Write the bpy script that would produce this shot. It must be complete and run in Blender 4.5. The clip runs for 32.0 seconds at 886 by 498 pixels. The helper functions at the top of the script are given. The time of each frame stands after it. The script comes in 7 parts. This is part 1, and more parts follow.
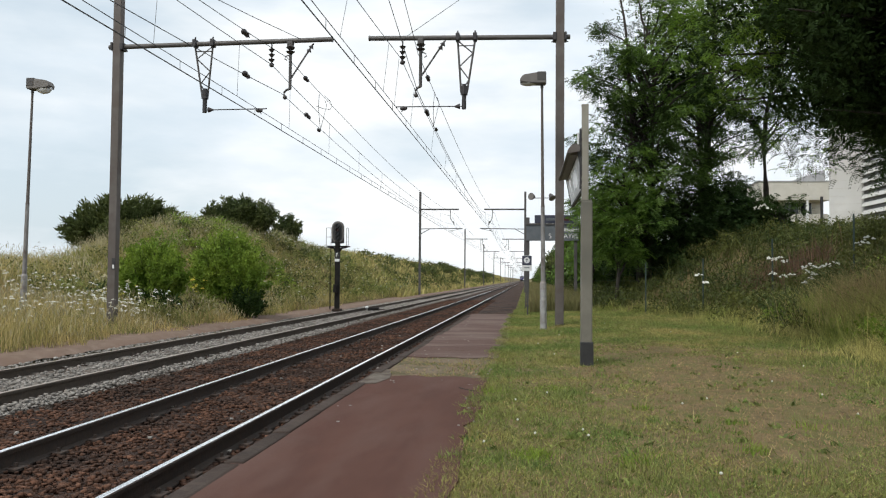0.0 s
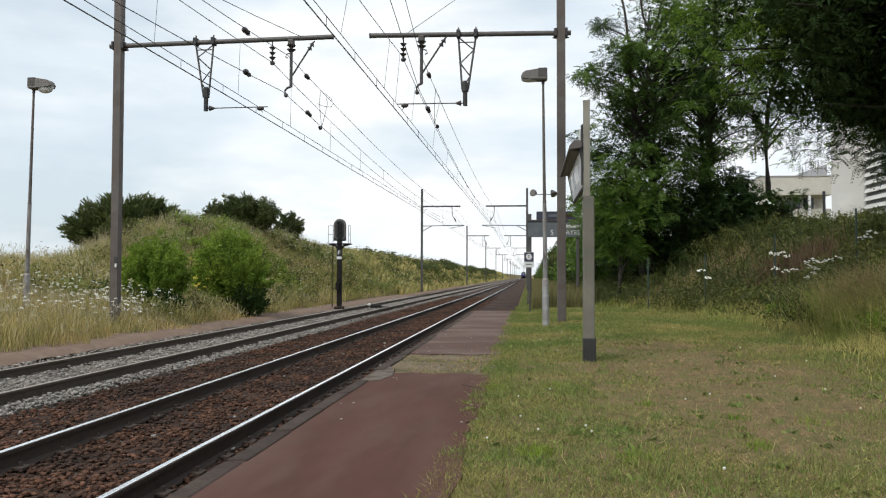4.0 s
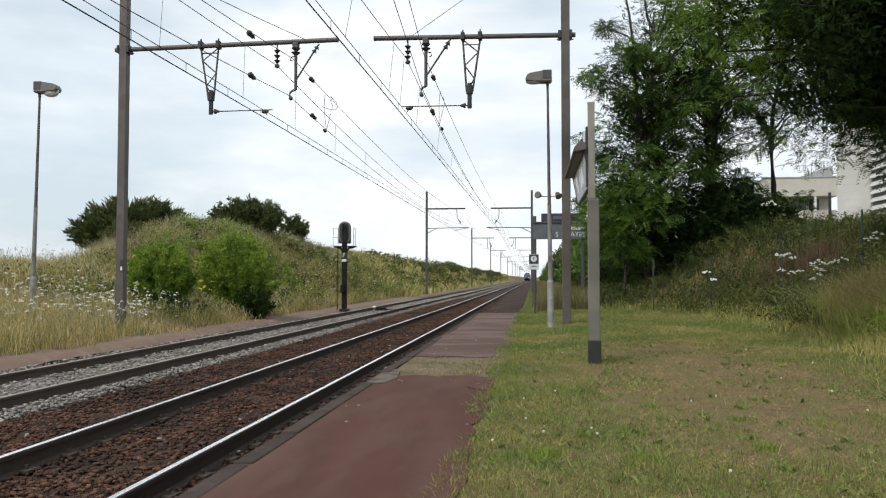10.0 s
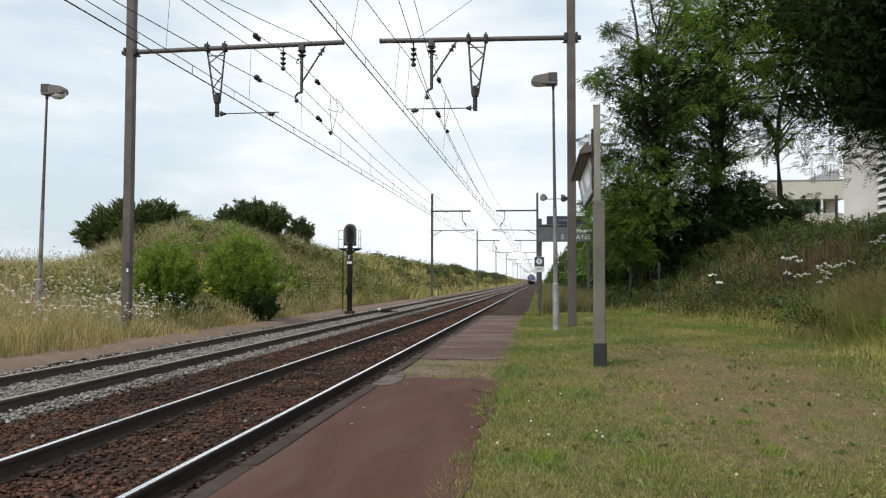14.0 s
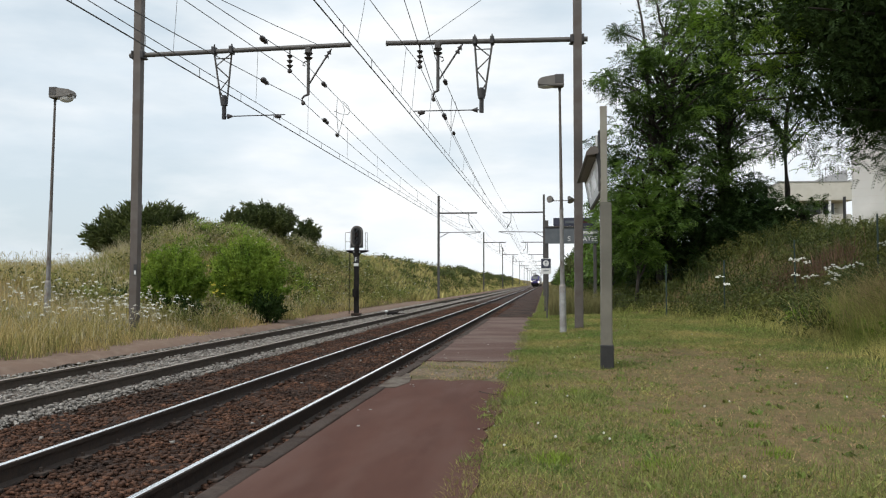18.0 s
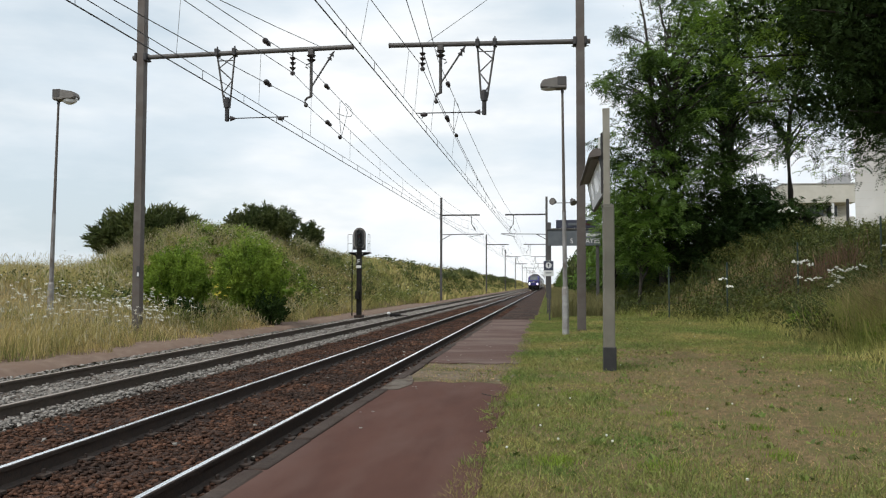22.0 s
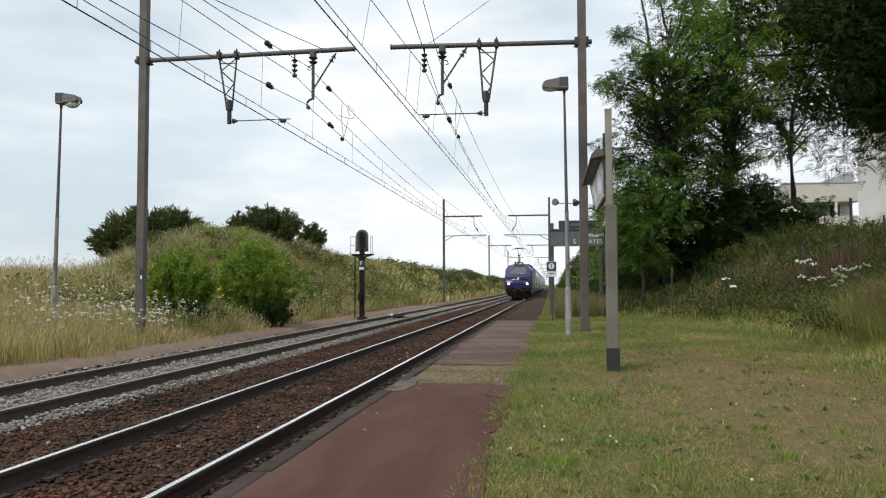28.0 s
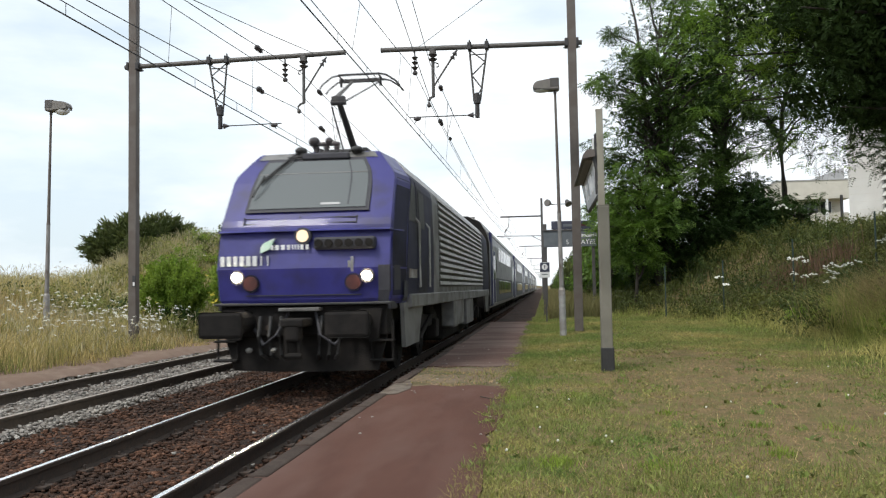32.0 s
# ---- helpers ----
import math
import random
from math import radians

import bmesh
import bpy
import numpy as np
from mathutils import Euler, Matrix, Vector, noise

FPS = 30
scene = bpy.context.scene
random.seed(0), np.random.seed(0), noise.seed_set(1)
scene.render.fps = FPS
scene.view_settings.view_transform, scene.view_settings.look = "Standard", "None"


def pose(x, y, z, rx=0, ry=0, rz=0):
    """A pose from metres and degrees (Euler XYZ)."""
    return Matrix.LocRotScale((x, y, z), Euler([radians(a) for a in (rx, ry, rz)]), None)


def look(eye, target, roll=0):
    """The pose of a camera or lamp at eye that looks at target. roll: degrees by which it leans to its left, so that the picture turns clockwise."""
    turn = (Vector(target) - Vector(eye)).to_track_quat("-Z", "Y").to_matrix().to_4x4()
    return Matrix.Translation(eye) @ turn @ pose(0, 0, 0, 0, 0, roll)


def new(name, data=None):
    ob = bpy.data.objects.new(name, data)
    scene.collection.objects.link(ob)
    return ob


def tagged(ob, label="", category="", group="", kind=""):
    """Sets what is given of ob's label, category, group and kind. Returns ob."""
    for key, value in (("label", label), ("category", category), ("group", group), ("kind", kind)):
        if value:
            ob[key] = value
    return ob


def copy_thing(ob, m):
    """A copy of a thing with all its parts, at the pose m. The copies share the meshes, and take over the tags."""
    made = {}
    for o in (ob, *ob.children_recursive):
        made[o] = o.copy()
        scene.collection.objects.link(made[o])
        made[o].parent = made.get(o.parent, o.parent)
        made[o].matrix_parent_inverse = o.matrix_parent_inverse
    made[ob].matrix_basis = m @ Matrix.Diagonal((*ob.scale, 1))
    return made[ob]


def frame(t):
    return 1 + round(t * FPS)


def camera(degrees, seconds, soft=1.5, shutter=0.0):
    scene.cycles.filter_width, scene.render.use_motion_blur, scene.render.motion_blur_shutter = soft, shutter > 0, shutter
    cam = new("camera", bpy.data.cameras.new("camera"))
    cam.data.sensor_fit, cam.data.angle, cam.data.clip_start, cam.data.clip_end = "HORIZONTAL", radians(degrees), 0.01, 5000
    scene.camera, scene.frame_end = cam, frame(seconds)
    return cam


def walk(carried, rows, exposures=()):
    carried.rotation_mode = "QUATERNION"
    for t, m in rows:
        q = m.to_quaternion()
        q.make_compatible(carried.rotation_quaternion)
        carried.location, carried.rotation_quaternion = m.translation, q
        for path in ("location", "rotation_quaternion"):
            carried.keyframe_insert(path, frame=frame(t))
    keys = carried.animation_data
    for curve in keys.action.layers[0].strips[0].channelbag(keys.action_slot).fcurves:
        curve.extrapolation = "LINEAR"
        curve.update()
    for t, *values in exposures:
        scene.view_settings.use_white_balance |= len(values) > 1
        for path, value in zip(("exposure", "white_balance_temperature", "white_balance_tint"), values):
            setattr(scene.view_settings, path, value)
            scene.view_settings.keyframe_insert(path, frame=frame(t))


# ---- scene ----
EYE = (0.0, 0.0, 1.43)
cam = camera(57.98, 32.0, soft=1.15, shutter=0.15)
# seconds, then the three turns in degrees
TURNS = [
    (0, 92.134, -0.475, 5.956),
    (0.5, 92.012, -0.487, 6.073),
    (1, 91.954, -0.454, 6.089),
    (1.5, 91.905, -0.318, 6.015),
    (2, 91.952, -0.347, 6.027),
    (2.5, 91.873, -0.237, 6.028),
    (3, 91.871, -0.165, 5.995),
    (3.5, 91.883, -0.140, 6.116),
    (5.5, 92.086, -0.134, 6.081),
    (6, 92.126, -0.132, 6.262),
    (6.5, 92.148, -0.126, 6.263),
    (7, 92.038, -0.015, 6.281),
    (7.5, 91.964, 0.006, 6.350),
    (8, 91.908, -0.061, 6.346),
    (8.5, 91.935, -0.086, 6.352),
    (9, 92.024, 0.000, 6.407),
    (9.5, 92.035, 0.075, 6.477),
    (10, 92.083, -0.010, 6.463),
    (10.5, 92.005, -0.006, 6.600),
    (11, 91.982, 0.038, 6.771),
    (11.5, 91.943, 0.079, 6.731),
    (12, 92.079, -0.077, 6.582),
    (12.5, 92.065, -0.183, 6.664),
    (13, 92.138, -0.137, 6.727),
    (13.5, 92.209, -0.167, 6.819),
    (14, 92.256, -0.126, 6.841),
    (14.5, 92.328, -0.043, 6.952),
    (16.5, 92.505, 0.133, 7.556),
    (17, 92.381, 0.131, 7.504),
    (17.5, 92.378, 0.016, 7.472),
    (18, 92.394, -0.071, 7.314),
    (18.5, 92.426, -0.068, 7.345),
    (19, 92.450, -0.163, 7.385),
    (19.5, 92.526, -0.149, 7.499),
    (20, 92.565, -0.190, 7.519),
    (20.5, 92.680, -0.142, 7.444),
    (21, 92.570, -0.123, 7.372),
    (21.5, 92.583, -0.056, 7.458),
    (22, 92.541, -0.122, 7.497),
    (22.5, 92.618, -0.182, 7.578),
    (23, 92.620, -0.247, 7.558),
    (23.5, 92.679, -0.175, 7.550),
    (24, 92.648, -0.126, 7.688),
    (24.5, 92.503, -0.021, 7.620),
    (25, 92.517, -0.065, 7.537),
    (25.5, 92.461, -0.103, 7.646),
    (27.5, 92.700, -0.064, 7.760),
    (28, 92.634, 0.176, 7.705),
    (28.5, 92.587, 0.328, 7.632),
    (29, 92.497, 0.387, 7.685),
    (29.5, 92.466, 0.528, 7.738),
    (30, 92.568, 0.655, 7.513),
    (30.5, 92.653, 0.800, 7.148),
    (31, 92.635, 1.014, 6.996),
    (31.5, 92.788, 1.104, 7.108),
    (32, 92.794, 1.003, 7.256),
]
walk(cam, [(t, pose(*EYE, a, b, c)) for t, a, b, c in TURNS], [(0.0, 0.10), (12.0, 0.10), (18.0, 0.06), (30.0, 0.04), (31.0, 0.08), (32.0, 0.32)])

# ---- light: bright high cloud with thin blue gaps ----
SUN_EL, SUN_AZ = 52.0, 215.0
world = bpy.data.worlds.new("sky")
scene.world = world
world.use_nodes = True
wn, wl = world.node_tree.nodes, world.node_tree.links
wn.clear()
w_out = wn.new("ShaderNodeOutputWorld")
w_bg = wn.new("ShaderNodeBackground")
w_sky = wn.new("ShaderNodeTexSky")
w_sky.sky_type = "NISHITA"
w_sky.sun_disc = False
w_sky.sun_elevation = radians(SUN_EL)
w_sky.sun_rotation = radians(SUN_AZ)
w_sky.air_density, w_sky.dust_density = 1.0, 2.5
w_co = wn.new("ShaderNodeTexCoord")
w_map = wn.new("ShaderNodeMapping")
w_map.inputs["Scale"].default_value = (1.0, 1.0, 3.4)
w_map.inputs["Location"].default_value = (3.1, 0.7, 0.4)
w_noise = wn.new("ShaderNodeTexNoise")
w_noise.inputs["Scale"].default_value = 2.3
w_noise.inputs["Detail"].default_value = 7.0
w_noise.inputs["Roughness"].default_value = 0.52
w_ramp = wn.new("ShaderNodeValToRGB")
w_ramp.color_ramp.elements[0].position, w_ramp.color_ramp.elements[1].position = 0.36, 0.56
w_noise2 = wn.new("ShaderNodeTexNoise")
w_noise2.inputs["Scale"].default_value = 3.6
w_noise2.inputs["Detail"].default_value = 6.0
w_tone = wn.new("ShaderNodeValToRGB")
w_tone.color_ramp.elements[0].position, w_tone.color_ramp.elements[1].position = 0.36, 0.58
w_tone.color_ramp.elements[0].color = (0.78, 0.865, 0.94, 1)
w_tone.color_ramp.elements[1].color = (0.985, 1.01, 1.025, 1)
w_gain = wn.new("ShaderNodeMix")
w_gain.data_type, w_gain.blend_type = "RGBA", "MULTIPLY"
w_gain.inputs["Factor"].default_value = 1.0
w_gain.inputs["B"].default_value = (0.085, 0.085, 0.085, 1)
w_mix = wn.new("ShaderNodeMix")
w_mix.data_type = "RGBA"
w_pale = wn.new("ShaderNodeMix")
w_pale.data_type = "RGBA"
w_pale.inputs["Factor"].default_value = 0.7
w_pale.inputs["B"].default_value = (0.80, 0.92, 1.0, 1)
wl.new(w_co.outputs["Generated"], w_map.inputs["Vector"])
wl.new(w_map.outputs["Vector"], w_noise.inputs["Vector"])
wl.new(w_map.outputs["Vector"], w_noise2.inputs["Vector"])
wl.new(w_noise.outputs["Fac"], w_ramp.inputs["Fac"])
wl.new(w_noise2.outputs["Fac"], w_tone.inputs["Fac"])
wl.new(w_sky.outputs["Color"], w_gain.inputs["A"])
wl.new(w_gain.outputs["Result"], w_pale.inputs["A"])
wl.new(w_ramp.outputs["Color"], w_mix.inputs["Factor"])
wl.new(w_pale.outputs["Result"], w_mix.inputs["A"])
wl.new(w_tone.outputs["Color"], w_mix.inputs["B"])
wl.new(w_mix.outputs["Result"], w_bg.inputs["Color"])
w_bg.inputs["Strength"].default_value = 1.0
wl.new(w_bg.outputs["Background"], w_out.inputs["Surface"])

sun = new("sun", bpy.data.lights.new("sun", "SUN"))
sun.data.energy, sun.data.angle, sun.data.color = 2.1, radians(14), (1.0, 0.96, 0.9)
sun_way = Vector((math.sin(radians(SUN_AZ)) * math.cos(radians(SUN_EL)), math.cos(radians(SUN_AZ)) * math.cos(radians(SUN_EL)), math.sin(radians(SUN_EL))))
sun.matrix_world = look(sun_way * 50, (0, 0, 0))


# ---- materials ----
def mat(name, a, b=None, scale=8.0, rough=0.8, metal=0.0, bump=0.3, fine=60.0, c=None, big=0.6, vary=0.0, island=0.0, spec=0.5, low=0.35, high=0.65, coat=0.0, stretch=(1, 1, 1), trans=0.0, cut=(0.45, 0.62), depth=0.02):
    """Two tones a and b mixed by a noise of that scale, stained with c at the scale big."""
    m = bpy.data.materials.new(name)
    m.use_nodes = True
    n, l = m.node_tree.nodes, m.node_tree.links
    bsdf = n["Principled BSDF"]
    b = b or tuple(v * 0.75 for v in a)
    co = n.new("ShaderNodeTexCoord")
    mp = n.new("ShaderNodeMapping")
    mp.inputs["Scale"].default_value = stretch
    l.new(co.outputs["Object"], mp.inputs["Vector"])
    no = n.new("ShaderNodeTexNoise")
    no.inputs["Scale"].default_value, no.inputs["Detail"].default_value = scale, 6.0
    l.new(mp.outputs["Vector"], no.inputs["Vector"])
    ra = n.new("ShaderNodeValToRGB")
    ra.color_ramp.elements[0].position, ra.color_ramp.elements[1].position = low, high
    ra.color_ramp.elements[0].color, ra.color_ramp.elements[1].color = (*a, 1), (*b, 1)
    l.new(no.outputs["Fac"], ra.inputs["Fac"])
    col = ra.outputs["Color"]
    if c:
        n2 = n.new("ShaderNodeTexNoise")
        n2.inputs["Scale"].default_value, n2.inputs["Detail"].default_value = big, 5.0
        l.new(mp.outputs["Vector"], n2.inputs["Vector"])
        r2 = n.new("ShaderNodeMapRange")
        r2.inputs["From Min"].default_value, r2.inputs["From Max"].default_value = cut
        l.new(n2.outputs["Fac"], r2.inputs["Value"])
        mx = n.new("ShaderNodeMix")
        mx.data_type = "RGBA"
        l.new(r2.outputs["Result"], mx.inputs["Factor"])
        l.new(col, mx.inputs["A"])
        mx.inputs["B"].default_value = (*c, 1)
        col = mx.outputs["Result"]
    if vary or island:
        hs = n.new("ShaderNodeHueSaturation")
        mr = n.new("ShaderNodeMapRange")
        amount = vary or island
        mr.inputs["To Min"].default_value, mr.inputs["To Max"].default_value = 1 - amount, 1 + amount
        if island:
            ge = n.new("ShaderNodeNewGeometry")
            l.new(ge.outputs["Random Per Island"], mr.inputs["Value"])
        else:
            oi = n.new("ShaderNodeObjectInfo")
            l.new(oi.outputs["Random"], mr.inputs["Value"])
        l.new(mr.outputs["Result"], hs.inputs["Value"])
        l.new(col, hs.inputs["Color"])
        col = hs.outputs["Color"]
    l.new(col, bsdf.inputs["Base Color"])
    bsdf.inputs["Metallic"].default_value = metal
    bsdf.inputs["Specular IOR Level"].default_value = spec
    bsdf.inputs["Coat Weight"].default_value = coat
    rr = n.new("ShaderNodeMapRange")
    rr.inputs["To Min"].default_value, rr.inputs["To Max"].default_value = max(rough - 0.1, 0.02), min(rough + 0.1, 1)
    l.new(no.outputs["Fac"], rr.inputs["Value"])
    l.new(rr.outputs["Result"], bsdf.inputs["Roughness"])
    if bump:
        nb = n.new("ShaderNodeTexNoise")
        nb.inputs["Scale"].default_value, nb.inputs["Detail"].default_value = fine, 4.0
        l.new(mp.outputs["Vector"], nb.inputs["Vector"])
        bu = n.new("ShaderNodeBump")
        bu.inputs["Strength"].default_value, bu.inputs["Distance"].default_value = bump, depth
        l.new(nb.outputs["Fac"], bu.inputs["Height"])
        l.new(bu.outputs["Normal"], bsdf.inputs["Normal"])
    if trans:
        tr = n.new("ShaderNodeBsdfTranslucent")
        l.new(col, tr.inputs["Color"])
        ms = n.new("ShaderNodeMixShader")
        ms.inputs["Fac"].default_value = trans
        l.new(bsdf.outputs["BSDF"], ms.inputs[1])
        l.new(tr.outputs["BSDF"], ms.inputs[2])
        l.new(ms.outputs["Shader"], n["Material Output"].inputs["Surface"])
    return m


def glow(name, colour, strength):
    m = bpy.data.materials.new(name)
    m.use_nodes = True
    s = m.node_tree.nodes["Principled BSDF"]
    s.inputs["Base Color"].default_value = (*colour, 1)
    s.inputs["Emission Color"].default_value = (*colour, 1)
    s.inputs["Emission Strength"].default_value = strength
    return m


def glassy(name, colour, rough=0.05, metal=0.0):
    m = bpy.data.materials.new(name)
    m.use_nodes = True
    s = m.node_tree.nodes["Principled BSDF"]
    s.inputs["Base Color"].default_value = (*colour, 1)
    s.inputs["Roughness"].default_value = rough
    s.inputs["Metallic"].default_value = metal
    s.inputs["Specular IOR Level"].default_value = 0.6
    return m


M_SOIL = mat("soil_grass", (0.115, 0.090, 0.042), (0.215, 0.155, 0.080), 11.0, 0.95, bump=1.0, fine=45, depth=0.03, c=(0.13, 0.125, 0.045), big=3.2, spec=0.2)
M_DIRT = mat("dirt_path", (0.150, 0.104, 0.078), (0.205, 0.150, 0.116), 4.0, 0.95, bump=0.5, fine=40, c=(0.165, 0.112, 0.084), big=1.2, spec=0.2)
M_BALLAST = mat("rusty_ballast", (0.040, 0.024, 0.018), (0.080, 0.046, 0.033), 14.0, 0.95, bump=1.0, fine=30, depth=0.06, c=(0.03, 0.02, 0.016), big=0.8, spec=0.2)
M_STONE = mat("ballast_stone", (0.055, 0.029, 0.019), (0.125, 0.063, 0.040), 9.0, 0.9, bump=0.3, island=0.5, c=(0.045, 0.028, 0.021), big=1.0, spec=0.2)
M_PALE = mat("pale_ballast", (0.17, 0.15, 0.13), (0.27, 0.25, 0.225), 12.0, 0.95, bump=1.0, fine=30, depth=0.06, c=(0.12, 0.095, 0.078), big=1.0, spec=0.2)
M_PALESTONE = mat("pale_stone", (0.19, 0.172, 0.155), (0.31, 0.293, 0.267), 9.0, 0.9, bump=0.3, island=0.35, spec=0.2)
M_RAILTOP = mat("polished_steel", (0.97, 0.97, 0.97), (0.90, 0.90, 0.90), 30.0, 0.27, 1.0, bump=0.0)
M_RAILDULL = mat("dull_rail_top", (0.34, 0.30, 0.26), (0.26, 0.20, 0.16), 14.0, 0.5, 0.5, bump=0.1)
M_RUST = mat("rusted_rail_web", (0.032, 0.024, 0.020), (0.054, 0.036, 0.027), 20.0, 0.85, 0.1, bump=0.3)
M_RUST2 = mat("rusted_rail_grey", (0.060, 0.048, 0.038), (0.090, 0.068, 0.052), 20.0, 0.85, 0.1, bump=0.3)
M_SLEEPER = mat("sleeper_wood", (0.060, 0.046, 0.038), (0.10, 0.075, 0.06), 12.0, 0.9, bump=0.6)
M_ASPHALT = mat("red_asphalt", (0.076, 0.036, 0.027), (0.094, 0.046, 0.035), 2.0, 0.88, bump=0.5, fine=180, depth=0.004, c=(0.112, 0.064, 0.052), big=1.1, cut=(0.48, 0.75), spec=0.12, stretch=(2.2, 0.6, 1))
M_ASPHALT2 = mat("worn_red_asphalt", (0.080, 0.044, 0.035), (0.108, 0.066, 0.054), 3.0, 0.9, bump=0.5, fine=140, depth=0.004, c=(0.135, 0.095, 0.080), big=0.8, spec=0.2, stretch=(0.7, 1.6, 1))
M_CONCRETE = mat("cracked_concrete", (0.105, 0.088, 0.072), (0.155, 0.135, 0.115), 9.0, 0.92, bump=0.5, fine=60, c=(0.08, 0.06, 0.046), big=4.0, spec=0.2)
M_GRIT = mat("grit_and_moss", (0.13, 0.095, 0.062), (0.20, 0.155, 0.105), 16.0, 0.95, bump=0.8, fine=60, depth=0.02, c=(0.095, 0.085, 0.040), big=2.2, cut=(0.46, 0.60), spec=0.2)
M_COPING = mat("coping_concrete", (0.042, 0.031, 0.026), (0.074, 0.056, 0.046), 9.0, 0.92, bump=0.5, fine=60, c=(0.045, 0.032, 0.026), big=2.5, vary=0.15, spec=0.2)
M_MAST = mat("weathered_steel_mast", (0.105, 0.090, 0.082), (0.132, 0.117, 0.107), 5.0, 0.65, 0.2, bump=0.15, c=(0.10, 0.082, 0.072), big=2.0)
M_MAST2 = mat("dark_steel_mast", (0.075, 0.072, 0.072), (0.10, 0.095, 0.092), 5.0, 0.65, 0.35, bump=0.15)
M_HOOD = mat("brown_hood_paint", (0.050, 0.044, 0.040), (0.070, 0.060, 0.054), 5.0, 0.6, bump=0.1)
M_FENCE = mat("green_fence_paint", (0.020, 0.040, 0.034), (0.030, 0.054, 0.046), 6.0, 0.6, bump=0.1)
M_DARKSTEEL = mat("dark_fittings", (0.035, 0.035, 0.04), (0.055, 0.052, 0.052), 10.0, 0.6, 0.3, bump=0.1)
M_WIRE = mat("old_copper_wire", (0.06, 0.06, 0.062), (0.085, 0.085, 0.085), 10.0, 0.6, 0.4, bump=0)
M_INSUL = mat("brown_insulator", (0.035, 0.030, 0.032), (0.055, 0.045, 0.045), 10.0, 0.35, bump=0)
M_GALV = mat("galvanised_pole", (0.30, 0.30, 0.30), (0.40, 0.40, 0.40), 8.0, 0.55, 0.3, bump=0.1, c=(0.22, 0.19, 0.17), big=3.0)
M_POLEGREY = mat("streaked_pole", (0.27, 0.265, 0.26), (0.20, 0.19, 0.185), 7.0, 0.6, 0.2, bump=0.1, c=(0.10, 0.075, 0.06), big=6.0, stretch=(1, 1, 0.35), cut=(0.52, 0.64))
M_LAMPHEAD = mat("grey_lamp_housing", (0.145, 0.135, 0.125), (0.18, 0.168, 0.155), 6.0, 0.6, bump=0.1)
M_LAMPGLASS = glassy("lamp_bowl", (0.62, 0.63, 0.63), 0.25)
M_POST = mat("beige_grey_post", (0.25, 0.24, 0.20), (0.30, 0.285, 0.24), 6.0, 0.7, bump=0.2, c=(0.20, 0.185, 0.15), big=1.5)
M_POSTLOW = mat("grey_post", (0.135, 0.128, 0.104), (0.175, 0.165, 0.135), 6.0, 0.7, bump=0.2, c=(0.11, 0.105, 0.085), big=1.5)
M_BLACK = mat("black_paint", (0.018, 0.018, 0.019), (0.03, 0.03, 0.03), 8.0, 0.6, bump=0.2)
M_WHITE = mat("white_paint", (0.72, 0.73, 0.73), (0.65, 0.66, 0.66), 5.0, 0.5, bump=0.1)
M_NAVY = mat("navy_sign", (0.03, 0.035, 0.06), (0.045, 0.05, 0.08), 5.0, 0.5, bump=0.05)
M_SIGNGREY = mat("slate_sign_panel", (0.10, 0.115, 0.13), (0.13, 0.145, 0.16), 4.0, 0.5, bump=0.05)
M_BARK = mat("bark", (0.026, 0.022, 0.018), (0.045, 0.037, 0.03), 14.0, 0.95, bump=0.9, fine=30, stretch=(1, 1, 0.2))
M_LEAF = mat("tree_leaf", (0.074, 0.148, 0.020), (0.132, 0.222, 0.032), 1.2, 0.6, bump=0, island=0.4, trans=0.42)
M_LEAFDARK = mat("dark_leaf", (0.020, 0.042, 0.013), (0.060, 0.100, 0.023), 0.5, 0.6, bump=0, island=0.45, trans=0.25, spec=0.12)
# overhanging tree: shaded core and sunlit edge are put into two leaf colours
M_CANOPY = mat("shaded_canopy_leaf", (0.016, 0.034, 0.011), (0.040, 0.068, 0.018), 0.5, 0.6, bump=0, island=0.45, trans=0.2, spec=0.1)
M_EDGELEAF = mat("sunlit_edge_leaf", (0.100, 0.190, 0.022), (0.175, 0.275, 0.036), 1.1, 0.6, bump=0, island=0.4, trans=0.42, spec=0.2)
M_BUSH = mat("bush_leaf", (0.130, 0.215, 0.028), (0.235, 0.320, 0.046), 1.1, 0.6, bump=0, island=0.4, trans=0.4, spec=0.2)
M_GRASS = mat("lawn_blade", (0.190, 0.225, 0.054), (0.33, 0.290, 0.096), 0.8, 0.8, bump=0, island=0.6, trans=0.35, c=(0.140, 0.205, 0.044), big=0.45, low=0.42, high=0.60)
M_STRAW = mat("dry_grass_blade", (0.60, 0.48, 0.24), (0.42, 0.36, 0.15), 0.4, 0.8, bump=0, island=0.4, trans=0.35, c=(0.40, 0.27, 0.145), big=0.25, cut=(0.52, 0.66))
M_SEED = mat("seed_head", (0.46, 0.41, 0.26), (0.36, 0.33, 0.19), 0.6, 0.85, bump=0, island=0.35, trans=0.35)
M_WILD = mat("wild_grass_blade", (0.165, 0.197, 0.047), (0.48, 0.365, 0.150), 0.7, 0.8, bump=0, island=0.45, trans=0.35)
M_MEADOW = mat("meadow_blade", (0.265, 0.305, 0.072), (0.49, 0.43, 0.160), 0.8, 0.8, bump=0, island=0.45, trans=0.4)
M_WEED = mat("bank_weed_blade", (0.235, 0.250, 0.070), (0.50, 0.41, 0.175), 0.45, 0.8, bump=0, island=0.45, trans=0.35)
M_FLOWER = mat("white_flower", (0.75, 0.75, 0.70), (0.62, 0.63, 0.55), 20.0, 0.8, bump=0, trans=0.2)
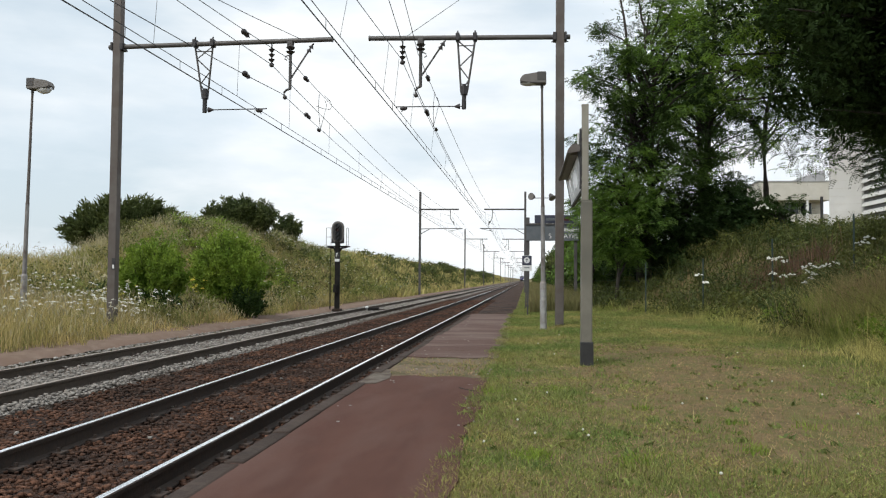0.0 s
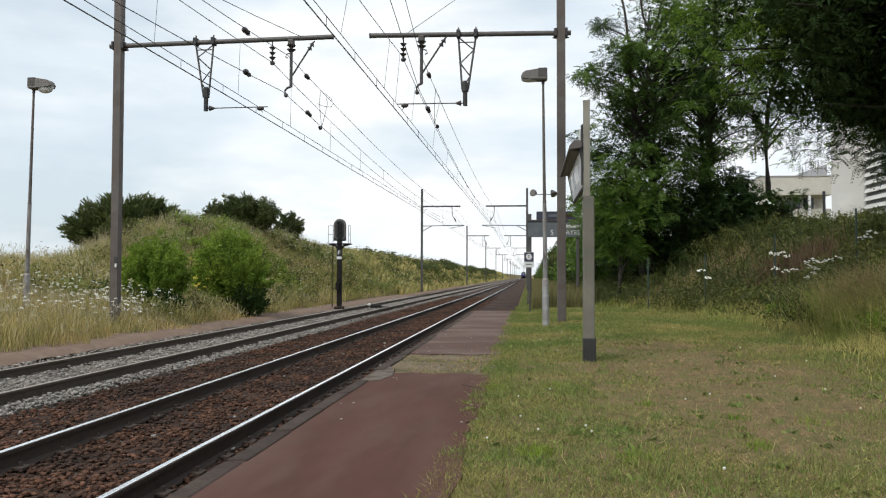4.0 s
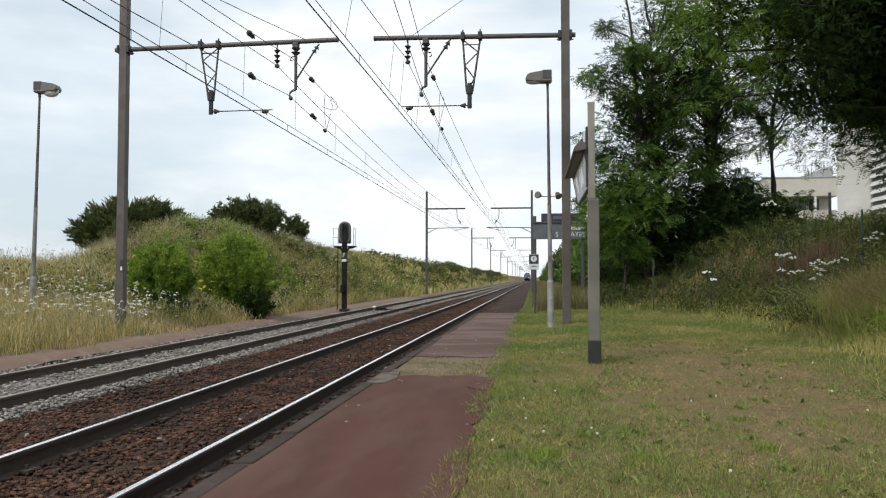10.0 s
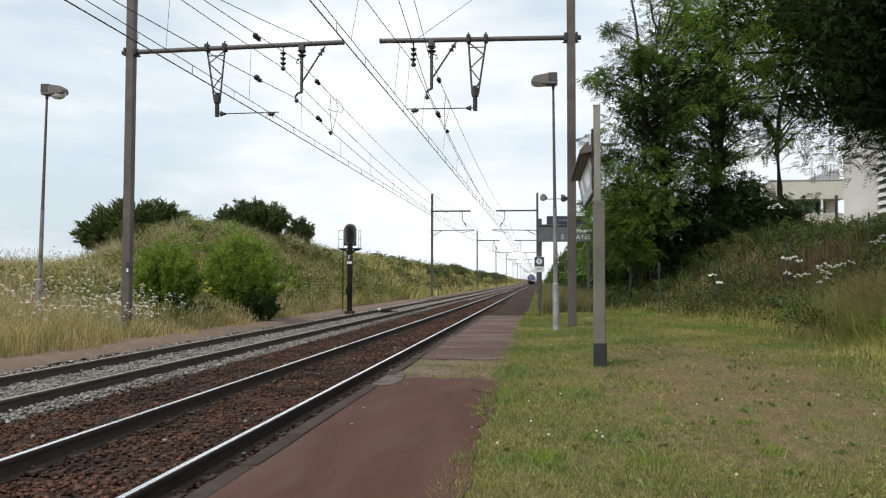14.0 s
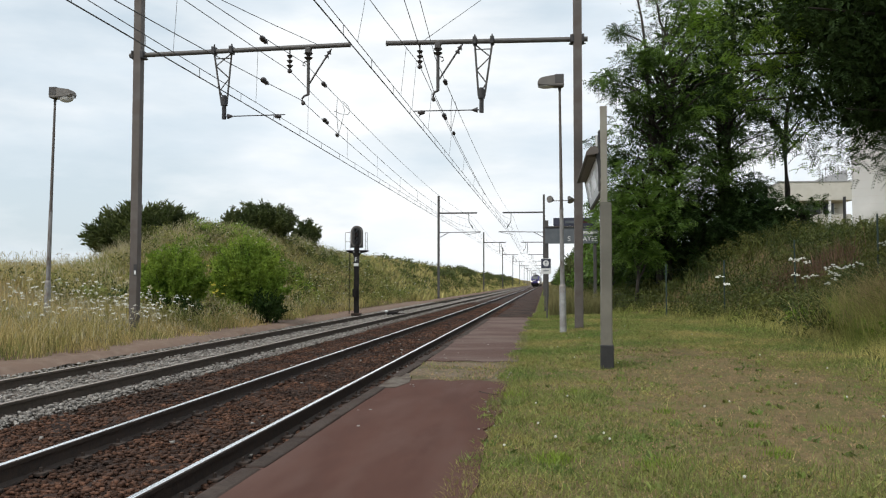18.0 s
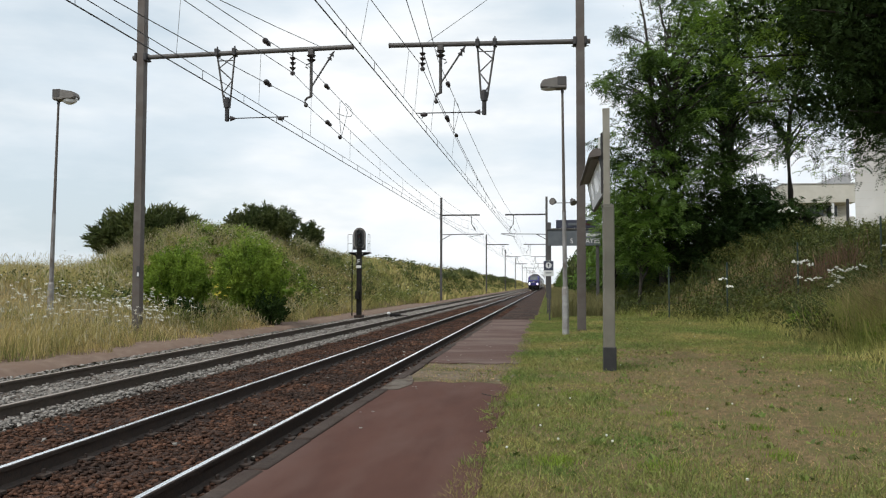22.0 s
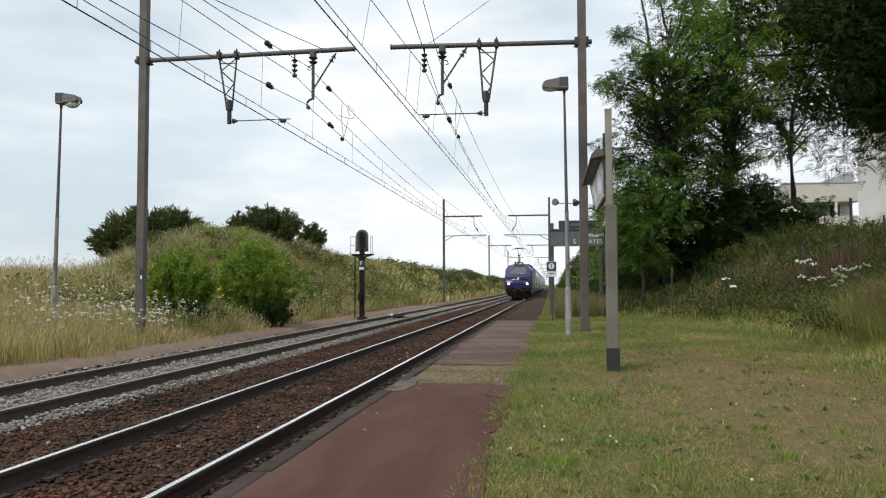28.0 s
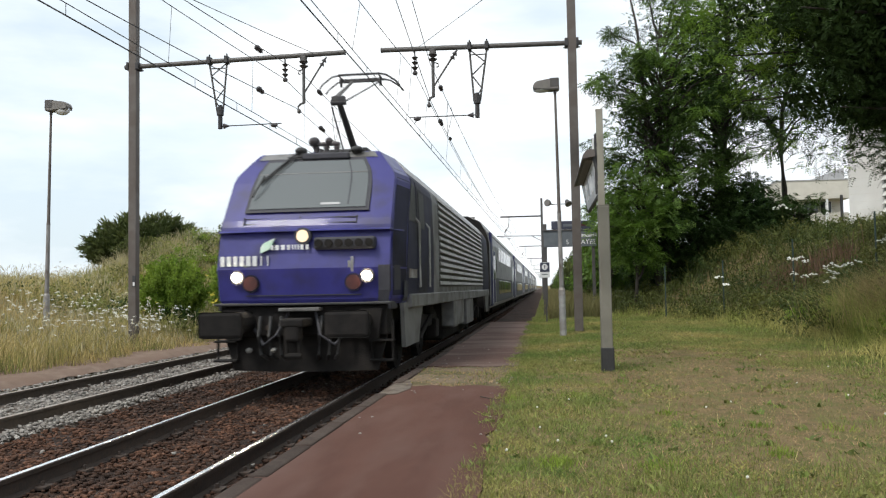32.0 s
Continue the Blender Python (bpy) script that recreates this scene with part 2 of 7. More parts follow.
M_YELLOW = mat("yellow_flower", (0.55, 0.45, 0.04), (0.4, 0.33, 0.03), 20.0, 0.8, bump=0)
M_BLUE = mat("loco_blue_paint", (0.030, 0.029, 0.165), (0.036, 0.035, 0.185), 3.0, 0.42, bump=0.05, coat=0.12, c=(0.026, 0.024, 0.085), big=2.2, cut=(0.46, 0.70), spec=0.35)
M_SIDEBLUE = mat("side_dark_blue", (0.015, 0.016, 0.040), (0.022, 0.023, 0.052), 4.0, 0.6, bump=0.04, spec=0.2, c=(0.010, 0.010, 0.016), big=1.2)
M_SILVER = mat("louvre_grey", (0.285, 0.285, 0.275), (0.36, 0.357, 0.342), 5.0, 0.5, 0.1, bump=0.05, c=(0.21, 0.205, 0.19), big=2.0)
M_SKIRT = mat("skirt_grey", (0.135, 0.135, 0.136), (0.18, 0.18, 0.178), 5.0, 0.6, bump=0.08, c=(0.085, 0.08, 0.075), big=2.0)
M_UNDER = mat("underframe_grime", (0.0075, 0.0068, 0.0066), (0.016, 0.014, 0.013), 7.0, 0.85, bump=0.3, c=(0.022, 0.019, 0.017), big=2.5, cut=(0.52, 0.70), spec=0.25)
M_ROOF = mat("roof_grey", (0.10, 0.10, 0.105), (0.14, 0.14, 0.14), 4.0, 0.75, bump=0.1)
M_SCREEN = glassy("windscreen_glass", (0.115, 0.127, 0.130), 0.16)
M_GLASS = glassy("dark_window_glass", (0.02, 0.022, 0.025), 0.06)
M_GASKET = mat("rubber_gasket", (0.032, 0.032, 0.040), (0.044, 0.044, 0.054), 8.0, 0.7, bump=0)
M_HEAD = glow("headlight_glow", (1.0, 0.84, 0.58), 240.0)
M_HEADDIM = glow("upper_lamp_glow", (1.0, 0.80, 0.52), 0.38)
M_RED = mat("red_lens", (0.070, 0.017, 0.014), (0.048, 0.012, 0.011), 8.0, 0.35, bump=0)
# one silver in two tones: skylit roof and sides turned from the sun
M_COACHROOF = mat("coach_skylit_silver", (0.42, 0.425, 0.43), (0.50, 0.50, 0.51), 3.0, 0.5, 0.0, bump=0.03, c=(0.33, 0.335, 0.34), big=1.5, spec=0.3)
M_COACH = mat("coach_shaded_silver", (0.27, 0.272, 0.275), (0.34, 0.34, 0.345), 3.0, 0.5, 0.0, bump=0.03, c=(0.20, 0.20, 0.205), big=1.5, spec=0.3)
M_COACHLOW = mat("coach_grey_lower", (0.085, 0.092, 0.098), (0.115, 0.12, 0.125), 3.0, 0.65, bump=0.03, spec=0.2)
M_COACHBLUE = mat("coach_door_blue", (0.014, 0.017, 0.085), (0.019, 0.023, 0.105), 3.0, 0.6, bump=0.03, spec=0.2)
M_WALLWHITE = mat("white_render", (0.60, 0.60, 0.58), (0.66, 0.66, 0.64), 2.0, 0.9, bump=0.1, c=(0.54, 0.53, 0.50), big=0.5)
M_WALLCREAM = mat("cream_render", (0.50, 0.48, 0.42), (0.55, 0.53, 0.47), 2.0, 0.9, bump=0.1)
M_SHUTTER = mat("grey_metal_slat", (0.33, 0.335, 0.34), (0.40, 0.40, 0.405), 3.0, 0.6, 0.2, bump=0.05)
M_WEEDLEAF = mat("weed_leaf", (0.046, 0.072, 0.012), (0.118, 0.125, 0.026), 0.6, 0.7, bump=0, island=0.45, trans=0.3, c=(0.12, 0.070, 0.038), big=0.3, cut=(0.58, 0.72))
M_STEM = mat("green_stem", (0.13, 0.15, 0.06), (0.18, 0.17, 0.08), 3.0, 0.8, bump=0)
# slope weeds: the shade of the trees above is put into these tones
M_SHADEDWEED = mat("shaded_weed_blade", (0.050, 0.076, 0.015), (0.128, 0.128, 0.030), 0.4, 0.8, bump=0, island=0.45, trans=0.3, c=(0.13, 0.085, 0.042), big=0.3, cut=(0.62, 0.74))
M_ARM = mat("dark_grey_arm", (0.085, 0.080, 0.078), (0.11, 0.105, 0.10), 6.0, 0.6, 0.2, bump=0.1)
M_DRYLAWN = mat("dry_lawn_blade", (0.26, 0.172, 0.092), (0.47, 0.325, 0.172), 1.2, 0.85, bump=0, island=0.55, trans=0.25)
M_VERGE = mat("verge_blade", (0.24, 0.20, 0.09), (0.15, 0.155, 0.055), 0.5, 0.8, bump=0, island=0.4, trans=0.3)
M_TUFT = mat("green_tuft_blade", (0.130, 0.195, 0.042), (0.245, 0.26, 0.078), 1.4, 0.75, bump=0, island=0.5, trans=0.35)
M_FRESHWEED = mat("fresh_weed_leaf", (0.15, 0.205, 0.042), (0.27, 0.262, 0.080), 0.8, 0.7, bump=0, island=0.45, trans=0.35)
M_EVERGREEN = mat("evergreen_leaf", (0.046, 0.066, 0.020), (0.105, 0.125, 0.038), 0.7, 0.6, bump=0, island=0.45, trans=0.2, spec=0.2)
M_DOCK = mat("brown_dock_stalk", (0.125, 0.070, 0.044), (0.17, 0.11, 0.065), 1.5, 0.85, bump=0, island=0.4, trans=0.25)


# ---- small building kit ----
def put(name, bm, material, smooth=False):
    me = bpy.data.meshes.new(name)
    bm.normal_update()
    bm.to_mesh(me)
    bm.free()
    me.materials.append(material)
    if smooth:
        me.polygons.foreach_set("use_smooth", [True] * len(me.polygons))
        me.set_sharp_from_angle(angle=radians(38))
    return new(name, me)


def part(name, bm, material, parent, label="", smooth=False):
    """Links a bmesh as one mesh object under a thing or a part."""
    ob = put(name, bm, material, smooth)
    ob.parent = parent
    if label:
        ob["label"] = label
    return ob


def thing(name, label, category, group="", at=(0, 0, 0), turn=0.0, kind=""):
    ob = new(name)
    ob.empty_display_size = 0.2
    ob.matrix_world = pose(*at, 0, 0, turn)
    return tagged(ob, label, category, group, kind)


def sheet(name, verts, tris, material, smooth=False):
    """A mesh from arrays: many small pieces joined."""
    verts, tris = np.asarray(verts, np.float32), np.asarray(tris, np.int32)
    k = tris.shape[1]
    me = bpy.data.meshes.new(name)
    me.vertices.add(len(verts))
    me.vertices.foreach_set("co", verts.ravel())
    me.loops.add(tris.size)
    me.loops.foreach_set("vertex_index", tris.ravel())
    me.polygons.add(len(tris))
    me.polygons.foreach_set("loop_start", np.arange(0, tris.size, k, dtype=np.int32))
    if smooth:
        me.polygons.foreach_set("use_smooth", np.ones(len(tris), bool))
    me.update(calc_edges=True)
    me.materials.append(material)
    return new(name, me)


def box(bm, c, s, bev=0.0, turn=None):
    m = Matrix.Translation(c) @ (turn or Matrix()) @ Matrix.Diagonal((*s, 1))
    made = bmesh.ops.create_cube(bm, size=1.0, matrix=m)["verts"]
    if bev:
        edges = list({e for v in made for e in v.link_edges})
        bmesh.ops.bevel(bm, geom=edges, offset=bev, segments=2, affect="EDGES", profile=0.5)
    return bm


def tube(bm, p, q, r, r2=None, n=8, caps=True):
    p, q = Vector(p), Vector(q)
    d = q - p
    m = Matrix.Translation((p + q) / 2) @ d.to_track_quat("Z", "Y").to_matrix().to_4x4()
    bmesh.ops.create_cone(bm, cap_ends=caps, segments=n, radius1=r, radius2=r if r2 is None else r2, depth=max(d.length, 1e-4), matrix=m)
    return bm


def sweep(bm, pts, r0, r1=None, n=6):
    """One bent tube along the points, tapering from r0 to r1."""
    pts = [Vector(p) for p in pts]
    r1 = r0 if r1 is None else r1
    rings = []
    for i, p in enumerate(pts):
        d = (pts[min(i + 1, len(pts) - 1)] - pts[max(i - 1, 0)]).normalized()
        q = d.to_track_quat("Z", "Y").to_matrix()
        r = r0 + (r1 - r0) * i / (len(pts) - 1)
        rings.append([bm.verts.new(p + q @ Vector((r * math.cos(math.tau * k / n), r * math.sin(math.tau * k / n), 0))) for k in range(n)])
    for a, b in zip(rings[:-1], rings[1:]):
        for k in range(n):
            bm.faces.new((a[k], a[(k + 1) % n], b[(k + 1) % n], b[k]))
    bm.faces.new(rings[0][::-1])
    bm.faces.new(rings[-1])
    return bm


def ball(bm, c, s, n=10):
    m = Matrix.Translation(c) @ Matrix.Diagonal((*s, 1)) if len(s) == 3 else Matrix.Translation(c)
    bmesh.ops.create_uvsphere(bm, u_segments=n + 2, v_segments=n, radius=1.0, matrix=m)
    return bm


def prism(bm, pts, axis, a, b):
    """A closed outline pushed from a to b along the axis 0, 1 or 2."""
    def at(p, v):
        return {0: (v, p[0], p[1]), 1: (p[0], v, p[1]), 2: (p[0], p[1], v)}[axis]
    lo, hi = [bm.verts.new(at(p, a)) for p in pts], [bm.verts.new(at(p, b)) for p in pts]
    n = len(pts)
    for i in range(n):
        bm.faces.new((lo[i], lo[(i + 1) % n], hi[(i + 1) % n], hi[i]))
    bm.faces.new(lo[::-1])
    bm.faces.new(hi)
    bmesh.ops.recalc_face_normals(bm, faces=bm.faces[:])
    return bm


def B():
    return bmesh.new()


rng = np.random.default_rng(7)


def ease(v):
    v = np.clip(v, 0, 1)
    return v * v * (3 - 2 * v)


# ---- the plan: near track, far track, platform, lawn, banks ----
NEAR, FAR = -3.49, -7.10
LAWN_Y = [0, 11, 14, 17, 21.5, 27, 29, 31, 60, 400]
LAWN_X = [4.7, 4.8, 5.25, 5.3, 5.3, 3.9, 2.2, 1.7, 1.6, 1.6]


def height(x, y):
    x, y = np.asarray(x, float), np.asarray(y, float)
    d = -9.6 - x
    low = 0.02 + 1.5 * ease(d / 9)
    top = 3.5 - 0.50 * ease((y - 44) / 14) - 0.15 * ease((y - 80) / 100)
    high = 0.02 + top * ease(d / 5.4) - 2.0 * ease((d - 6.2) / 3.6)
    k = ease((y - 25.5) / 8)
    left = low * (1 - k) + high * k
    edge = np.interp(y, LAWN_Y, LAWN_X)
    right = 0.22 + 2.5 * ease((x - edge) / 6.5) + 0.10 * ease((y - 8) / 14) * ease((x + 0.2) / 1.2)
    z = np.where(x < -9.9, left, np.where(x > np.where(y > 27.6, -0.45, -0.95), right, -0.34))
    return np.where((x >= -9.9) & (x < -8.45), -0.14, z)


def ground_sheet():
    xs = np.concatenate([[-3000, -900, -300, -120, -60, -40], np.arange(-30, -10.0, 0.6), [-9.9, -9.88, -9.3, -9.0, -8.46, -8.44, -6, -4, -2, -1.0, -0.94, -0.5, -0.44], np.arange(-0.2, 16, 0.5), [20, 30, 60, 150, 500, 3000]])
    ys = np.concatenate([[-200, -60, -20, -8], np.arange(-4, 80, 0.8), np.arange(80, 200, 6), [220, 260, 320, 400, 500, 700, 1000, 1500, 2200, 3500]])
    X, Y = np.meshgrid(xs, ys)
    Z = height(X, Y)
    rough = np.where((X > -0.4) & (X < 18), 0.003, np.where((X < -9.8) & (X > -40), 0.07, 0.0))
    Z = Z + rough * rng.normal(size=Z.shape)
    n, m = X.shape
    i = np.arange(n - 1)[:, None] * m + np.arange(m - 1)[None, :]
    quads = np.stack([i, i + 1, i + m + 1, i + m], -1).reshape(-1, 4)
    g = sheet("ground", np.stack([X, Y, Z], -1).reshape(-1, 3), quads, M_SOIL, True)
    tagged(g, "grassy ground with dry patches and banks beside the railway", "ground", kind="structure")


ground_sheet()


def strip(name, x0, x1, y0, y1, z, material, step=0.25, rough=0.02, label="", crown=0.0, wav=0.0):
    xs = np.linspace(x0, x1, max(3, int((x1 - x0) / step) + 1))
    ys = np.concatenate([np.arange(y0, min(y1, 40), step), np.geomspace(max(y0, 40), y1, 60)]) if y1 > 41 else np.arange(y0, y1 + step, step)
    X, Y = np.meshgrid(xs, ys)
    Z = z + rough * rng.normal(size=X.shape) - crown * ease((np.abs(X - (x0 + x1) / 2) / (x1 - x0) * 2 - 0.72) / 0.28)
    if wav:
        X = X + wav * np.sin(Y * 1.7 + 3 * np.sin(Y * 0.37)) * (np.abs(X - (x0 + x1) / 2) > (x1 - x0) * 0.4)
    n, m = X.shape
    i = np.arange(n - 1)[:, None] * m + np.arange(m - 1)[None, :]
    quads = np.stack([i, i + 1, i + m + 1, i + m], -1).reshape(-1, 4)
    ob = sheet(name, np.stack([X, Y, Z], -1).reshape(-1, 3), quads, material, True)
    return tagged(ob, label, "ground", kind="structure")


strip("ballast_bed", -5.9, -1.85, -12, 900, -0.175, M_BALLAST, 0.12, 0.016, "rust-brown crushed stone bed under the railway track", 0.06)
strip("pale_ballast_bed", -8.95, -5.95, -12, 900, -0.150, M_PALE, 0.14, 0.014, "pale grey crushed stone bed under the side track", 0.10)
strip("dirt_path", -10.5, -8.72, -12, 400, 0.0, M_DIRT, 0.2, 0.012, "bare brown dirt path beside the side track", 0.10)


# crushed stones lying on the beds
def stone_shape(k):
    bm = B()
    bmesh.ops.create_cube(bm, size=1.5)
    bmesh.ops.triangulate(bm, faces=bm.faces[:])
    r = np.random.default_rng(50 + k)
    for v in bm.verts:
        v.co = v.co * float(r.uniform(0.55, 1.15)) + Vector(r.normal(size=3) * 0.12)
        v.co.x *= 1.15
        v.co.z *= 0.62
    bm.verts.index_update()
    vs = np.array([v.co[:] for v in bm.verts])
    fs = np.array([[v.index for v in f.verts] for f in bm.faces])
    bm.free()
    return vs, fs


STONES = [stone_shape(k) for k in range(6)]


def scatter_stones(name, places, sizes, material, label):
    vs, fs, base = [], [], 0
    kinds = rng.integers(0, 6, len(places))
    for k in range(6):
        sel = np.where(kinds == k)[0]
        v, f = STONES[k]
        a = rng.uniform(0, 6.283, len(sel))
        c, s = np.cos(a), np.sin(a)
        px = v[None, :, 0] * c[:, None] - v[None, :, 1] * s[:, None]
        py = v[None, :, 0] * s[:, None] + v[None, :, 1] * c[:, None]
        p = np.stack([px, py, np.broadcast_to(v[None, :, 2], px.shape)], -1) * sizes[sel][:, None, None] + places[sel][:, None, :]
        vs.append(p.reshape(-1, 3))
        fs.append((f[None] + (np.arange(len(sel)) * len(v))[:, None, None] + base).reshape(-1, 3))
        base += len(sel) * len(v)
    ob = sheet(name, np.concatenate(vs), np.concatenate(fs), material)
    return tagged(ob, label, "gravel", kind="stuff")


def stone_field(name, x0, x1, count, z, material, label, y0=3.0, y1=60.0, size=(0.014, 0.034), skip=(), power=1.7):
    y = y0 + (y1 - y0) * rng.random(count) ** power
    x = rng.uniform(x0, x1, count)
    keep = np.ones(count, bool)
    for c, w in skip:
        keep &= np.abs(x - c) > w
    x, y = x[keep], y[keep]
    p = np.stack([x, y, z + rng.uniform(-0.012, 0.016, len(x))], -1)
    return scatter_stones(name, p, rng.uniform(*size, len(x)) * (1 + 0.012 * y), material, label)


NEAR_SKIP = ((NEAR - 0.7525, 0.09), (NEAR + 0.7525, 0.09))
FAR_SKIP = ((FAR - 0.7525, 0.09), (FAR + 0.7525, 0.09))
stone_field("ballast_stones", -5.80, -2.05, 44000, -0.165, M_STONE, "loose rust-brown crushed stones between the rails", size=(0.012, 0.030), skip=NEAR_SKIP)
stone_field("pale_ballast_stones", -8.5, -5.95, 11000, -0.135, M_PALESTONE, "loose pale grey crushed stones on the side track", y0=7, skip=FAR_SKIP)
stone_field("path_edge_stones", -9.05, -8.05, 5200, -0.105, M_PALESTONE, "pale stones spilled along the dirt path", y0=8, size=(0.014, 0.03))
stone_field("mixed_stones", -6.25, -5.85, 2600, -0.155, M_PALESTONE, "pale stones mixed into the brown bed", y0=6, y1=26, size=(0.012, 0.028))


x = np.concatenate([rng.uniform(-1.82, -1.5, 26), rng.uniform(-1.7, -0.5, 34), rng.uniform(-0.62, -0.42, 20)])
y = np.concatenate([rng.uniform(6, 26, 26), rng.uniform(9.0, 18, 34), rng.uniform(5, 12, 20)])
scatter_stones("platform_pebbles", np.stack([x, y, np.full(len(x), 0.237)], -1), rng.uniform(0.006, 0.016, len(x)), M_PALESTONE, "pale pebbles strewn over the platform")
x, y = rng.uniform(-5.3, -2.1, 46), 4.5 + 20 * rng.random(46)
scatter_stones("white_ballast_chips", np.stack([x, y, np.full(46, -0.135)], -1), rng.uniform(0.016, 0.030, 46), M_PALESTONE, "single pale chips among the brown ballast")
tagged(put("twig", sweep(B(), [(-0.72, 8.75, 0.243), (-0.66, 8.60, 0.252), (-0.58, 8.53, 0.248), (-0.50, 8.52, 0.243)], 0.006, 0.003, 5), M_BARK), "dark bent twig lying on the asphalt", "twig")


# ---- rails and sleepers ----
RAIL = [(-0.075, -0.172), (0.075, -0.172), (0.072, -0.160), (0.012, -0.142), (0.010, -0.045), (0.036, -0.034), (0.037, -0.006), (0.030, 0.0), (-0.030, 0.0), (-0.037, -0.006), (-0.036, -0.034), (-0.010, -0.045), (-0.012, -0.142), (-0.072, -0.160)]


def track(name, c, web, top, label, width):
    tr = thing(name, label, "track", kind="structure")
    for sx in (-0.7525, 0.7525):
        rail = part("rail", prism(B(), [(c + sx + x, z) for x, z in RAIL], 1, -12, 900), web, tr)
        part("running_surface", prism(B(), [(c + sx - width, 0.0), (c + sx + width, 0.0), (c + sx + width - 0.004, 0.003), (c + sx - width + 0.004, 0.003)], 1, -12, 900), top, rail, "worn rail top")
    bm = box(B(), (0, 0, 0), (2.5, 0.24, 0.12), 0.015)
    me = bpy.data.meshes.new("sleeper")
    bm.to_mesh(me)
    bm.free()
    me.materials.append(M_SLEEPER)
    clip = box(box(B(), (-0.11, 0, 0), (0.10, 0.14, 0.03), 0.008), (0.11, 0, 0), (0.10, 0.14, 0.03), 0.008)
    tube(tube(clip, (-0.10, 0, 0), (-0.10, 0, 0.05), 0.016, n=6), (0.10, 0, 0), (0.10, 0, 0.05), 0.016, n=6)
    cm = bpy.data.meshes.new("rail_fastening")
    clip.to_mesh(cm)
    clip.free()
    cm.materials.append(M_RUST)
    for i in range(110):
        s = new("sleeper", me)
        s.parent, s.location = tr, (c + rng.normal() * 0.01, 2.0 + i * 0.60, -0.248)
        if i < 70:
            for sx in (-0.7525, 0.7525):
                f = new("rail_fastening", cm)
                f.parent, f.location = tr, (c + sx, 2.0 + i * 0.60, -0.150)
    return tr


track("track_1", NEAR, M_RUST, M_RAILTOP, "running track with brightly polished rails on brown ballast", 0.023)
track("track_2", FAR, M_RUST2, M_RAILDULL, "side track with dull rusty rails on pale ballast", 0.030)


# ---- platform ----
PLAT = 0.235
platform = thing("platform", "low worn platform of red-brown asphalt with a concrete edge", "platform", kind="structure")


def slab(name, y0, y1, x0, x1, material, ragged, label):
    """A thin asphalt layer with ragged right and end edges."""
    n = max(8, int((y1 - y0) / 0.25))
    r = np.random.default_rng(int(y0 * 10) + 999)
    left = [(x0, y0 + (y1 - y0) * i / n) for i in range(n + 1)]
    wob = np.cumsum(r.normal(size=n + 1)) * 0.012
    wob = wob - np.linspace(wob[0], wob[-1], n + 1)
    right = [(x1 + wob[i] + 0.02 * r.normal(), y0 + (y1 - y0) * i / n) for i in range(n + 1)]
    end = [(x0 + (x1 - x0) * i / 8, y1 + ragged * r.normal()) for i in range(1, 8)]
    start = [(x1 - (x1 - x0) * i / 8, y0 + ragged * r.normal()) for i in range(1, 8)]
    return part(name, prism(B(), left + end + right[::-1] + start, 2, -0.30, PLAT), material, platform, label)


slab("asphalt_surface", -10, 9.8, -1.885, -0.45, M_ASPHALT, 0.06, "smooth red-brown asphalt")
slab("worn_asphalt_surface", 12.2, 27.5, -1.87, -0.42, M_ASPHALT2, 0.06, "faded patchy red-grey asphalt")
part("gravel_gap", prism(B(), [(-1.86, 9.6), (-0.45, 9.6), (-0.45, 12.4), (-1.86, 12.4)], 2, -0.30, PLAT - 0.012), M_GRIT, platform, "broken gap filled with grass and grit")
part("end_path", prism(B(), [(-1.95, 27.6), (-0.3, 27.65), (-0.4, 300), (-1.95, 300)], 2, -0.34, 0.06), M_BALLAST, platform, "dark brown cinder path past the platform's end")
cop = box(B(), (0, 0, 0), (0.14, 0.985, 0.52), 0.018)
cop_me = bpy.data.meshes.new("coping_stone")
cop.to_mesh(cop_me)
cop.free()
cop_me.materials.append(M_COPING)
for i in range(37):
    o = new("coping_stone", cop_me)
    o.parent, o.location = platform, (-1.875 + rng.normal() * 0.008, -9.5 + i, PLAT - 0.252 + rng.normal() * 0.006)
part("concrete_patch", prism(B(), [(-1.90, 8.90), (-1.70, 9.0), (-1.62, 9.5), (-1.70, 10.1), (-1.78, 10.35), (-1.90, 10.6)], 2, 0.0, PLAT + 0.006), M_CONCRETE, platform, "cracked grey concrete patch")


# ---- overhead line ----
def lattice(bm, x0, x1, y, z0, z1, xb):
    """Two legs that taper from x0..x1 at the top to xb at the bottom, with zigzag bars."""
    a0, a1, b = Vector((x0, y, z0)), Vector((x1, y, z0)), xb
    e = 0.075 if x1 > x0 else -0.075
    c0, c1 = Vector((b - e, y, z1)), Vector((b + e, y, z1))
    tube(bm, a0, c0, 0.026, n=6)
    tube(bm, a1, c1, 0.026, n=6)
    n = 4
    for i in range(n):
        f, g = i / n, (i + 1) / n
        p, q = (a0.lerp(c0, f), a1.lerp(c1, g)) if i % 2 else (a1.lerp(c1, f), a0.lerp(c0, g))
        tube(bm, p, q, 0.017, n=6)
    tube(bm, a0.lerp(c0, 0.1), a1.lerp(c1, 0.1), 0.015, n=6)
    return bm


def bead(bm, p, d, r, count=3, gap=0.11):
    """Insulator discs threaded along d."""
    d = Vector(d).normalized()
    for i in range(count):
        c = Vector(p) + d * gap * i
        tube(bm, c - d * 0.03, c + d * 0.03, r, r * 0.45, n=10)
    tube(bm, Vector(p) - d * 0.06, Vector(p) + d * (gap * count), r * 0.25, n=6)
    return bm


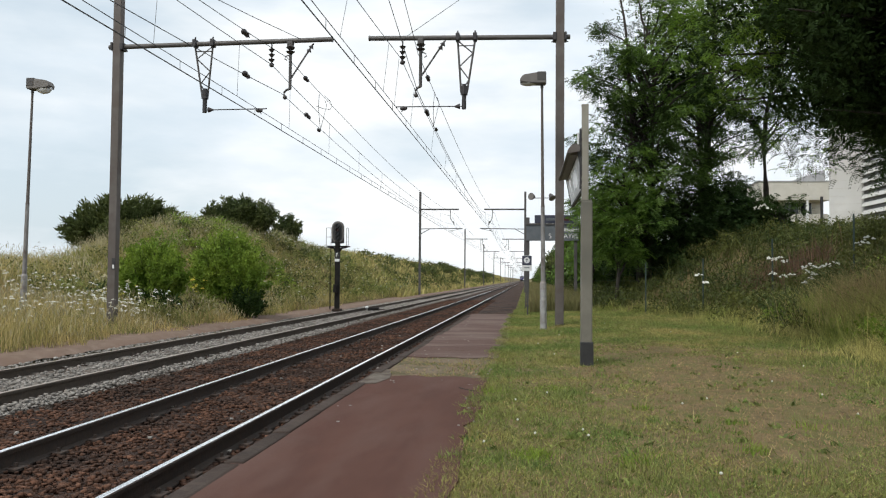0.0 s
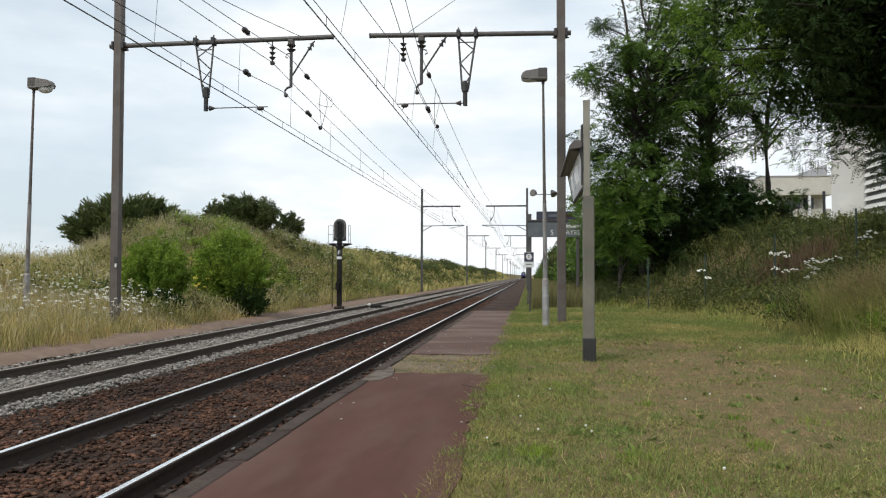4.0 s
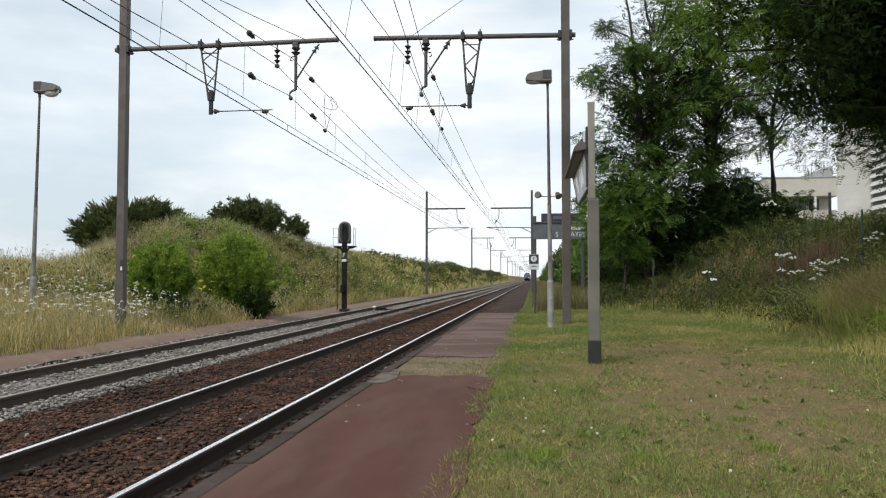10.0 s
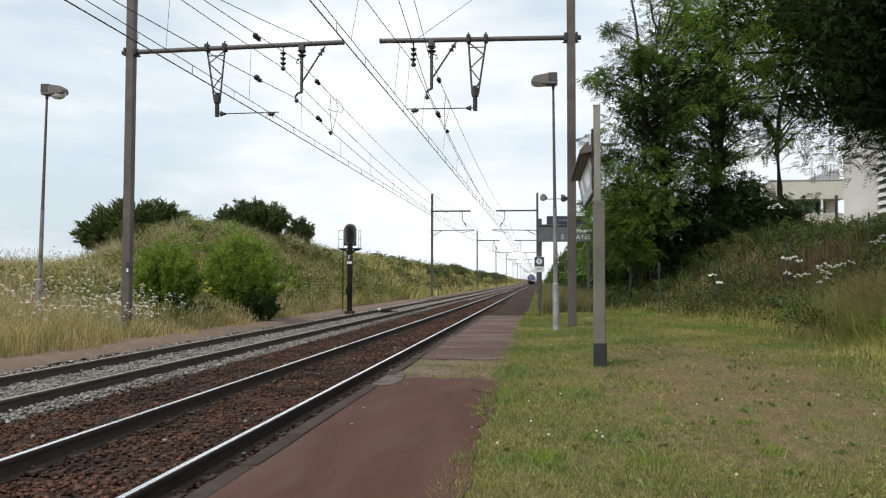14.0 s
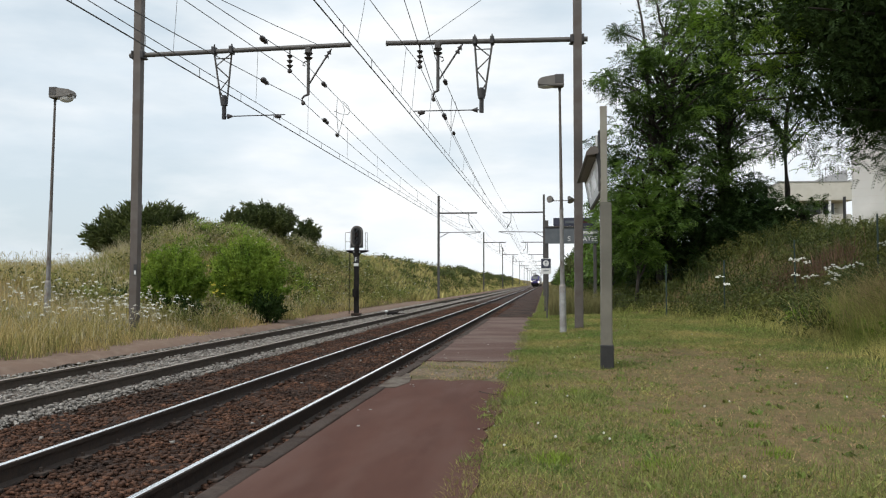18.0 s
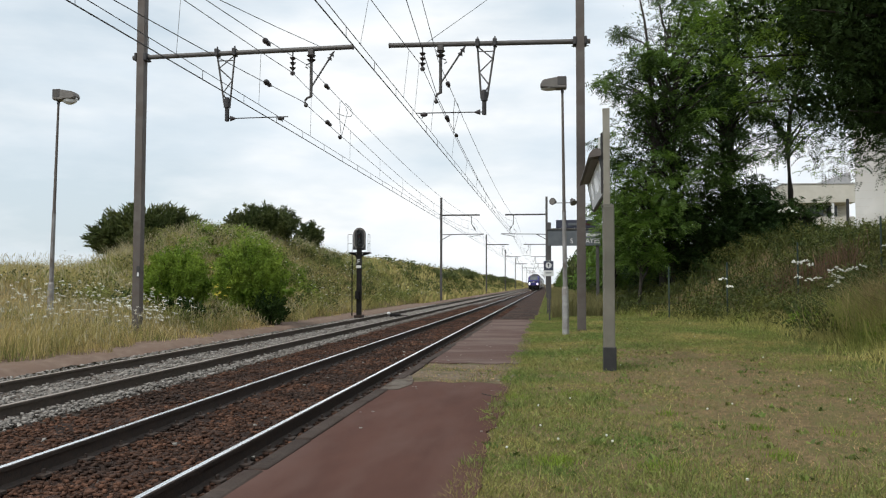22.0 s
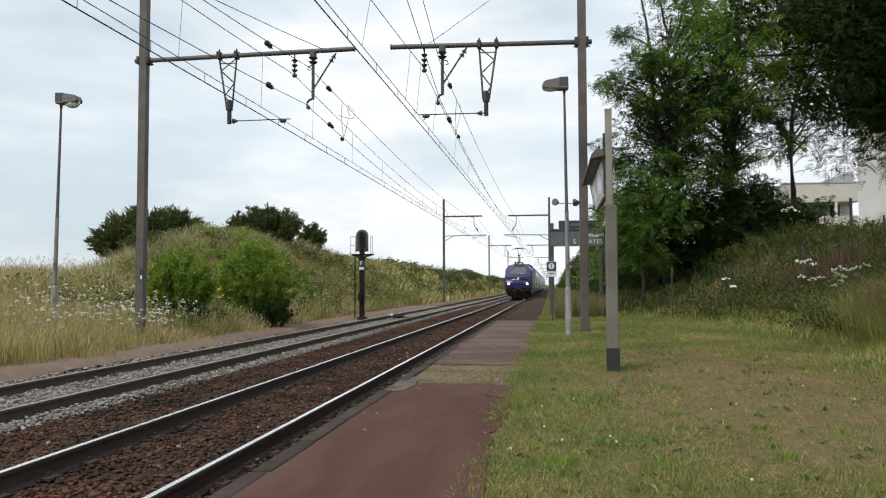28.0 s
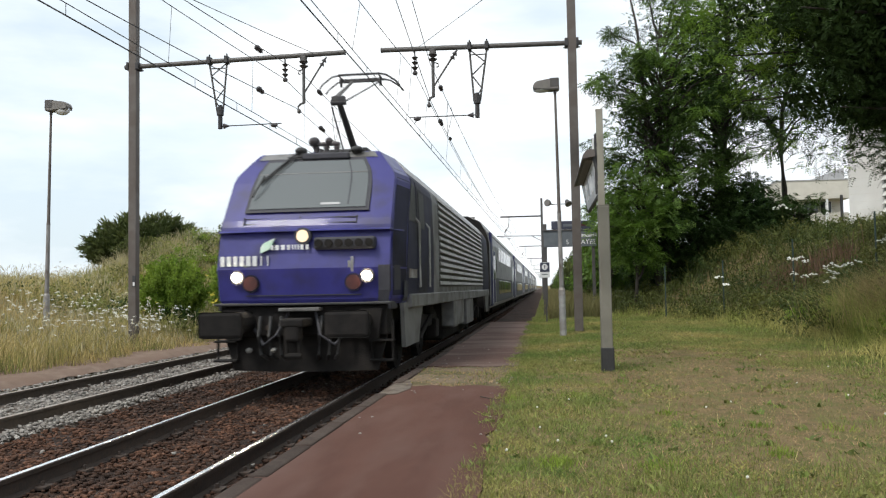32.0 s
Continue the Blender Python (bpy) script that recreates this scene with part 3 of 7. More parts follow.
def portal_mast(side, x, y, base):
    """A mast by the platform, with its long arm, lattice drop bracket, tube and insulators. side: +1 arm goes to +x."""
    m = thing("catenary_mast", "tall grey-brown steel mast carrying the overhead line on a long arm", "mast", "catenary masts", (x, y, 0))
    s = side
    if s > 0:
        arm, lat, latb, tub, foot, ins, brace = 5.80, (2.12, 2.60), 2.41, 4.69, 4.53, 4.19, 5.28
    else:
        arm, lat, latb, tub, foot, ins, brace = 4.85, (2.13, 2.57), 2.40, 3.515, 3.64, 3.98, 2.91
    part("pole", box(B(), (0, 0, (base + 10.2) / 2 - 0.3), (0.21, 0.21, 10.2 - base + 0.6), 0.010), M_MAST, m)
    part("arm", tube(tube(B(), (-s * 0.25, 0, 7.50), (s * arm, 0, 7.58), 0.063, n=12), (s * arm - s * 0.02, 0, 7.58), (s * arm + s * 0.01, 0, 7.58), 0.071, n=12), M_ARM, m, "round grey arm tube")
    col = box(B(), (s * 0.135, 0, 7.50), (0.09, 0.27, 0.21), 0.02)
    box(col, (-s * 0.135, 0, 7.50), (0.06, 0.27, 0.22), 0.02)
    for dz in (-0.08, 0.08):
        tube(col, (-s * 0.21, 0.10, 7.5 + dz), (s * 0.21, 0.10, 7.5 + dz), 0.016, n=6)
    part("arm_collar", col, M_DARKSTEEL, m)
    la = lattice(B(), s * lat[0], s * lat[1], 0, 7.47, 6.14, s * latb)
    part("drop_bracket", la, M_MAST2, m, "tapered lattice bracket")
    part("drop_tube", tube(tube(B(), (s * latb, 0, 6.35), (s * latb, 0, 5.72), 0.058, n=10), (s * latb, 0, 6.30), (s * latb, 0, 6.08), 0.09, n=10), M_DARKSTEEL, m)
    for dx in lat:
        cl = box(B(), (s * dx, 0, 7.55), (0.10, 0.22, 0.20), 0.02)
        tube(cl, (s * dx, 0, 7.62), (s * dx, 0, 7.72), 0.02, n=6)
        part("clamp", cl, M_DARKSTEEL, m)
    end = 4.08 if s > 0 else 4.14
    st = tube(B(), (s * (latb + 0.05), 0, 5.79), (s * end, 0, 5.80), 0.014, n=6)
    tube(st, (s * (end - 0.22), 0, 5.78), (s * (end - 0.14), 0, 5.66), 0.012, n=6)
    part("steady_arm", st, M_DARKSTEEL, m, "thin steady arm holding the contact wire")
    part("steady_insulator", tube(B(), (s * (latb + 0.10), 0, 5.79), (s * (latb + 0.24), 0, 5.79), 0.075, 0.02, n=10), M_INSUL, m)
    part("wire_clamp", ball(B(), (s * (end - 0.20), 0, 5.76), (0.10, 0.05, 0.06), 6), M_INSUL, m)
    tb = tube(B(), (s * tub, 0, 7.50), (s * tub, 0, 6.30), 0.042, n=8)
    hook = (foot + tub) / 2 + (0.05 if foot > tub else -0.05)
    sweep(tb, [(s * tub, 0, 6.31), (s * (tub + (foot - tub) * 0.6), 0, 6.28), (s * foot, 0, 6.21), (s * foot, 0, 6.16), (s * hook, 0, 6.10)], 0.032, 0.026, 8)
    ball(tb, (s * hook, 0, 6.09), (0.055, 0.055, 0.06), 8)
    sweep(tb, [(s * tub, 0, 7.20), (s * (tub - 0.13), 0, 7.16), (s * (tub - 0.15), 0, 7.09), (s * (tub - 0.09), 0, 7.06)], 0.016, 0.016, 6)
    box(tb, (s * tub, 0, 7.44), (0.16, 0.16, 0.20), 0.03)
    part("hanger_tube", tb, M_MAST2, m)
    part("brace", tube(B(), (s * tub, 0, 6.55), (s * brace, 0, 7.46), 0.024, n=6), M_MAST2, m)
    part("brace_insulator", bead(B(), (s * (brace - 0.09 * (1 if brace > tub else -1)), 0, 7.30), (s * (0.5 if brace > tub else -0.5), 0, 0.8), 0.075, 2), M_INSUL, m)
    part("hanger_insulator", bead(B(), (s * tub, 0, 7.36), (0, 0, -1), 0.12, 2), M_INSUL, m)
    part("disc_insulator", bead(B(), (s * ins, 0, 7.32), (0, 0, -1), 0.085, 3, 0.13), M_INSUL, m, "string of dark insulator discs")
    part("insulator_rod", tube(B(), (s * ins, 0, 7.52), (s * ins, 0, 7.30), 0.018, n=6), M_DARKSTEEL, m)
    part("insulator_clamp", ball(B(), (s * ins, 0, 6.94), (0.07, 0.05, 0.06), 6), M_INSUL, m)
    return m


mast_l = portal_mast(1, -10.80, 20.0, 0.3)
mast_r = portal_mast(-1, 0.81, 20.0, 0.2)
part("number_plate", box(B(), (0.06, -0.112, 1.75), (0.09, 0.012, 0.30), 0.004), M_DARKSTEEL, mast_l)
part("blank_label", box(B(), (0.06, -0.121, 1.68), (0.05, 0.008, 0.10), 0.002), M_WHITE, mast_l)
part("footing", box(B(), (0, 0, 0.16), (0.30, 0.30, 0.32), 0.03), M_COPING, mast_r, "concrete mast footing")


def line_mast(side, x, y, reach, lower):
    m = thing("line_mast", "slim dark steel mast with a straight arm over the track", "mast", "catenary masts", (x, y, 0))
    s = side
    part("pole", box(B(), (0, 0, 4.35), (0.19, 0.19, 9.5), 0.01), M_MAST2, m)
    part("arm", box(B(), (s * reach / 2, 0, 7.55), (reach, 0.12, 0.13), 0.01), M_MAST2, m)
    h = tube(B(), (s * (reach - 0.75), 0, 7.5), (s * (reach - 0.72), 0, 6.75), 0.03, n=6)
    tube(h, (s * (reach - 0.72), 0, 6.75), (s * (reach - 0.35), 0, 6.15), 0.03, n=6)
    part("hanger_tube", h, M_MAST2, m)
    part("insulator", bead(B(), (s * (reach - 0.5), 0, 6.45), (s * 0.5, 0, -0.8), 0.09, 2), M_INSUL, m)
    if lower:
        g = tube(B(), (0, 0, 5.35), (s * 0.95, 0, 5.86), 0.03, n=6)
        tube(g, (s * 0.0, 0, 5.82), (s * (reach + 0.35), 0, 5.88), 0.035, n=6)
        tube(g, (s * (reach - 0.9), 0, 5.62), (s * (reach + 0.35), 0, 5.86), 0.02, n=6)
        part("registration_arm", g, M_MAST2, m)
    else:
        part("drop_tube", tube(tube(B(), (s * (reach - 1.0), 0, 7.5), (s * (reach - 1.0), 0, 5.9), 0.04, n=6), (s * (reach - 1.0), 0, 5.9), (s * (reach + 0.1), 0, 5.85), 0.02, n=6), M_MAST2, m)
    return m


MAST_Y = [70, 122, 176, 231, 292, 354, 416, 478, 540, 602]
for k, y in enumerate(MAST_Y):
    line_mast(1, -9.38, y, 3.42, k == 0)
    line_mast(-1, -0.13, y, 3.60, k == 0)

# wires: each one runs from support to support and sags between
SUPPORTS = [-30.0, 20.0] + [float(y) for y in MAST_Y]


def wire(name, r, pts, parent_label, material=None):
    """One wire along world points."""
    return tagged(put(name, sweep(B(), pts, r, n=5), material or M_WIRE), parent_label, "wire")


def span(xa, xb, ya, yb, za, zb, sag, n):
    return [(xa + (xb - xa) * i / n, ya + (yb - ya) * i / n, za + (zb - za) * i / n - sag * 4 * (i / n) * (1 - i / n)) for i in range(n + 1)]


def catenary(at_supports, after, zig, hung, low, high, sags, links, drops, label):
    """A compound line: contact wire, auxiliary wire just above it, messenger wire hung at high, with links and droppers.
    at_supports: the contact wire's x at the first three supports; it then zigzags about after."""
    xc = list(at_supports) + [after + zig * (-1) ** k for k in range(len(SUPPORTS) - 3)]
    xm = [hung] * 2 + [(a + hung) / 2 for a in xc[2:]]
    con, mes = [], []
    for k, (ya, yb) in enumerate(zip(SUPPORTS[:-1], SUPPORTS[1:])):
        n = 24 if ya < 60 else 10 if ya < 150 else 4
        a = span(xc[k], xc[k + 1], ya, yb, low, low, 0.0, 1)
        b = span(xm[k], xm[k + 1], ya, yb, high, high, sags[min(k, 1)], n)
        con += a if not con else a[1:]
        mes += b if not mes else b[1:]
    wire("contact_wire", 0.012, con, label)
    wire("messenger_wire", 0.0085, mes, "sagging messenger wire above the contact wire")
    wire("auxiliary_wire", 0.0080, [(x, y, z + 0.18) for x, y, z in con], "auxiliary wire just above the contact wire")

    def on(line, y):
        ys = [p[1] for p in line]
        return tuple(float(np.interp(y, ys, [p[i] for p in line])) for i in range(3))
    for i in range(30):
        p = on(con, links[0] + i * links[1])
        tagged(put("wire_link", tube(B(), p, (p[0], p[1], p[2] + 0.18), 0.006, n=4), M_WIRE), "short link joining contact and auxiliary wire", "wire", "wire links")
    for y in drops + (36.0, 41.0, 46.0, 51.0, 56.0, 61.0, 66.0, 75.0, 82.0, 89.0, 96.0, 103.0, 110.0, 117.0):
        p = on(con, y)
        tagged(put("dropper", tube(B(), (p[0], p[1], p[2] + 0.18), on(mes, y), 0.0045, n=4), M_WIRE), "thin dropper wire joining auxiliary and messenger wire", "wire", "droppers")


catenary((-3.68, -3.32, -3.05), -3.35, -0.2, -3.21, 5.60, 7.04, (0.95, 0.95), (8.7, 2.15), (5.0, 9.5, 14.0, 18.2, 19.7, 22.4, 27.2, 31.5), "contact wire over the running track")
catenary((-7.00, -6.64, -6.55), -6.80, 0.2, -6.62, 5.42, 6.96, (0.72, 0.80), (8.4, 2.1), (5.4, 9.5, 13.6, 17.7, 21.7, 26.2, 31.0), "contact wire over the side track")
# feeders and anchored wires beside the catenary: x, height at the portal, sag before and after it, or the near end of a rising wire
FEEDERS = [(-6.33, 6.19, 0.98, 0.66, None), (-6.20, 7.13, 1.14, 0.60, None), (-2.77, 6.17, 0.0, 0.72, 8.87), (-2.77, 7.15, 0.0, 0.54, 10.4)]
for x, z, before, sag, rise in FEEDERS:
    pts = [(x, 6.0, rise), (x, 20.0, z)] if rise else span(x, x, -30.0, 20.0, z, z, before, 24)
    for ya, yb in zip(SUPPORTS[1:-1], SUPPORTS[2:]):
        pts += span(x, x, ya, yb, z, z, sag, 16 if ya < 150 else 3)[1:]
    wire("feeder_wire", 0.0085, pts, "sagging bare feeder wire")
wire("feeder_wire", 0.0085, [(-7.69, 6.0, 6.25), (-6.57, 16.0, 7.30), (-6.35, 18.0, 7.51), (-5.83, 20.0, 7.60)], "bare wire anchored on the arm")
wire("span_wire", 0.008, [(-3.06, 20.0, 7.62), (-1.93, 21.5, 9.0), (-0.50, 23.5, 10.8)], "guy wire rising from the arm")
for x, y, z, n in ((-6.33, 17.30, 6.01, 2), (-6.33, 22.35, 6.12, 3), (-6.33, 23.7, 5.94, 1), (-6.20, 16.85, 6.82, 2), (-6.20, 21.75, 7.03, 2), (-2.77, 22.0, 7.05, 2), (-2.77, 21.8, 6.05, 3), (-2.77, 24.1, 6.0, 1)):
    big = 0.068 if n > 1 else 0.045
    tagged(put("line_insulator", bead(ball(B(), (x, y, z), (big, 0.10, big), 8), (x, y + 0.12, z - 0.01), (0, 1, -0.05), 0.055, n, 0.10), M_INSUL, True), "dark rounded insulator threaded on a wire", "insulator", "line insulators")
for x, zt, zb in ((-6.26, 6.94, 5.98), (-2.77, 6.95, 6.02)):
    tagged(put("jumper_wire", sweep(B(), [(x + 0.05, 23.3, zt), (x, 23.4, 6.6), (x - 0.02, 23.6, 6.25), (x - 0.06, 23.9, zb)], 0.008, n=5), M_WIRE), "slack jumper wire between two wires", "wire")
    tagged(put("jumper_wire", sweep(B(), [(x + 0.06, 23.9, zt - 0.03), (x + 0.10, 24.0, 6.75), (x + 0.02, 24.0, 6.42), (x - 0.06, 23.9, zb)], 0.008, n=5), M_WIRE), "slack jumper wire between two wires", "wire")
tagged(put("jumper_wire", sweep(B(), [(-6.10, 23.5, 6.93), (-6.02, 23.9, 6.85), (-5.99, 24.0, 6.72), (-6.03, 23.9, 6.60), (-6.16, 23.6, 6.56), (-6.3, 23.3, 6.58)], 0.008, n=5), M_WIRE), "slack jumper wire between two wires", "wire")


# ---- street lamps, signs, post, signal ----
def street_lamp(at, lean, turn, label, bowl=0.062):
    l = thing("street_lamp", label, "lamp", "platform lamps", at)
    l.matrix_world = pose(*at, 0, lean, turn)
    part("pale_base", tube(tube(B(), (0, 0, -0.3), (0, 0, 1.08), 0.082, 0.076, n=16), (0, 0, 1.08), (0, 0, 1.13), 0.076, 0.056, n=16), M_GALV, l, "pale galvanised base tube", True)
    part("lower_pole", tube(B(), (0, 0, 1.10), (0, 0, 2.9), 0.056, 0.046, n=14), M_POLEGREY, l, "streaked grey middle tube", True)
    part("upper_pole", tube(tube(B(), (0, 0, 2.88), (0, 0, 2.94), 0.050, 0.040, n=14), (0, 0, 2.94), (0, 0, 5.78), 0.040, 0.027, n=14), M_MAST, l, "thinner brown-grey upper tube", True)
    part("door_seam", box(B(), (0, -0.078, 0.62), (0.07, 0.012, 0.36), 0.004), M_GALV, l)
    body = prism(B(), [(-0.10, 5.785), (0.12, 5.785), (0.45, 5.815), (0.52, 5.85), (0.505, 5.93), (0.44, 6.005), (0.14, 6.05), (-0.10, 6.06)], 1, -0.14, 0.14)
    bmesh.ops.bevel(body, geom=body.edges[:], offset=0.022, segments=2, affect="EDGES")
    hd = part("lamp_head", body, M_LAMPHEAD, l, "wedge-shaped grey lamp housing")
    part("cap", box(B(), (0.01, 0, 5.955), (0.215, 0.292, 0.222), 0.02), M_MAST2, hd, "darker rear cap")
    part("bowl", ball(B(), (0.31, 0, 5.82), (0.205, 0.125, bowl), 12), M_LAMPGLASS, hd, "clear plastic bowl", True)
    part("rim", box(B(), (0.29, 0, 5.825), (0.42, 0.26, 0.014), 0.004), M_MAST2, hd)
    part("spigot", tube(B(), (0, 0, 5.70), (0, 0, 5.80), 0.036, n=12), M_MAST2, l)
    return l


lamp_r = street_lamp((0.400, 18.9, 0.26), 0.55, 180, "slim grey lamp post with wedge-shaped head on the lawn")
lamp_l = street_lamp((-12.57, 18.9, 0.34), 1.05, 0, "leaning slim lamp post with clear bowl in tall grass", 0.135)


def loudspeaker(x, z, way):
    """A small round horn on the lamp's cross bar, its mouth pointing along way."""
    d = Vector(way).normalized()
    c = Vector((x, 0.0, z))
    h = part("loudspeaker", tube(tube(B(), c - d * 0.06, c + d * 0.05, 0.035, 0.080, n=16), c + d * 0.05, c + d * 0.075, 0.080, 0.084, n=16), M_MAST2, lamp_r, "round dark grey loudspeaker")
    part("speaker_mouth", tube(B(), c + d * 0.068, c + d * 0.078, 0.072, 0.066, n=16), M_LAMPHEAD, h, "pale grey speaker mouth")


loudspeaker(0.23, 3.12, (0.5, 0.8, 0.05))
loudspeaker(-0.20, 3.13, (-0.35, 0.55, -0.75))
part("speaker_bar", tube(B(), (-0.25, 0.0, 3.09), (0.25, 0.0, 3.09), 0.009, n=8), M_MAST, lamp_r)


def name_board_post():
    """A tilted board along the track, carried by one square post and lit from a long hood."""
    p = thing("platform_name_board", "long white platform board with lamp hood on square beige post", "sign", at=(0.838, 11.43, 0.22))
    part("lower_post", box(B(), (0.003, 0, 1.16), (0.158, 0.158, 2.32), 0.016), M_POSTLOW, p)
    part("upper_post", box(B(), (-0.018, 0.02, 2.98), (0.094, 0.094, 1.42), 0.010), M_POST, p, "narrower beige upper post")
    part("foot", box(B(), (0.008, 0, 0.165), (0.178, 0.178, 0.36), 0.014), M_BLACK, p, "black painted foot")
    part("foot_flange", box(B(), (0.008, 0, 0.0), (0.20, 0.20, 0.03), 0.006), M_BLACK, p)
    part("post_cap", box(B(), (-0.018, 0.02, 3.695), (0.102, 0.102, 0.016), 0.004), M_POST, p)
    part("post_collar", box(B(), (-0.008, 0.01, 2.325), (0.166, 0.166, 0.03), 0.006), M_POSTLOW, p)
    spine = box(B(), (-0.082, 0.03, 2.93), (0.026, 0.07, 0.86), 0.006)
    box(spine, (-0.055, 0.03, 3.20), (0.05, 0.06, 0.05))
    box(spine, (-0.050, 0.03, 2.60), (0.06, 0.06, 0.05))
    part("bracket", spine, M_DARKSTEEL, p, "dark clamp rail on the post")
    # the board leans out over its foot
    lean = Matrix.Rotation(-math.atan2(0.095, 0.49), 4, "Y")
    mid = Vector((-0.055, 1.60, 2.78))

    def leaned(c, size, bev=0.0):
        return box(B(), mid + lean @ Vector(c), size, bev, lean)
    panel = part("board_panel", leaned((0, 0, 0), (0.03, 3.2, 0.48), 0.006), M_POSTLOW, p)
    for z in (-0.245, 0.245):
        part("board_frame", leaned((-0.004, 0, z), (0.05, 3.24, 0.035), 0.006), M_BLACK, panel, "dark board frame")
    for y in (-1.605, 1.605):
        part("board_frame", leaned((-0.004, y, 0), (0.052, 0.035, 0.50), 0.006), M_BLACK, panel, "dark board frame")
    part("white_face", leaned((-0.0185, 0, 0), (0.006, 3.14, 0.43)), M_WHITE, panel, "white board face")
    for y, w in ((-0.35, 0.9), (0.85, 0.5)):
        part("text_bar", leaned((-0.0235, y, 0.02), (0.004, w, 0.26)), M_LAMPGLASS, panel)
    prof = [(-0.275, 2.995), (-0.262, 3.055), (-0.215, 3.115), (-0.155, 3.138), (-0.10, 3.110), (-0.088, 3.050), (-0.10, 3.025)]
    hood = part("lamp_hood", prism(B(), prof, 1, -0.06, 3.12), M_HOOD, p, "long rounded brown-grey lamp hood", True)
    part("hood_end", prism(B(), [(x * 0.97 - 0.005, 3.06 + (z - 3.06) * 0.94) for x, z in prof], 1, -0.068, -0.058), M_MAST, hood, "grey hood end plate")
    part("lamp_trough", box(B(), (-0.175, 1.55, 3.008), (0.10, 2.9, 0.02), 0.004), M_LAMPHEAD, hood)
    for y in (0.25, 1.5, 2.8):
        part("hood_strut", tube(B(), (-0.15, y, 3.04), (-0.075, y, 2.93), 0.012, n=8), M_GALV, hood)
    part("clear_tube", tube(B(), (-0.115, 0.02, 3.14), (-0.115, 0.02, 3.30), 0.016, n=10), M_LAMPGLASS, p)
    return p


name_board_post()


def letters(word, size, at, material, parent, thick=0.004):
    c = bpy.data.curves.new("lettering", "FONT")
    c.body, c.size, c.extrude, c.align_x = word, size, thick, "LEFT"
    t = new("lettering_source", c)
    me = bpy.data.meshes.new_from_object(t.evaluated_get(bpy.context.evaluated_depsgraph_get()))
    bpy.data.objects.remove(t)
    me.materials.append(material)
    ob = new("lettering", me)
    ob.parent = parent
    ob.matrix_local = pose(*at, 90, 0, 0)
    return ob


def name_sign():
    s = thing("station_sign", "wide slate-grey station name board on two posts", "sign", at=(0, 32.0, 0.1))
    part("post", box(B(), (0.03, 0, 1.85), (0.17, 0.12, 3.9), 0.01), M_MAST2, s)
    part("post", box(B(), (1.93, 0, 1.85), (0.12, 0.12, 3.9), 0.01), M_MAST2, s)
    pan = part("name_panel", box(B(), (1.02, -0.08, 3.20), (2.06, 0.06, 0.66), 0.012), M_SIGNGREY, s)
    part("panel_band", box(B(), (1.02, -0.10, 3.53), (2.10, 0.10, 0.06), 0.008), M_MAST2, s)
    top = part("light_box", box(B(), (1.16, -0.06, 3.73), (1.70, 0.12, 0.32), 0.015), M_NAVY, s, "dark navy box on top")
    for x, w, m in ((0.62, 0.12, M_RED), (0.98, 0.42, M_SIGNGREY), (1.55, 0.34, M_RED)):
        part("box_marking", box(B(), (x, -0.125, 3.72), (w, 0.008, 0.10), 0.002), m, top)
    letters("S", 0.27, (0.86, -0.112, 2.97), M_WHITE, pan)
    letters("AYES", 0.26, (1.45, -0.112, 2.97), M_WHITE, pan)
    part("text_bar", box(B(), (1.77, -0.113, 3.30), (0.58, 0.006, 0.12)), M_LAMPGLASS, pan)
    return s


name_sign()


def pictogram_sign():
    s = thing("platform_end_sign", "small navy and white warning sign on a thin post", "sign", at=(0.01, 26.78, 0.2))
    part("post", tube(B(), (0.03, 0.02, -0.1), (0.03, 0.02, 2.05), 0.028, n=10), M_MAST2, s)
    pl = part("plate", box(B(), (0, -0.02, 1.77), (0.33, 0.015, 0.51), 0.006), M_WHITE, s)
    part("navy_field", box(B(), (0, -0.03, 1.86), (0.31, 0.006, 0.31), 0.002), M_NAVY, pl)
    part("white_disc", tube(B(), (0, -0.034, 1.87), (0, -0.038, 1.87), 0.10, n=24), M_WHITE, pl)
    fig = box(B(), (0, -0.041, 1.87), (0.022, 0.004, 0.13))
    box(fig, (0, -0.041, 1.90), (0.07, 0.004, 0.018))
    part("dark_bar", fig, M_NAVY, pl)
    part("text_bar", box(B(), (0, -0.03, 1.62), (0.18, 0.004, 0.03)), M_SIGNGREY, pl)


pictogram_sign()


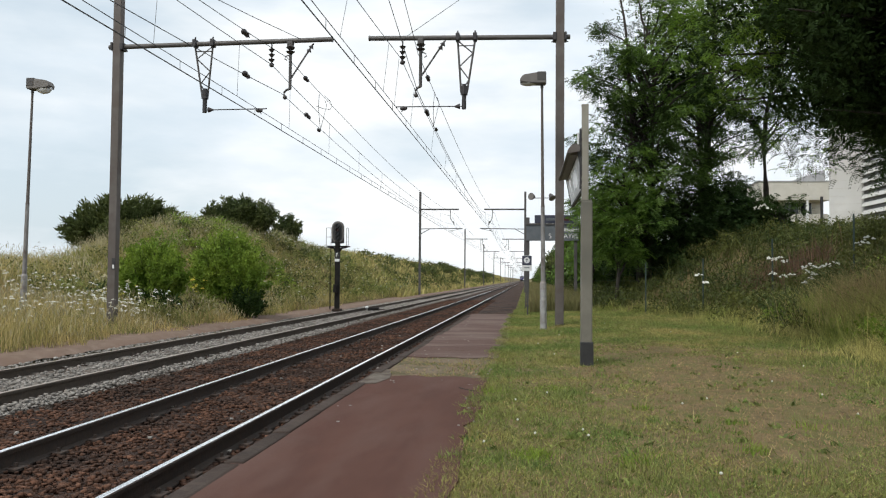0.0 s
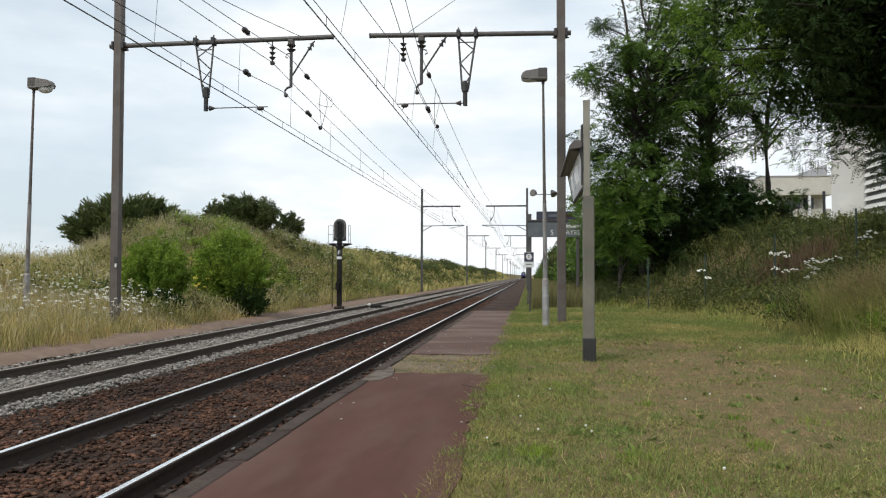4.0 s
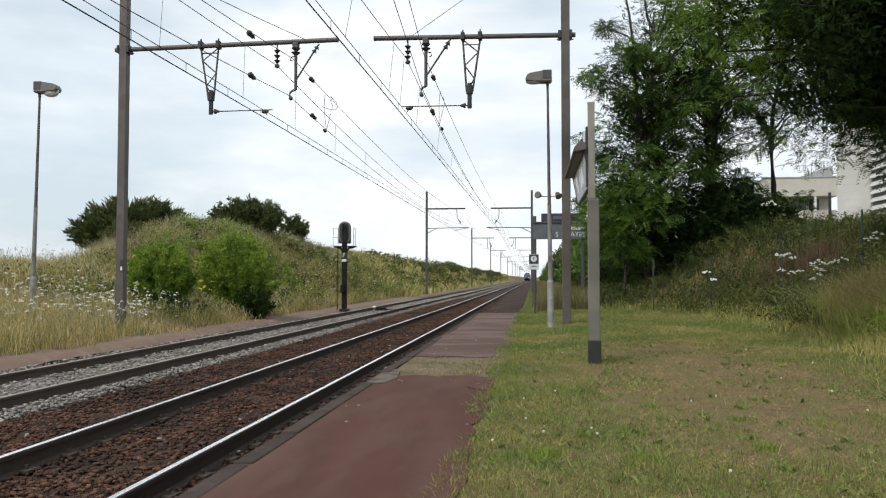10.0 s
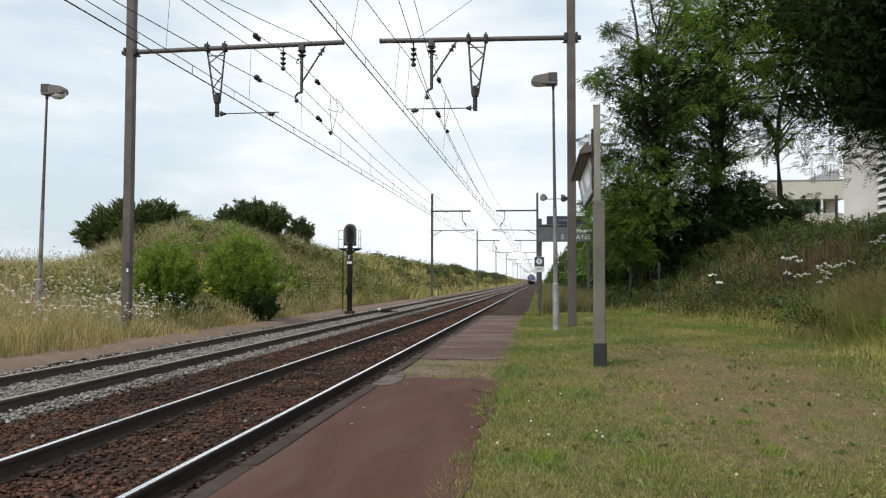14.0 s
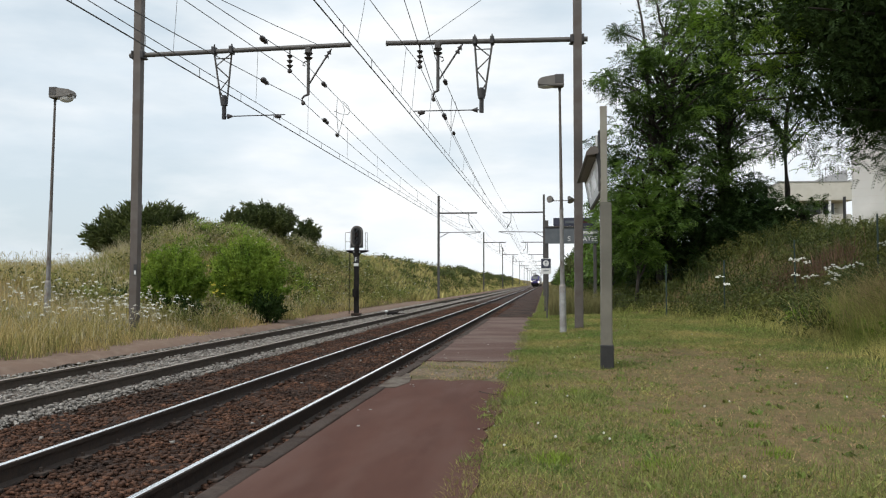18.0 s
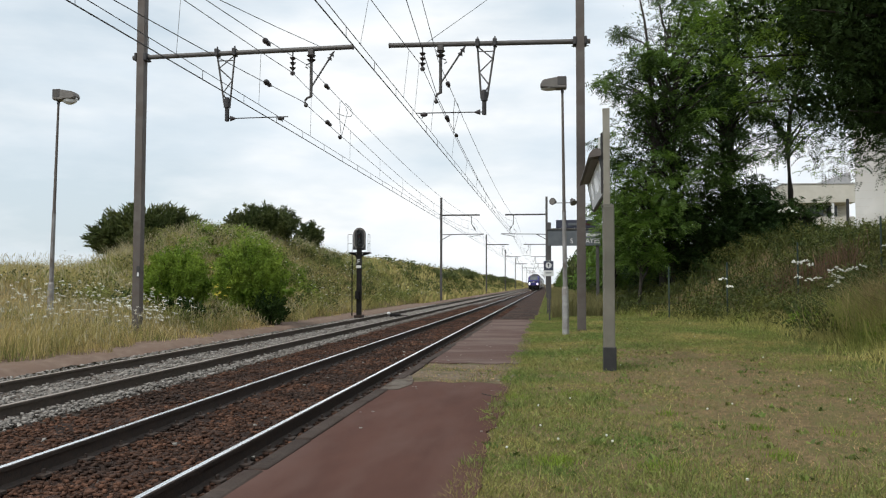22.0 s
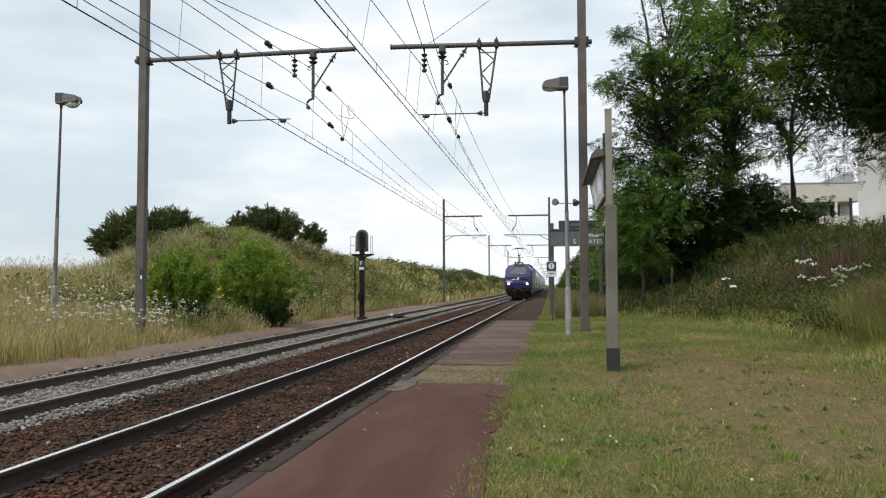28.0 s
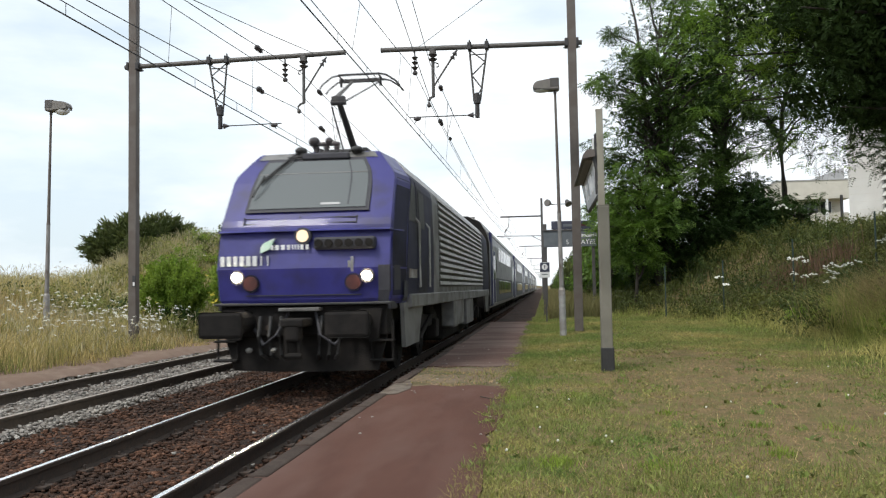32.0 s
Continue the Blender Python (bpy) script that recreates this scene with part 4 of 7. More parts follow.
def rail_signal():
    s = thing("railway_signal", "black oval railway signal on a dark post by the side track", "signal", at=(-8.51, 35.5, 0.0))
    part("post", box(B(), (0, 0, 1.48), (0.21, 0.18, 3.2), 0.012), M_UNDER, s)
    part("base", box(B(), (0, 0, -0.02), (0.4, 0.4, 0.12), 0.02), M_COPING, s)

    def oval(hw, lo, hi):
        turns = [i * math.tau / 32 for i in range(32)]
        return [(hw * math.cos(a), (hi - hw if math.sin(a) > 0 else lo + hw) + hw * math.sin(a)) for a in turns]
    back = [(0.29, 3.0), (0.29, 3.72)] + [(0.29 * math.cos(a), 3.71 + 0.29 * math.sin(a)) for a in [i * math.pi / 12 for i in range(1, 12)]] + [(-0.29, 3.72), (-0.29, 3.0)]
    part("back_plate", prism(B(), back, 1, -0.005, 0.02), M_BLACK, s, "black round-topped back plate")
    part("target_rim", prism(B(), oval(0.262, 3.03, 3.98), 1, -0.02, -0.004), M_LAMPHEAD, s, "pale rim of the signal head")
    part("target", prism(B(), oval(0.215, 3.075, 3.935), 1, -0.035, -0.006), M_BLACK, s, "black oval signal head")
    part("lamp_case", box(B(), (0, 0.16, 3.44), (0.36, 0.28, 0.88), 0.03), M_BLACK, s)
    for z in (3.22, 3.41, 3.60, 3.79):
        h = tube(B(), (0, -0.16, z), (0, -0.03, z), 0.080, 0.080, n=16, caps=False)
        part("lamp_hood", h, M_BLACK, s)
        part("lens", tube(B(), (0, -0.045, z), (0, -0.037, z), 0.072, n=16), M_RED if z == 3.60 else M_GLASS, s)
    for x in (-0.30, 0.30):
        part("knee_brace", sweep(B(), [(x * 0.25, -0.02, 2.62), (x * 0.6, 0.02, 2.78), (x * 1.5, 0.05, 2.84)], 0.05, 0.04, 8), M_UNDER, s)
    pf = box(B(), (0, 0.15, 2.86), (0.95, 0.55, 0.05), 0.01)
    part("maintenance_step", pf, M_UNDER, s, "dark steel step below the head")
    for xa, xb in ((-0.62, -0.40), (0.32, 0.41)):
        ra = sweep(B(), [(xa, 0.35, 2.86), (xa, 0.35, 3.70), (xa + 0.02, 0.35, 3.72), (xb - 0.02, 0.35, 3.72), (xb, 0.35, 3.70), (xb, 0.35, 2.86)], 0.014, 0.014, 6)
        tube(ra, (xa, 0.35, 3.3), (xb, 0.35, 3.3), 0.012, n=6)
        part("guard_rail", ra, M_GALV, s)
    la = B()
    for x in (-0.42, -0.38):
        tube(la, (x, 0.3, -0.05), (x, 0.3, 2.9), 0.013, n=6)
    for i in range(9):
        tube(la, (-0.42, 0.3, 0.25 + 0.3 * i), (-0.38, 0.3, 0.25 + 0.3 * i), 0.009, n=6)
    part("ladder", la, M_UNDER, s)
    pl = part("letter_plate", box(B(), (0, -0.10, 2.46), (0.23, 0.012, 0.27), 0.004), M_BLACK, s, "black plate with a white letter")
    letters("F", 0.27, (-0.075, -0.108, 2.37), M_WHITE, pl)
    part("white_plate", box(B(), (0, -0.10, 2.23), (0.22, 0.012, 0.12), 0.004), M_WHITE, s)
    part("relay_box", box(B(), (-0.06, -0.14, 0.95), (0.16, 0.16, 0.36), 0.02), M_UNDER, s)


rail_signal()


# small fittings on the side track
def point_lock(x, y, label):
    s = thing("track_fitting", label, "fitting", at=(x, y, -0.14))
    part("case", box(B(), (0, 0, 0.07), (0.5, 0.35, 0.14), 0.03), M_UNDER, s)
    part("rod", tube(B(), (0.2, 0.0, 0.06), (1.3, 0.05, 0.06), 0.025, n=8), M_RUST, s)
    part("cap", ball(B(), (-0.35, 0.1, 0.16), (0.09, 0.09, 0.07), 8), M_WHITE, s, "white cap")


point_lock(-7.35, 38.2, "dark steel case and rod lying between the rails")
m_stub = thing("marker_post", "short dark marker post in the grass", "post", at=(-13.2, 24.5, 1.1))
part("stub", box(B(), (0, 0, 0.35), (0.10, 0.10, 1.0), 0.01), M_BLACK, m_stub)


# ---- vegetation ----
def blades(name, p, h, w, lean, material, label, segs=1, kind="stuff"):
    """One narrow leaf per place, h tall, leaning by a share of its height."""
    n = len(p)
    a = rng.uniform(0, math.tau, n)
    side = np.stack([np.cos(a), np.sin(a), np.zeros(n)], -1) * (w / 2)[:, None]
    b = rng.uniform(0, math.tau, n)
    off = np.stack([np.cos(b), np.sin(b), np.zeros(n)], -1) * (h * lean * rng.random(n))[:, None]
    up = np.zeros((n, 3))
    up[:, 2] = h
    if segs == 1:
        v = np.stack([p - side, p + side, p + off + up], 1).reshape(-1, 3)
        f = np.arange(n)[:, None] * 3 + np.array([0, 1, 2])
    else:
        mid = p + off * 0.3 + up * 0.6
        v = np.stack([p - side, p + side, mid + side * 0.8, mid - side * 0.8, p + off + up], 1).reshape(-1, 3)
        k = np.arange(n)[:, None, None] * 5
        f = (k + np.array([[0, 1, 2], [0, 2, 3], [3, 2, 4]])[None]).reshape(-1, 3)
    return tagged(sheet(name, v, f, material), label, "grass", kind=kind)


def field(n, x0, x1, y0, y1, power=1.6):
    y = y0 + (y1 - y0) * rng.random(n) ** power
    x = rng.uniform(x0, x1, n)
    return x, y


def patchy(x, y, s, seed):
    r = np.random.default_rng(seed)
    v = np.zeros(len(x))
    for k in range(6):
        a, ph = r.uniform(0, 6.28), r.uniform(0, 6.28)
        v += np.sin((x * math.cos(a) + y * math.sin(a)) * s * (0.6 + 0.5 * k) + ph) / (1 + 0.4 * k)
    return v / 2.5


def lawn():
    def on_lawn(n, power):
        x, y = field(n, -0.6, 7.0, 3.4, 31, power)
        ok = (x > -0.56 + 0.08 * np.sin(y * 2.3) + 0.05 * np.sin(y * 7.1)) & (x < np.interp(y, LAWN_Y, LAWN_X) + 0.6)
        return x[ok], y[ok]
    def bare(x, y):
        return np.exp(-((x - 1.9 - 0.14 * (y - 8)) / 0.9) ** 2 - ((y - 8.2) / 2.6) ** 2) + 0.7 * np.exp(-((x - 2.4) / 1.3) ** 2 - ((y - 13.5) / 1.4) ** 2) + 0.8 * np.exp(-((x - 3.3) / 1.1) ** 2 - ((y - 9.6) / 1.8) ** 2) + 0.9 * np.exp(-((x - 2.35 - 0.03 * (y - 8)) / 0.5) ** 2 - ((y - 9.6) / 3.4) ** 2)
    x, y = on_lawn(200000, 1.35)
    p = np.stack([x, y, height(x, y) - 0.012], -1)
    blades("dry_lawn_grass", p, rng.uniform(0.010, 0.030, len(x)) * (1 + 0.02 * y), rng.uniform(0.003, 0.007, len(x)) * (1 + 0.08 * y), 2.6, M_DRYLAWN, "short dry brown lawn grass")
    x, y = on_lawn(330000, 1.35)
    q = patchy(x, y, 1.2, 5) + 0.7 * patchy(x, y, 3.4, 6) + 0.9 * ease((y - 14) / 5) + 0.45 - 1.5 * bare(x, y)
    keep = rng.random(len(x)) < np.clip(0.52 + 0.85 * q, 0.06, 1)
    x, y, q = x[keep], y[keep], q[keep]
    h = rng.uniform(0.012, 0.038, len(x)) * (1 + 0.5 * np.clip(q, -0.6, 1)) * (1 + 0.018 * y)
    p = np.stack([x, y, height(x, y) - 0.01], -1)
    blades("lawn_grass", p, h, rng.uniform(0.004, 0.008, len(x)) * (1 + 0.06 * y), 2.2, M_GRASS, "short patchy green lawn grass")
    # tufts and broad weed leaves
    x, y = on_lawn(36000, 1.4)
    q = patchy(x, y, 2.0, 8) + 0.5 * patchy(x, y, 5.0, 9) - 0.8 * bare(x, y)
    keep = rng.random(len(x)) < np.clip(0.06 + 0.7 * q, 0.015, 0.9)
    x, y, q = x[keep], y[keep], np.clip(q[keep], 0, 1.2)
    reps = 14
    big = np.repeat(rng.uniform(0.4, 1.4, len(x)) * (0.6 + 0.5 * q), reps)
    x, y = np.repeat(x, reps) + rng.normal(size=len(x) * reps) * 0.035 * big, np.repeat(y, reps) + rng.normal(size=len(y) * reps) * 0.035 * big
    p = np.stack([x, y, height(x, y) - 0.005], -1)
    blades("lawn_tufts", p, rng.uniform(0.024, 0.070, len(x)) * big * np.clip(1.7 - 0.07 * y, 0.9, 1.5), rng.uniform(0.006, 0.014, len(x)) * (1 + 0.03 * y), 1.9, M_TUFT, "fresh green grass tufts in the lawn")
    x, y = on_lawn(110000, 1.3)
    keep = patchy(x, y, 2.6, 12) + 0.6 * patchy(x, y, 6.0, 13) - bare(x, y) > -0.15
    x, y = x[keep], y[keep]
    p = np.stack([x, y, height(x, y) - 0.002], -1)
    blades("lawn_clover", p, rng.uniform(0.008, 0.022, len(x)) * (1 + 0.02 * y), rng.uniform(0.010, 0.020, len(x)) * (1 + 0.04 * y), 2.6, M_GRASS, "low clover leaves matted in the lawn")
    x, y = on_lawn(500, 1.4)
    reps = 9
    x, y = np.repeat(x, reps) + rng.normal(size=len(x) * reps) * 0.03, np.repeat(y, reps) + rng.normal(size=len(y) * reps) * 0.03
    p = np.stack([x, y, height(x, y)], -1)
    blades("lawn_weeds", p, rng.uniform(0.02, 0.05, len(x)), rng.uniform(0.015, 0.035, len(x)), 2.4, M_TUFT, "broad-leaved weeds in the lawn", 2)
    x, y = on_lawn(900, 1.6)
    p = np.stack([x, y, height(x, y)], -1)
    blades("lawn_stalks", p, rng.uniform(0.05, 0.13, len(x)), rng.uniform(0.003, 0.005, len(x)), 1.3, M_STRAW, "thin dry stalks in the lawn")
    # grit and sparse grass in the platform's gap
    x, y = rng.uniform(-1.80, -0.45, 5200), rng.uniform(9.5, 12.5, 5200)
    q = patchy(x, y, 3.2, 31)
    keep = (np.abs(y - 11.0) < 1.15 + 0.22 * patchy(x, y, 4.0, 32)) & (rng.random(5200) < np.clip(0.45 + 0.55 * q + 0.35 * (x + 1.0), 0.08, 1))
    x, y = x[keep], y[keep]
    p = np.stack([x, y, np.full(len(x), PLAT - 0.015)], -1)
    blades("gap_weeds", p[::2], rng.uniform(0.012, 0.05, len(p[::2])), rng.uniform(0.006, 0.014, len(p[::2])), 1.8, M_GRASS, "green weeds in the broken platform gap")
    blades("gap_grass", p, rng.uniform(0.01, 0.035, len(p)), rng.uniform(0.006, 0.012, len(p)), 2.0, M_DRYLAWN, "short dry grass in the broken platform gap")
    # longer thin blades, dead straw and named tufts in the near lawn
    x, y = field(62000, -0.5, 5.2, 3.6, 13, 1.25)
    q = patchy(x, y, 2.4, 51) + 0.6 * patchy(x, y, 6.5, 52) - 0.9 * bare(x, y)
    keep = (x > -0.50 + 0.08 * np.sin(y * 2.3)) & (rng.random(len(x)) < np.clip(0.35 + 0.5 * q, 0.06, 1))
    x, y, q = x[keep], y[keep], q[keep]
    p = np.stack([x, y, height(x, y) - 0.005], -1)
    blades("long_lawn_blades", p, rng.uniform(0.03, 0.075, len(x)) * (1 + 0.35 * np.clip(q, -0.5, 1)), rng.uniform(0.0025, 0.005, len(x)) * (1 + 0.03 * y), 1.3, M_TUFT, "longer green blades standing in the lawn", 2)
    x, y = field(14000, -0.5, 5.4, 3.6, 15, 1.25)
    p = np.stack([x, y, height(x, y) + 0.004], -1)
    blades("dead_grass_litter", p, rng.uniform(0.004, 0.03, len(x)), rng.uniform(0.003, 0.006, len(x)) * (1 + 0.03 * y), 3.0, M_DRYLAWN, "bleached dead grass lying in the lawn")
    for cx, cy, wide, n in ((0.06, 5.52, 0.075, 230), (1.09, 7.7, 0.05, 70), (1.73, 7.04, 0.06, 80), (1.60, 5.9, 0.07, 90), (0.72, 5.46, 0.11, 130), (0.30, 8.9, 0.12, 110), (-0.36, 8.6, 0.10, 120), (2.3, 6.9, 0.08, 70)):
        x, y = cx + rng.normal(size=n) * wide, cy + rng.normal(size=n) * wide
        p = np.stack([x, y, height(x, y) - 0.005], -1)
        blades("lawn_tuft", p, rng.uniform(0.03, 0.08, n), rng.uniform(0.004, 0.008, n), 1.5, M_BUSH, "bright green tuft of longer grass", 2)
    # overgrown platform edge
    x, y = field(15000, -0.85, -0.15, 3.6, 27, 1.3)
    keep = x > -0.50 + 0.10 * patchy(x, y, 3.0, 41) + 0.05 * patchy(x, y, 9.0, 42)
    x, y = x[keep], y[keep]
    p = np.stack([x, y, np.full(len(x), PLAT - 0.02)], -1)
    blades("edge_grass", p, rng.uniform(0.018, 0.045, len(x)) * (1 + 0.02 * y), rng.uniform(0.004, 0.009, len(x)) * (1 + 0.04 * y), 1.3, M_GRASS, "dry grass creeping over the asphalt's edge")
    # tiny white clover heads
    x, y = field(20, -0.4, 5.0, 6, 24, 1.2)
    x, y = np.concatenate([x, [-0.10, 0.07, -0.30, 1.18, 0.47]]), np.concatenate([y, [7.85, 6.17, 5.80, 5.05, 6.14]])
    bm = B()
    for a, b in zip(x, y):
        bmesh.ops.create_icosphere(bm, subdivisions=1, radius=0.011, matrix=Matrix.Translation((a, b, float(height(a, b)) + 0.045)))
    tagged(put("clover_heads", bm, M_FLOWER), "tiny white clover heads in the lawn", "flowers", kind="stuff")


lawn()


def bank_grass():
    # tall wild grass by the dirt path and on the near slope: green below, straw stalks with seed heads above
    def wild(n, power):
        x, y = field(n, -26, -9.0, 9, 42, power)
        ok = x < -9.45 + 0.25 * np.sin(y * 1.3) + 0.18 * np.sin(y * 3.7) - 0.25 * (y > 26)
        x, y = x[ok], y[ok]
        q = patchy(x, y, 0.9, 61)
        tall = np.clip((-9.15 - x) / 0.9, 0.25, 1) * (0.85 + 0.35 * q) * np.where(y > 27, 0.75, 1.0)
        return x, y, q, tall, np.stack([x, y, np.where(x > -10.2, -0.02, height(x, y) - 0.05)], -1)
    x, y, q, tall, p = wild(80000, 1.5)
    blades("wild_green_grass", p, rng.uniform(0.25, 0.80, len(x)) * tall, rng.uniform(0.006, 0.014, len(x)) * (1 + 0.02 * y), 1.3, M_WILD, "dense green wild grass on the bank", 2)
    x, y, q, tall, p = wild(52000, 1.5)
    h = rng.uniform(0.45, 1.0, len(x)) * tall
    blades("tall_dry_grass", p, h, rng.uniform(0.004, 0.008, len(x)) * (1 + 0.02 * y), 0.9, M_STRAW, "tall straw-coloured wild grass on the bank", 2)
    # pale seed heads standing over the grass
    x, y, q, tall, p = wild(26000, 1.4)
    p[:, 2] += rng.uniform(0.5, 0.95, len(x)) * tall
    blades("grass_seed_heads", p, rng.uniform(0.08, 0.20, len(x)), rng.uniform(0.008, 0.018, len(x)) * (1 + 0.015 * y), 1.2, M_SEED, "pale feathery seed heads of the wild grass", 2)
    # stalks along the mound's crest against the sky
    x, y = field(9000, -18.0, -13.6, 29, 60, 1.3)
    p = np.stack([x, y, height(x, y) - 0.05], -1)
    blades("crest_stalks", p, rng.uniform(0.45, 1.0, len(x)) * (1 + 0.25 * patchy(x, y, 1.1, 66)), rng.uniform(0.006, 0.012, len(x)) * (1 + 0.012 * y), 0.7, M_SEED, "pale tall stalks on the mound's crest", 2)
    x, y = field(76000, -19, -10.0, 22, 130, 1.7)
    q = patchy(x, y, 0.7, 71)
    p = np.stack([x, y, height(x, y) - 0.05], -1)
    blades("bank_weeds", p, rng.uniform(0.2, 0.65, len(x)) * (1 + 0.5 * q), rng.uniform(0.010, 0.024, len(x)) * (1 + 0.015 * y), 1.5, M_WEED, "green and brown weeds covering the bank", 2)
    x, y = field(26000, -18, -9.4, 60, 420, 1.6)
    p = np.stack([x, y, height(x, y) - 0.05], -1)
    blades("far_bank_weeds", p, rng.uniform(0.3, 0.9, len(x)), rng.uniform(0.08, 0.2, len(x)) * (1 + 0.006 * y), 0.7, M_WEED, "weeds on the distant bank", 2)
    # the slope beyond the lawn
    x, y = field(42000, 1.4, 14, 8, 60, 1.4)
    e = np.interp(y, LAWN_Y, LAWN_X)
    ok = x > e - 0.15
    x, y, e = x[ok], y[ok], e[ok]
    p = np.stack([x, y, height(x, y) - 0.05], -1)
    rise = np.clip((x - e) / 1.0, 0.2, 1)
    blades("slope_weeds", p, rng.uniform(0.25, 0.95, len(x)) * rise, rng.uniform(0.010, 0.026, len(x)) * (1 + 0.015 * y), 1.8, M_SHADEDWEED, "dense green and brown weeds on the slope", 2)
    x, y = field(15000, 4.4, 9, 8, 17.5, 1.1)
    e = np.interp(y, LAWN_Y, LAWN_X)
    ok = x > e + 0.1
    x, y, e = x[ok], y[ok], e[ok]
    p = np.stack([x, y, height(x, y)], -1)
    blades("slope_dry_grass", p, rng.uniform(0.3, 0.85, len(x)) * np.clip((x - e) / 0.8, 0.3, 1), rng.uniform(0.005, 0.010, len(x)), 1.9, M_MEADOW, "pale dry grass stalks on the slope", 2)
    # grass that grows longer towards the slope's foot
    x, y = field(30000, 0.8, 7.5, 9, 29, 1.1)
    e = np.interp(y, LAWN_Y, LAWN_X)
    ok = (x > e - 1.1 * rng.random(len(x)) ** 2) & (x < e + 0.9)
    x, y, e = x[ok], y[ok], e[ok]
    p = np.stack([x, y, height(x, y) - 0.01], -1)
    blades("edge_long_grass", p, rng.uniform(0.05, 0.16, len(x)) + 0.30 * ease((x - e + 0.5) / 1.3), rng.uniform(0.005, 0.011, len(x)) * (1 + 0.02 * y), 1.5, M_MEADOW, "yellow-green grass growing longer at the slope's foot", 2)
    # tall grass at the slope's near end
    x, y = 6.1 + rng.normal(size=2200) * 0.5, 15.6 + rng.normal(size=2200) * 0.9
    ok = x > np.interp(y, LAWN_Y, LAWN_X) + 0.15
    x, y = x[ok], y[ok]
    p = np.stack([x, y, height(x, y)], -1)
    blades("tall_slope_grass", p, rng.uniform(0.5, 1.15, len(x)), rng.uniform(0.006, 0.013, len(x)), 1.5, M_MEADOW, "tall yellow-green grass at the slope's near end", 2)
    x, y = 6.45 + rng.normal(size=1500) * 0.42, 16.2 + rng.normal(size=1500) * 0.7
    p = np.stack([x, y, height(x, y) + 0.35], -1)
    blades("bleached_stalks", p, rng.uniform(0.4, 1.0, len(x)), rng.uniform(0.005, 0.010, len(x)), 1.4, M_STRAW, "pale bleached stalks over the slope's weeds", 2)
    for cx, cy in ((6.95, 24.0), (7.9, 23.4)):
        x, y = cx + rng.normal(size=240) * 0.36, cy + rng.normal(size=240) * 0.5
        p = np.stack([x, y, height(x, y) + 0.30], -1)
        blades("brown_dock_stalks", p, rng.uniform(0.35, 0.85, len(x)), rng.uniform(0.012, 0.024, len(x)), 0.7, M_DOCK, "reddish brown dock stalks among the weeds", 2)
    x, y = field(13000, 0.12, 2.1, 28, 130, 1.6)
    p = np.stack([x, y, height(x, y) - 0.05], -1)
    blades("verge_grass", p, rng.uniform(0.3, 0.95, len(x)), rng.uniform(0.008, 0.018, len(x)) * (1 + 0.012 * y), 0.8, M_VERGE, "tall straw-coloured grass on the verge past the platform", 2)
    x, y = field(5200, -0.40, 0.30, 28.5, 110, 1.6)
    p = np.stack([x, y, height(x, y) - 0.02], -1)
    blades("low_verge_grass", p, rng.uniform(0.05, 0.30, len(x)) * (0.35 + 0.9 * (x + 0.4)), rng.uniform(0.008, 0.018, len(x)) * (1 + 0.012 * y), 1.2, M_TUFT, "short green grass along the path past the platform", 2)


bank_grass()


def umbels(name, places, r, material, label):
    """Flat white flower heads of small discs, on thin stalks."""
    P = np.array(places)
    z = height(P[:, 0], P[:, 1])
    tops = np.stack([P[:, 0], P[:, 1], z + P[:, 2]], -1)
    n = 8
    c = np.repeat(tops, n, 0)
    a, d = rng.uniform(0, math.tau, len(c)), r * np.sqrt(rng.random(len(c)))
    c = c + np.stack([d * np.cos(a), d * np.sin(a), rng.normal(size=len(c)) * r * 0.12 + 0.55 * r * (1 - (d / r) ** 2)], -1)
    k = np.arange(6) * math.tau / 6
    ring = np.stack([np.cos(k), np.sin(k), np.zeros(6)], -1)
    rim = c[:, None, :] + ring[None] * (r * 0.36) * rng.uniform(0.7, 1.2, len(c))[:, None, None]
    v = np.concatenate([rim, (c + np.array([0, 0, r * 0.30]))[:, None, :]], 1).reshape(-1, 3)
    tri = np.array([[i, (i + 1) % 6, 6] for i in range(6)])
    f = (np.arange(len(c))[:, None, None] * 7 + tri[None]).reshape(-1, 3)
    foot = np.stack([P[:, 0], P[:, 1], z - 0.05], -1)
    w = 0.005 + 0.0 * z
    blades(name + "_stalks", foot, P[:, 2] + 0.05, w + 0.004, 0.0, M_STEM, "thin green stalks of the flowers")
    return tagged(sheet(name, v, f, material), label, "flowers", kind="stuff")


fx, fy = field(230, -14.2, -10.2, 15.5, 23.5, 1.0)
umbels("wild_carrot_flowers", [(a, b, rng.uniform(0.45, 0.95)) for a, b in zip(fx, fy)], 0.046, M_FLOWER, "white wild carrot flowers in the tall grass")
fx, fy = -10.75 + rng.normal(size=70) * 0.45, 20.6 + rng.normal(size=70) * 0.9
umbels("daisy_flowers", [(a, b, rng.uniform(0.30, 0.95)) for a, b in zip(fx, fy)], 0.048, M_FLOWER, "white daisy heads before the bush")
umbels("tall_carrot_flowers", [(-12.9, 23.0, 1.05), (-12.5, 22.6, 1.0), (-12.3, 22.8, 1.1), (-12.0, 22.4, 0.95), (-11.7, 22.5, 1.0)], 0.12, M_SEED, "broad cream carrot flower heads")
fx, fy = field(420, -14.5, -10.0, 29, 75, 1.0)
umbels("bank_flowers", [(a, b, rng.uniform(0.35, 0.8)) for a, b in zip(fx, fy)], 0.045, M_FLOWER, "white flowers on the bank's slope")
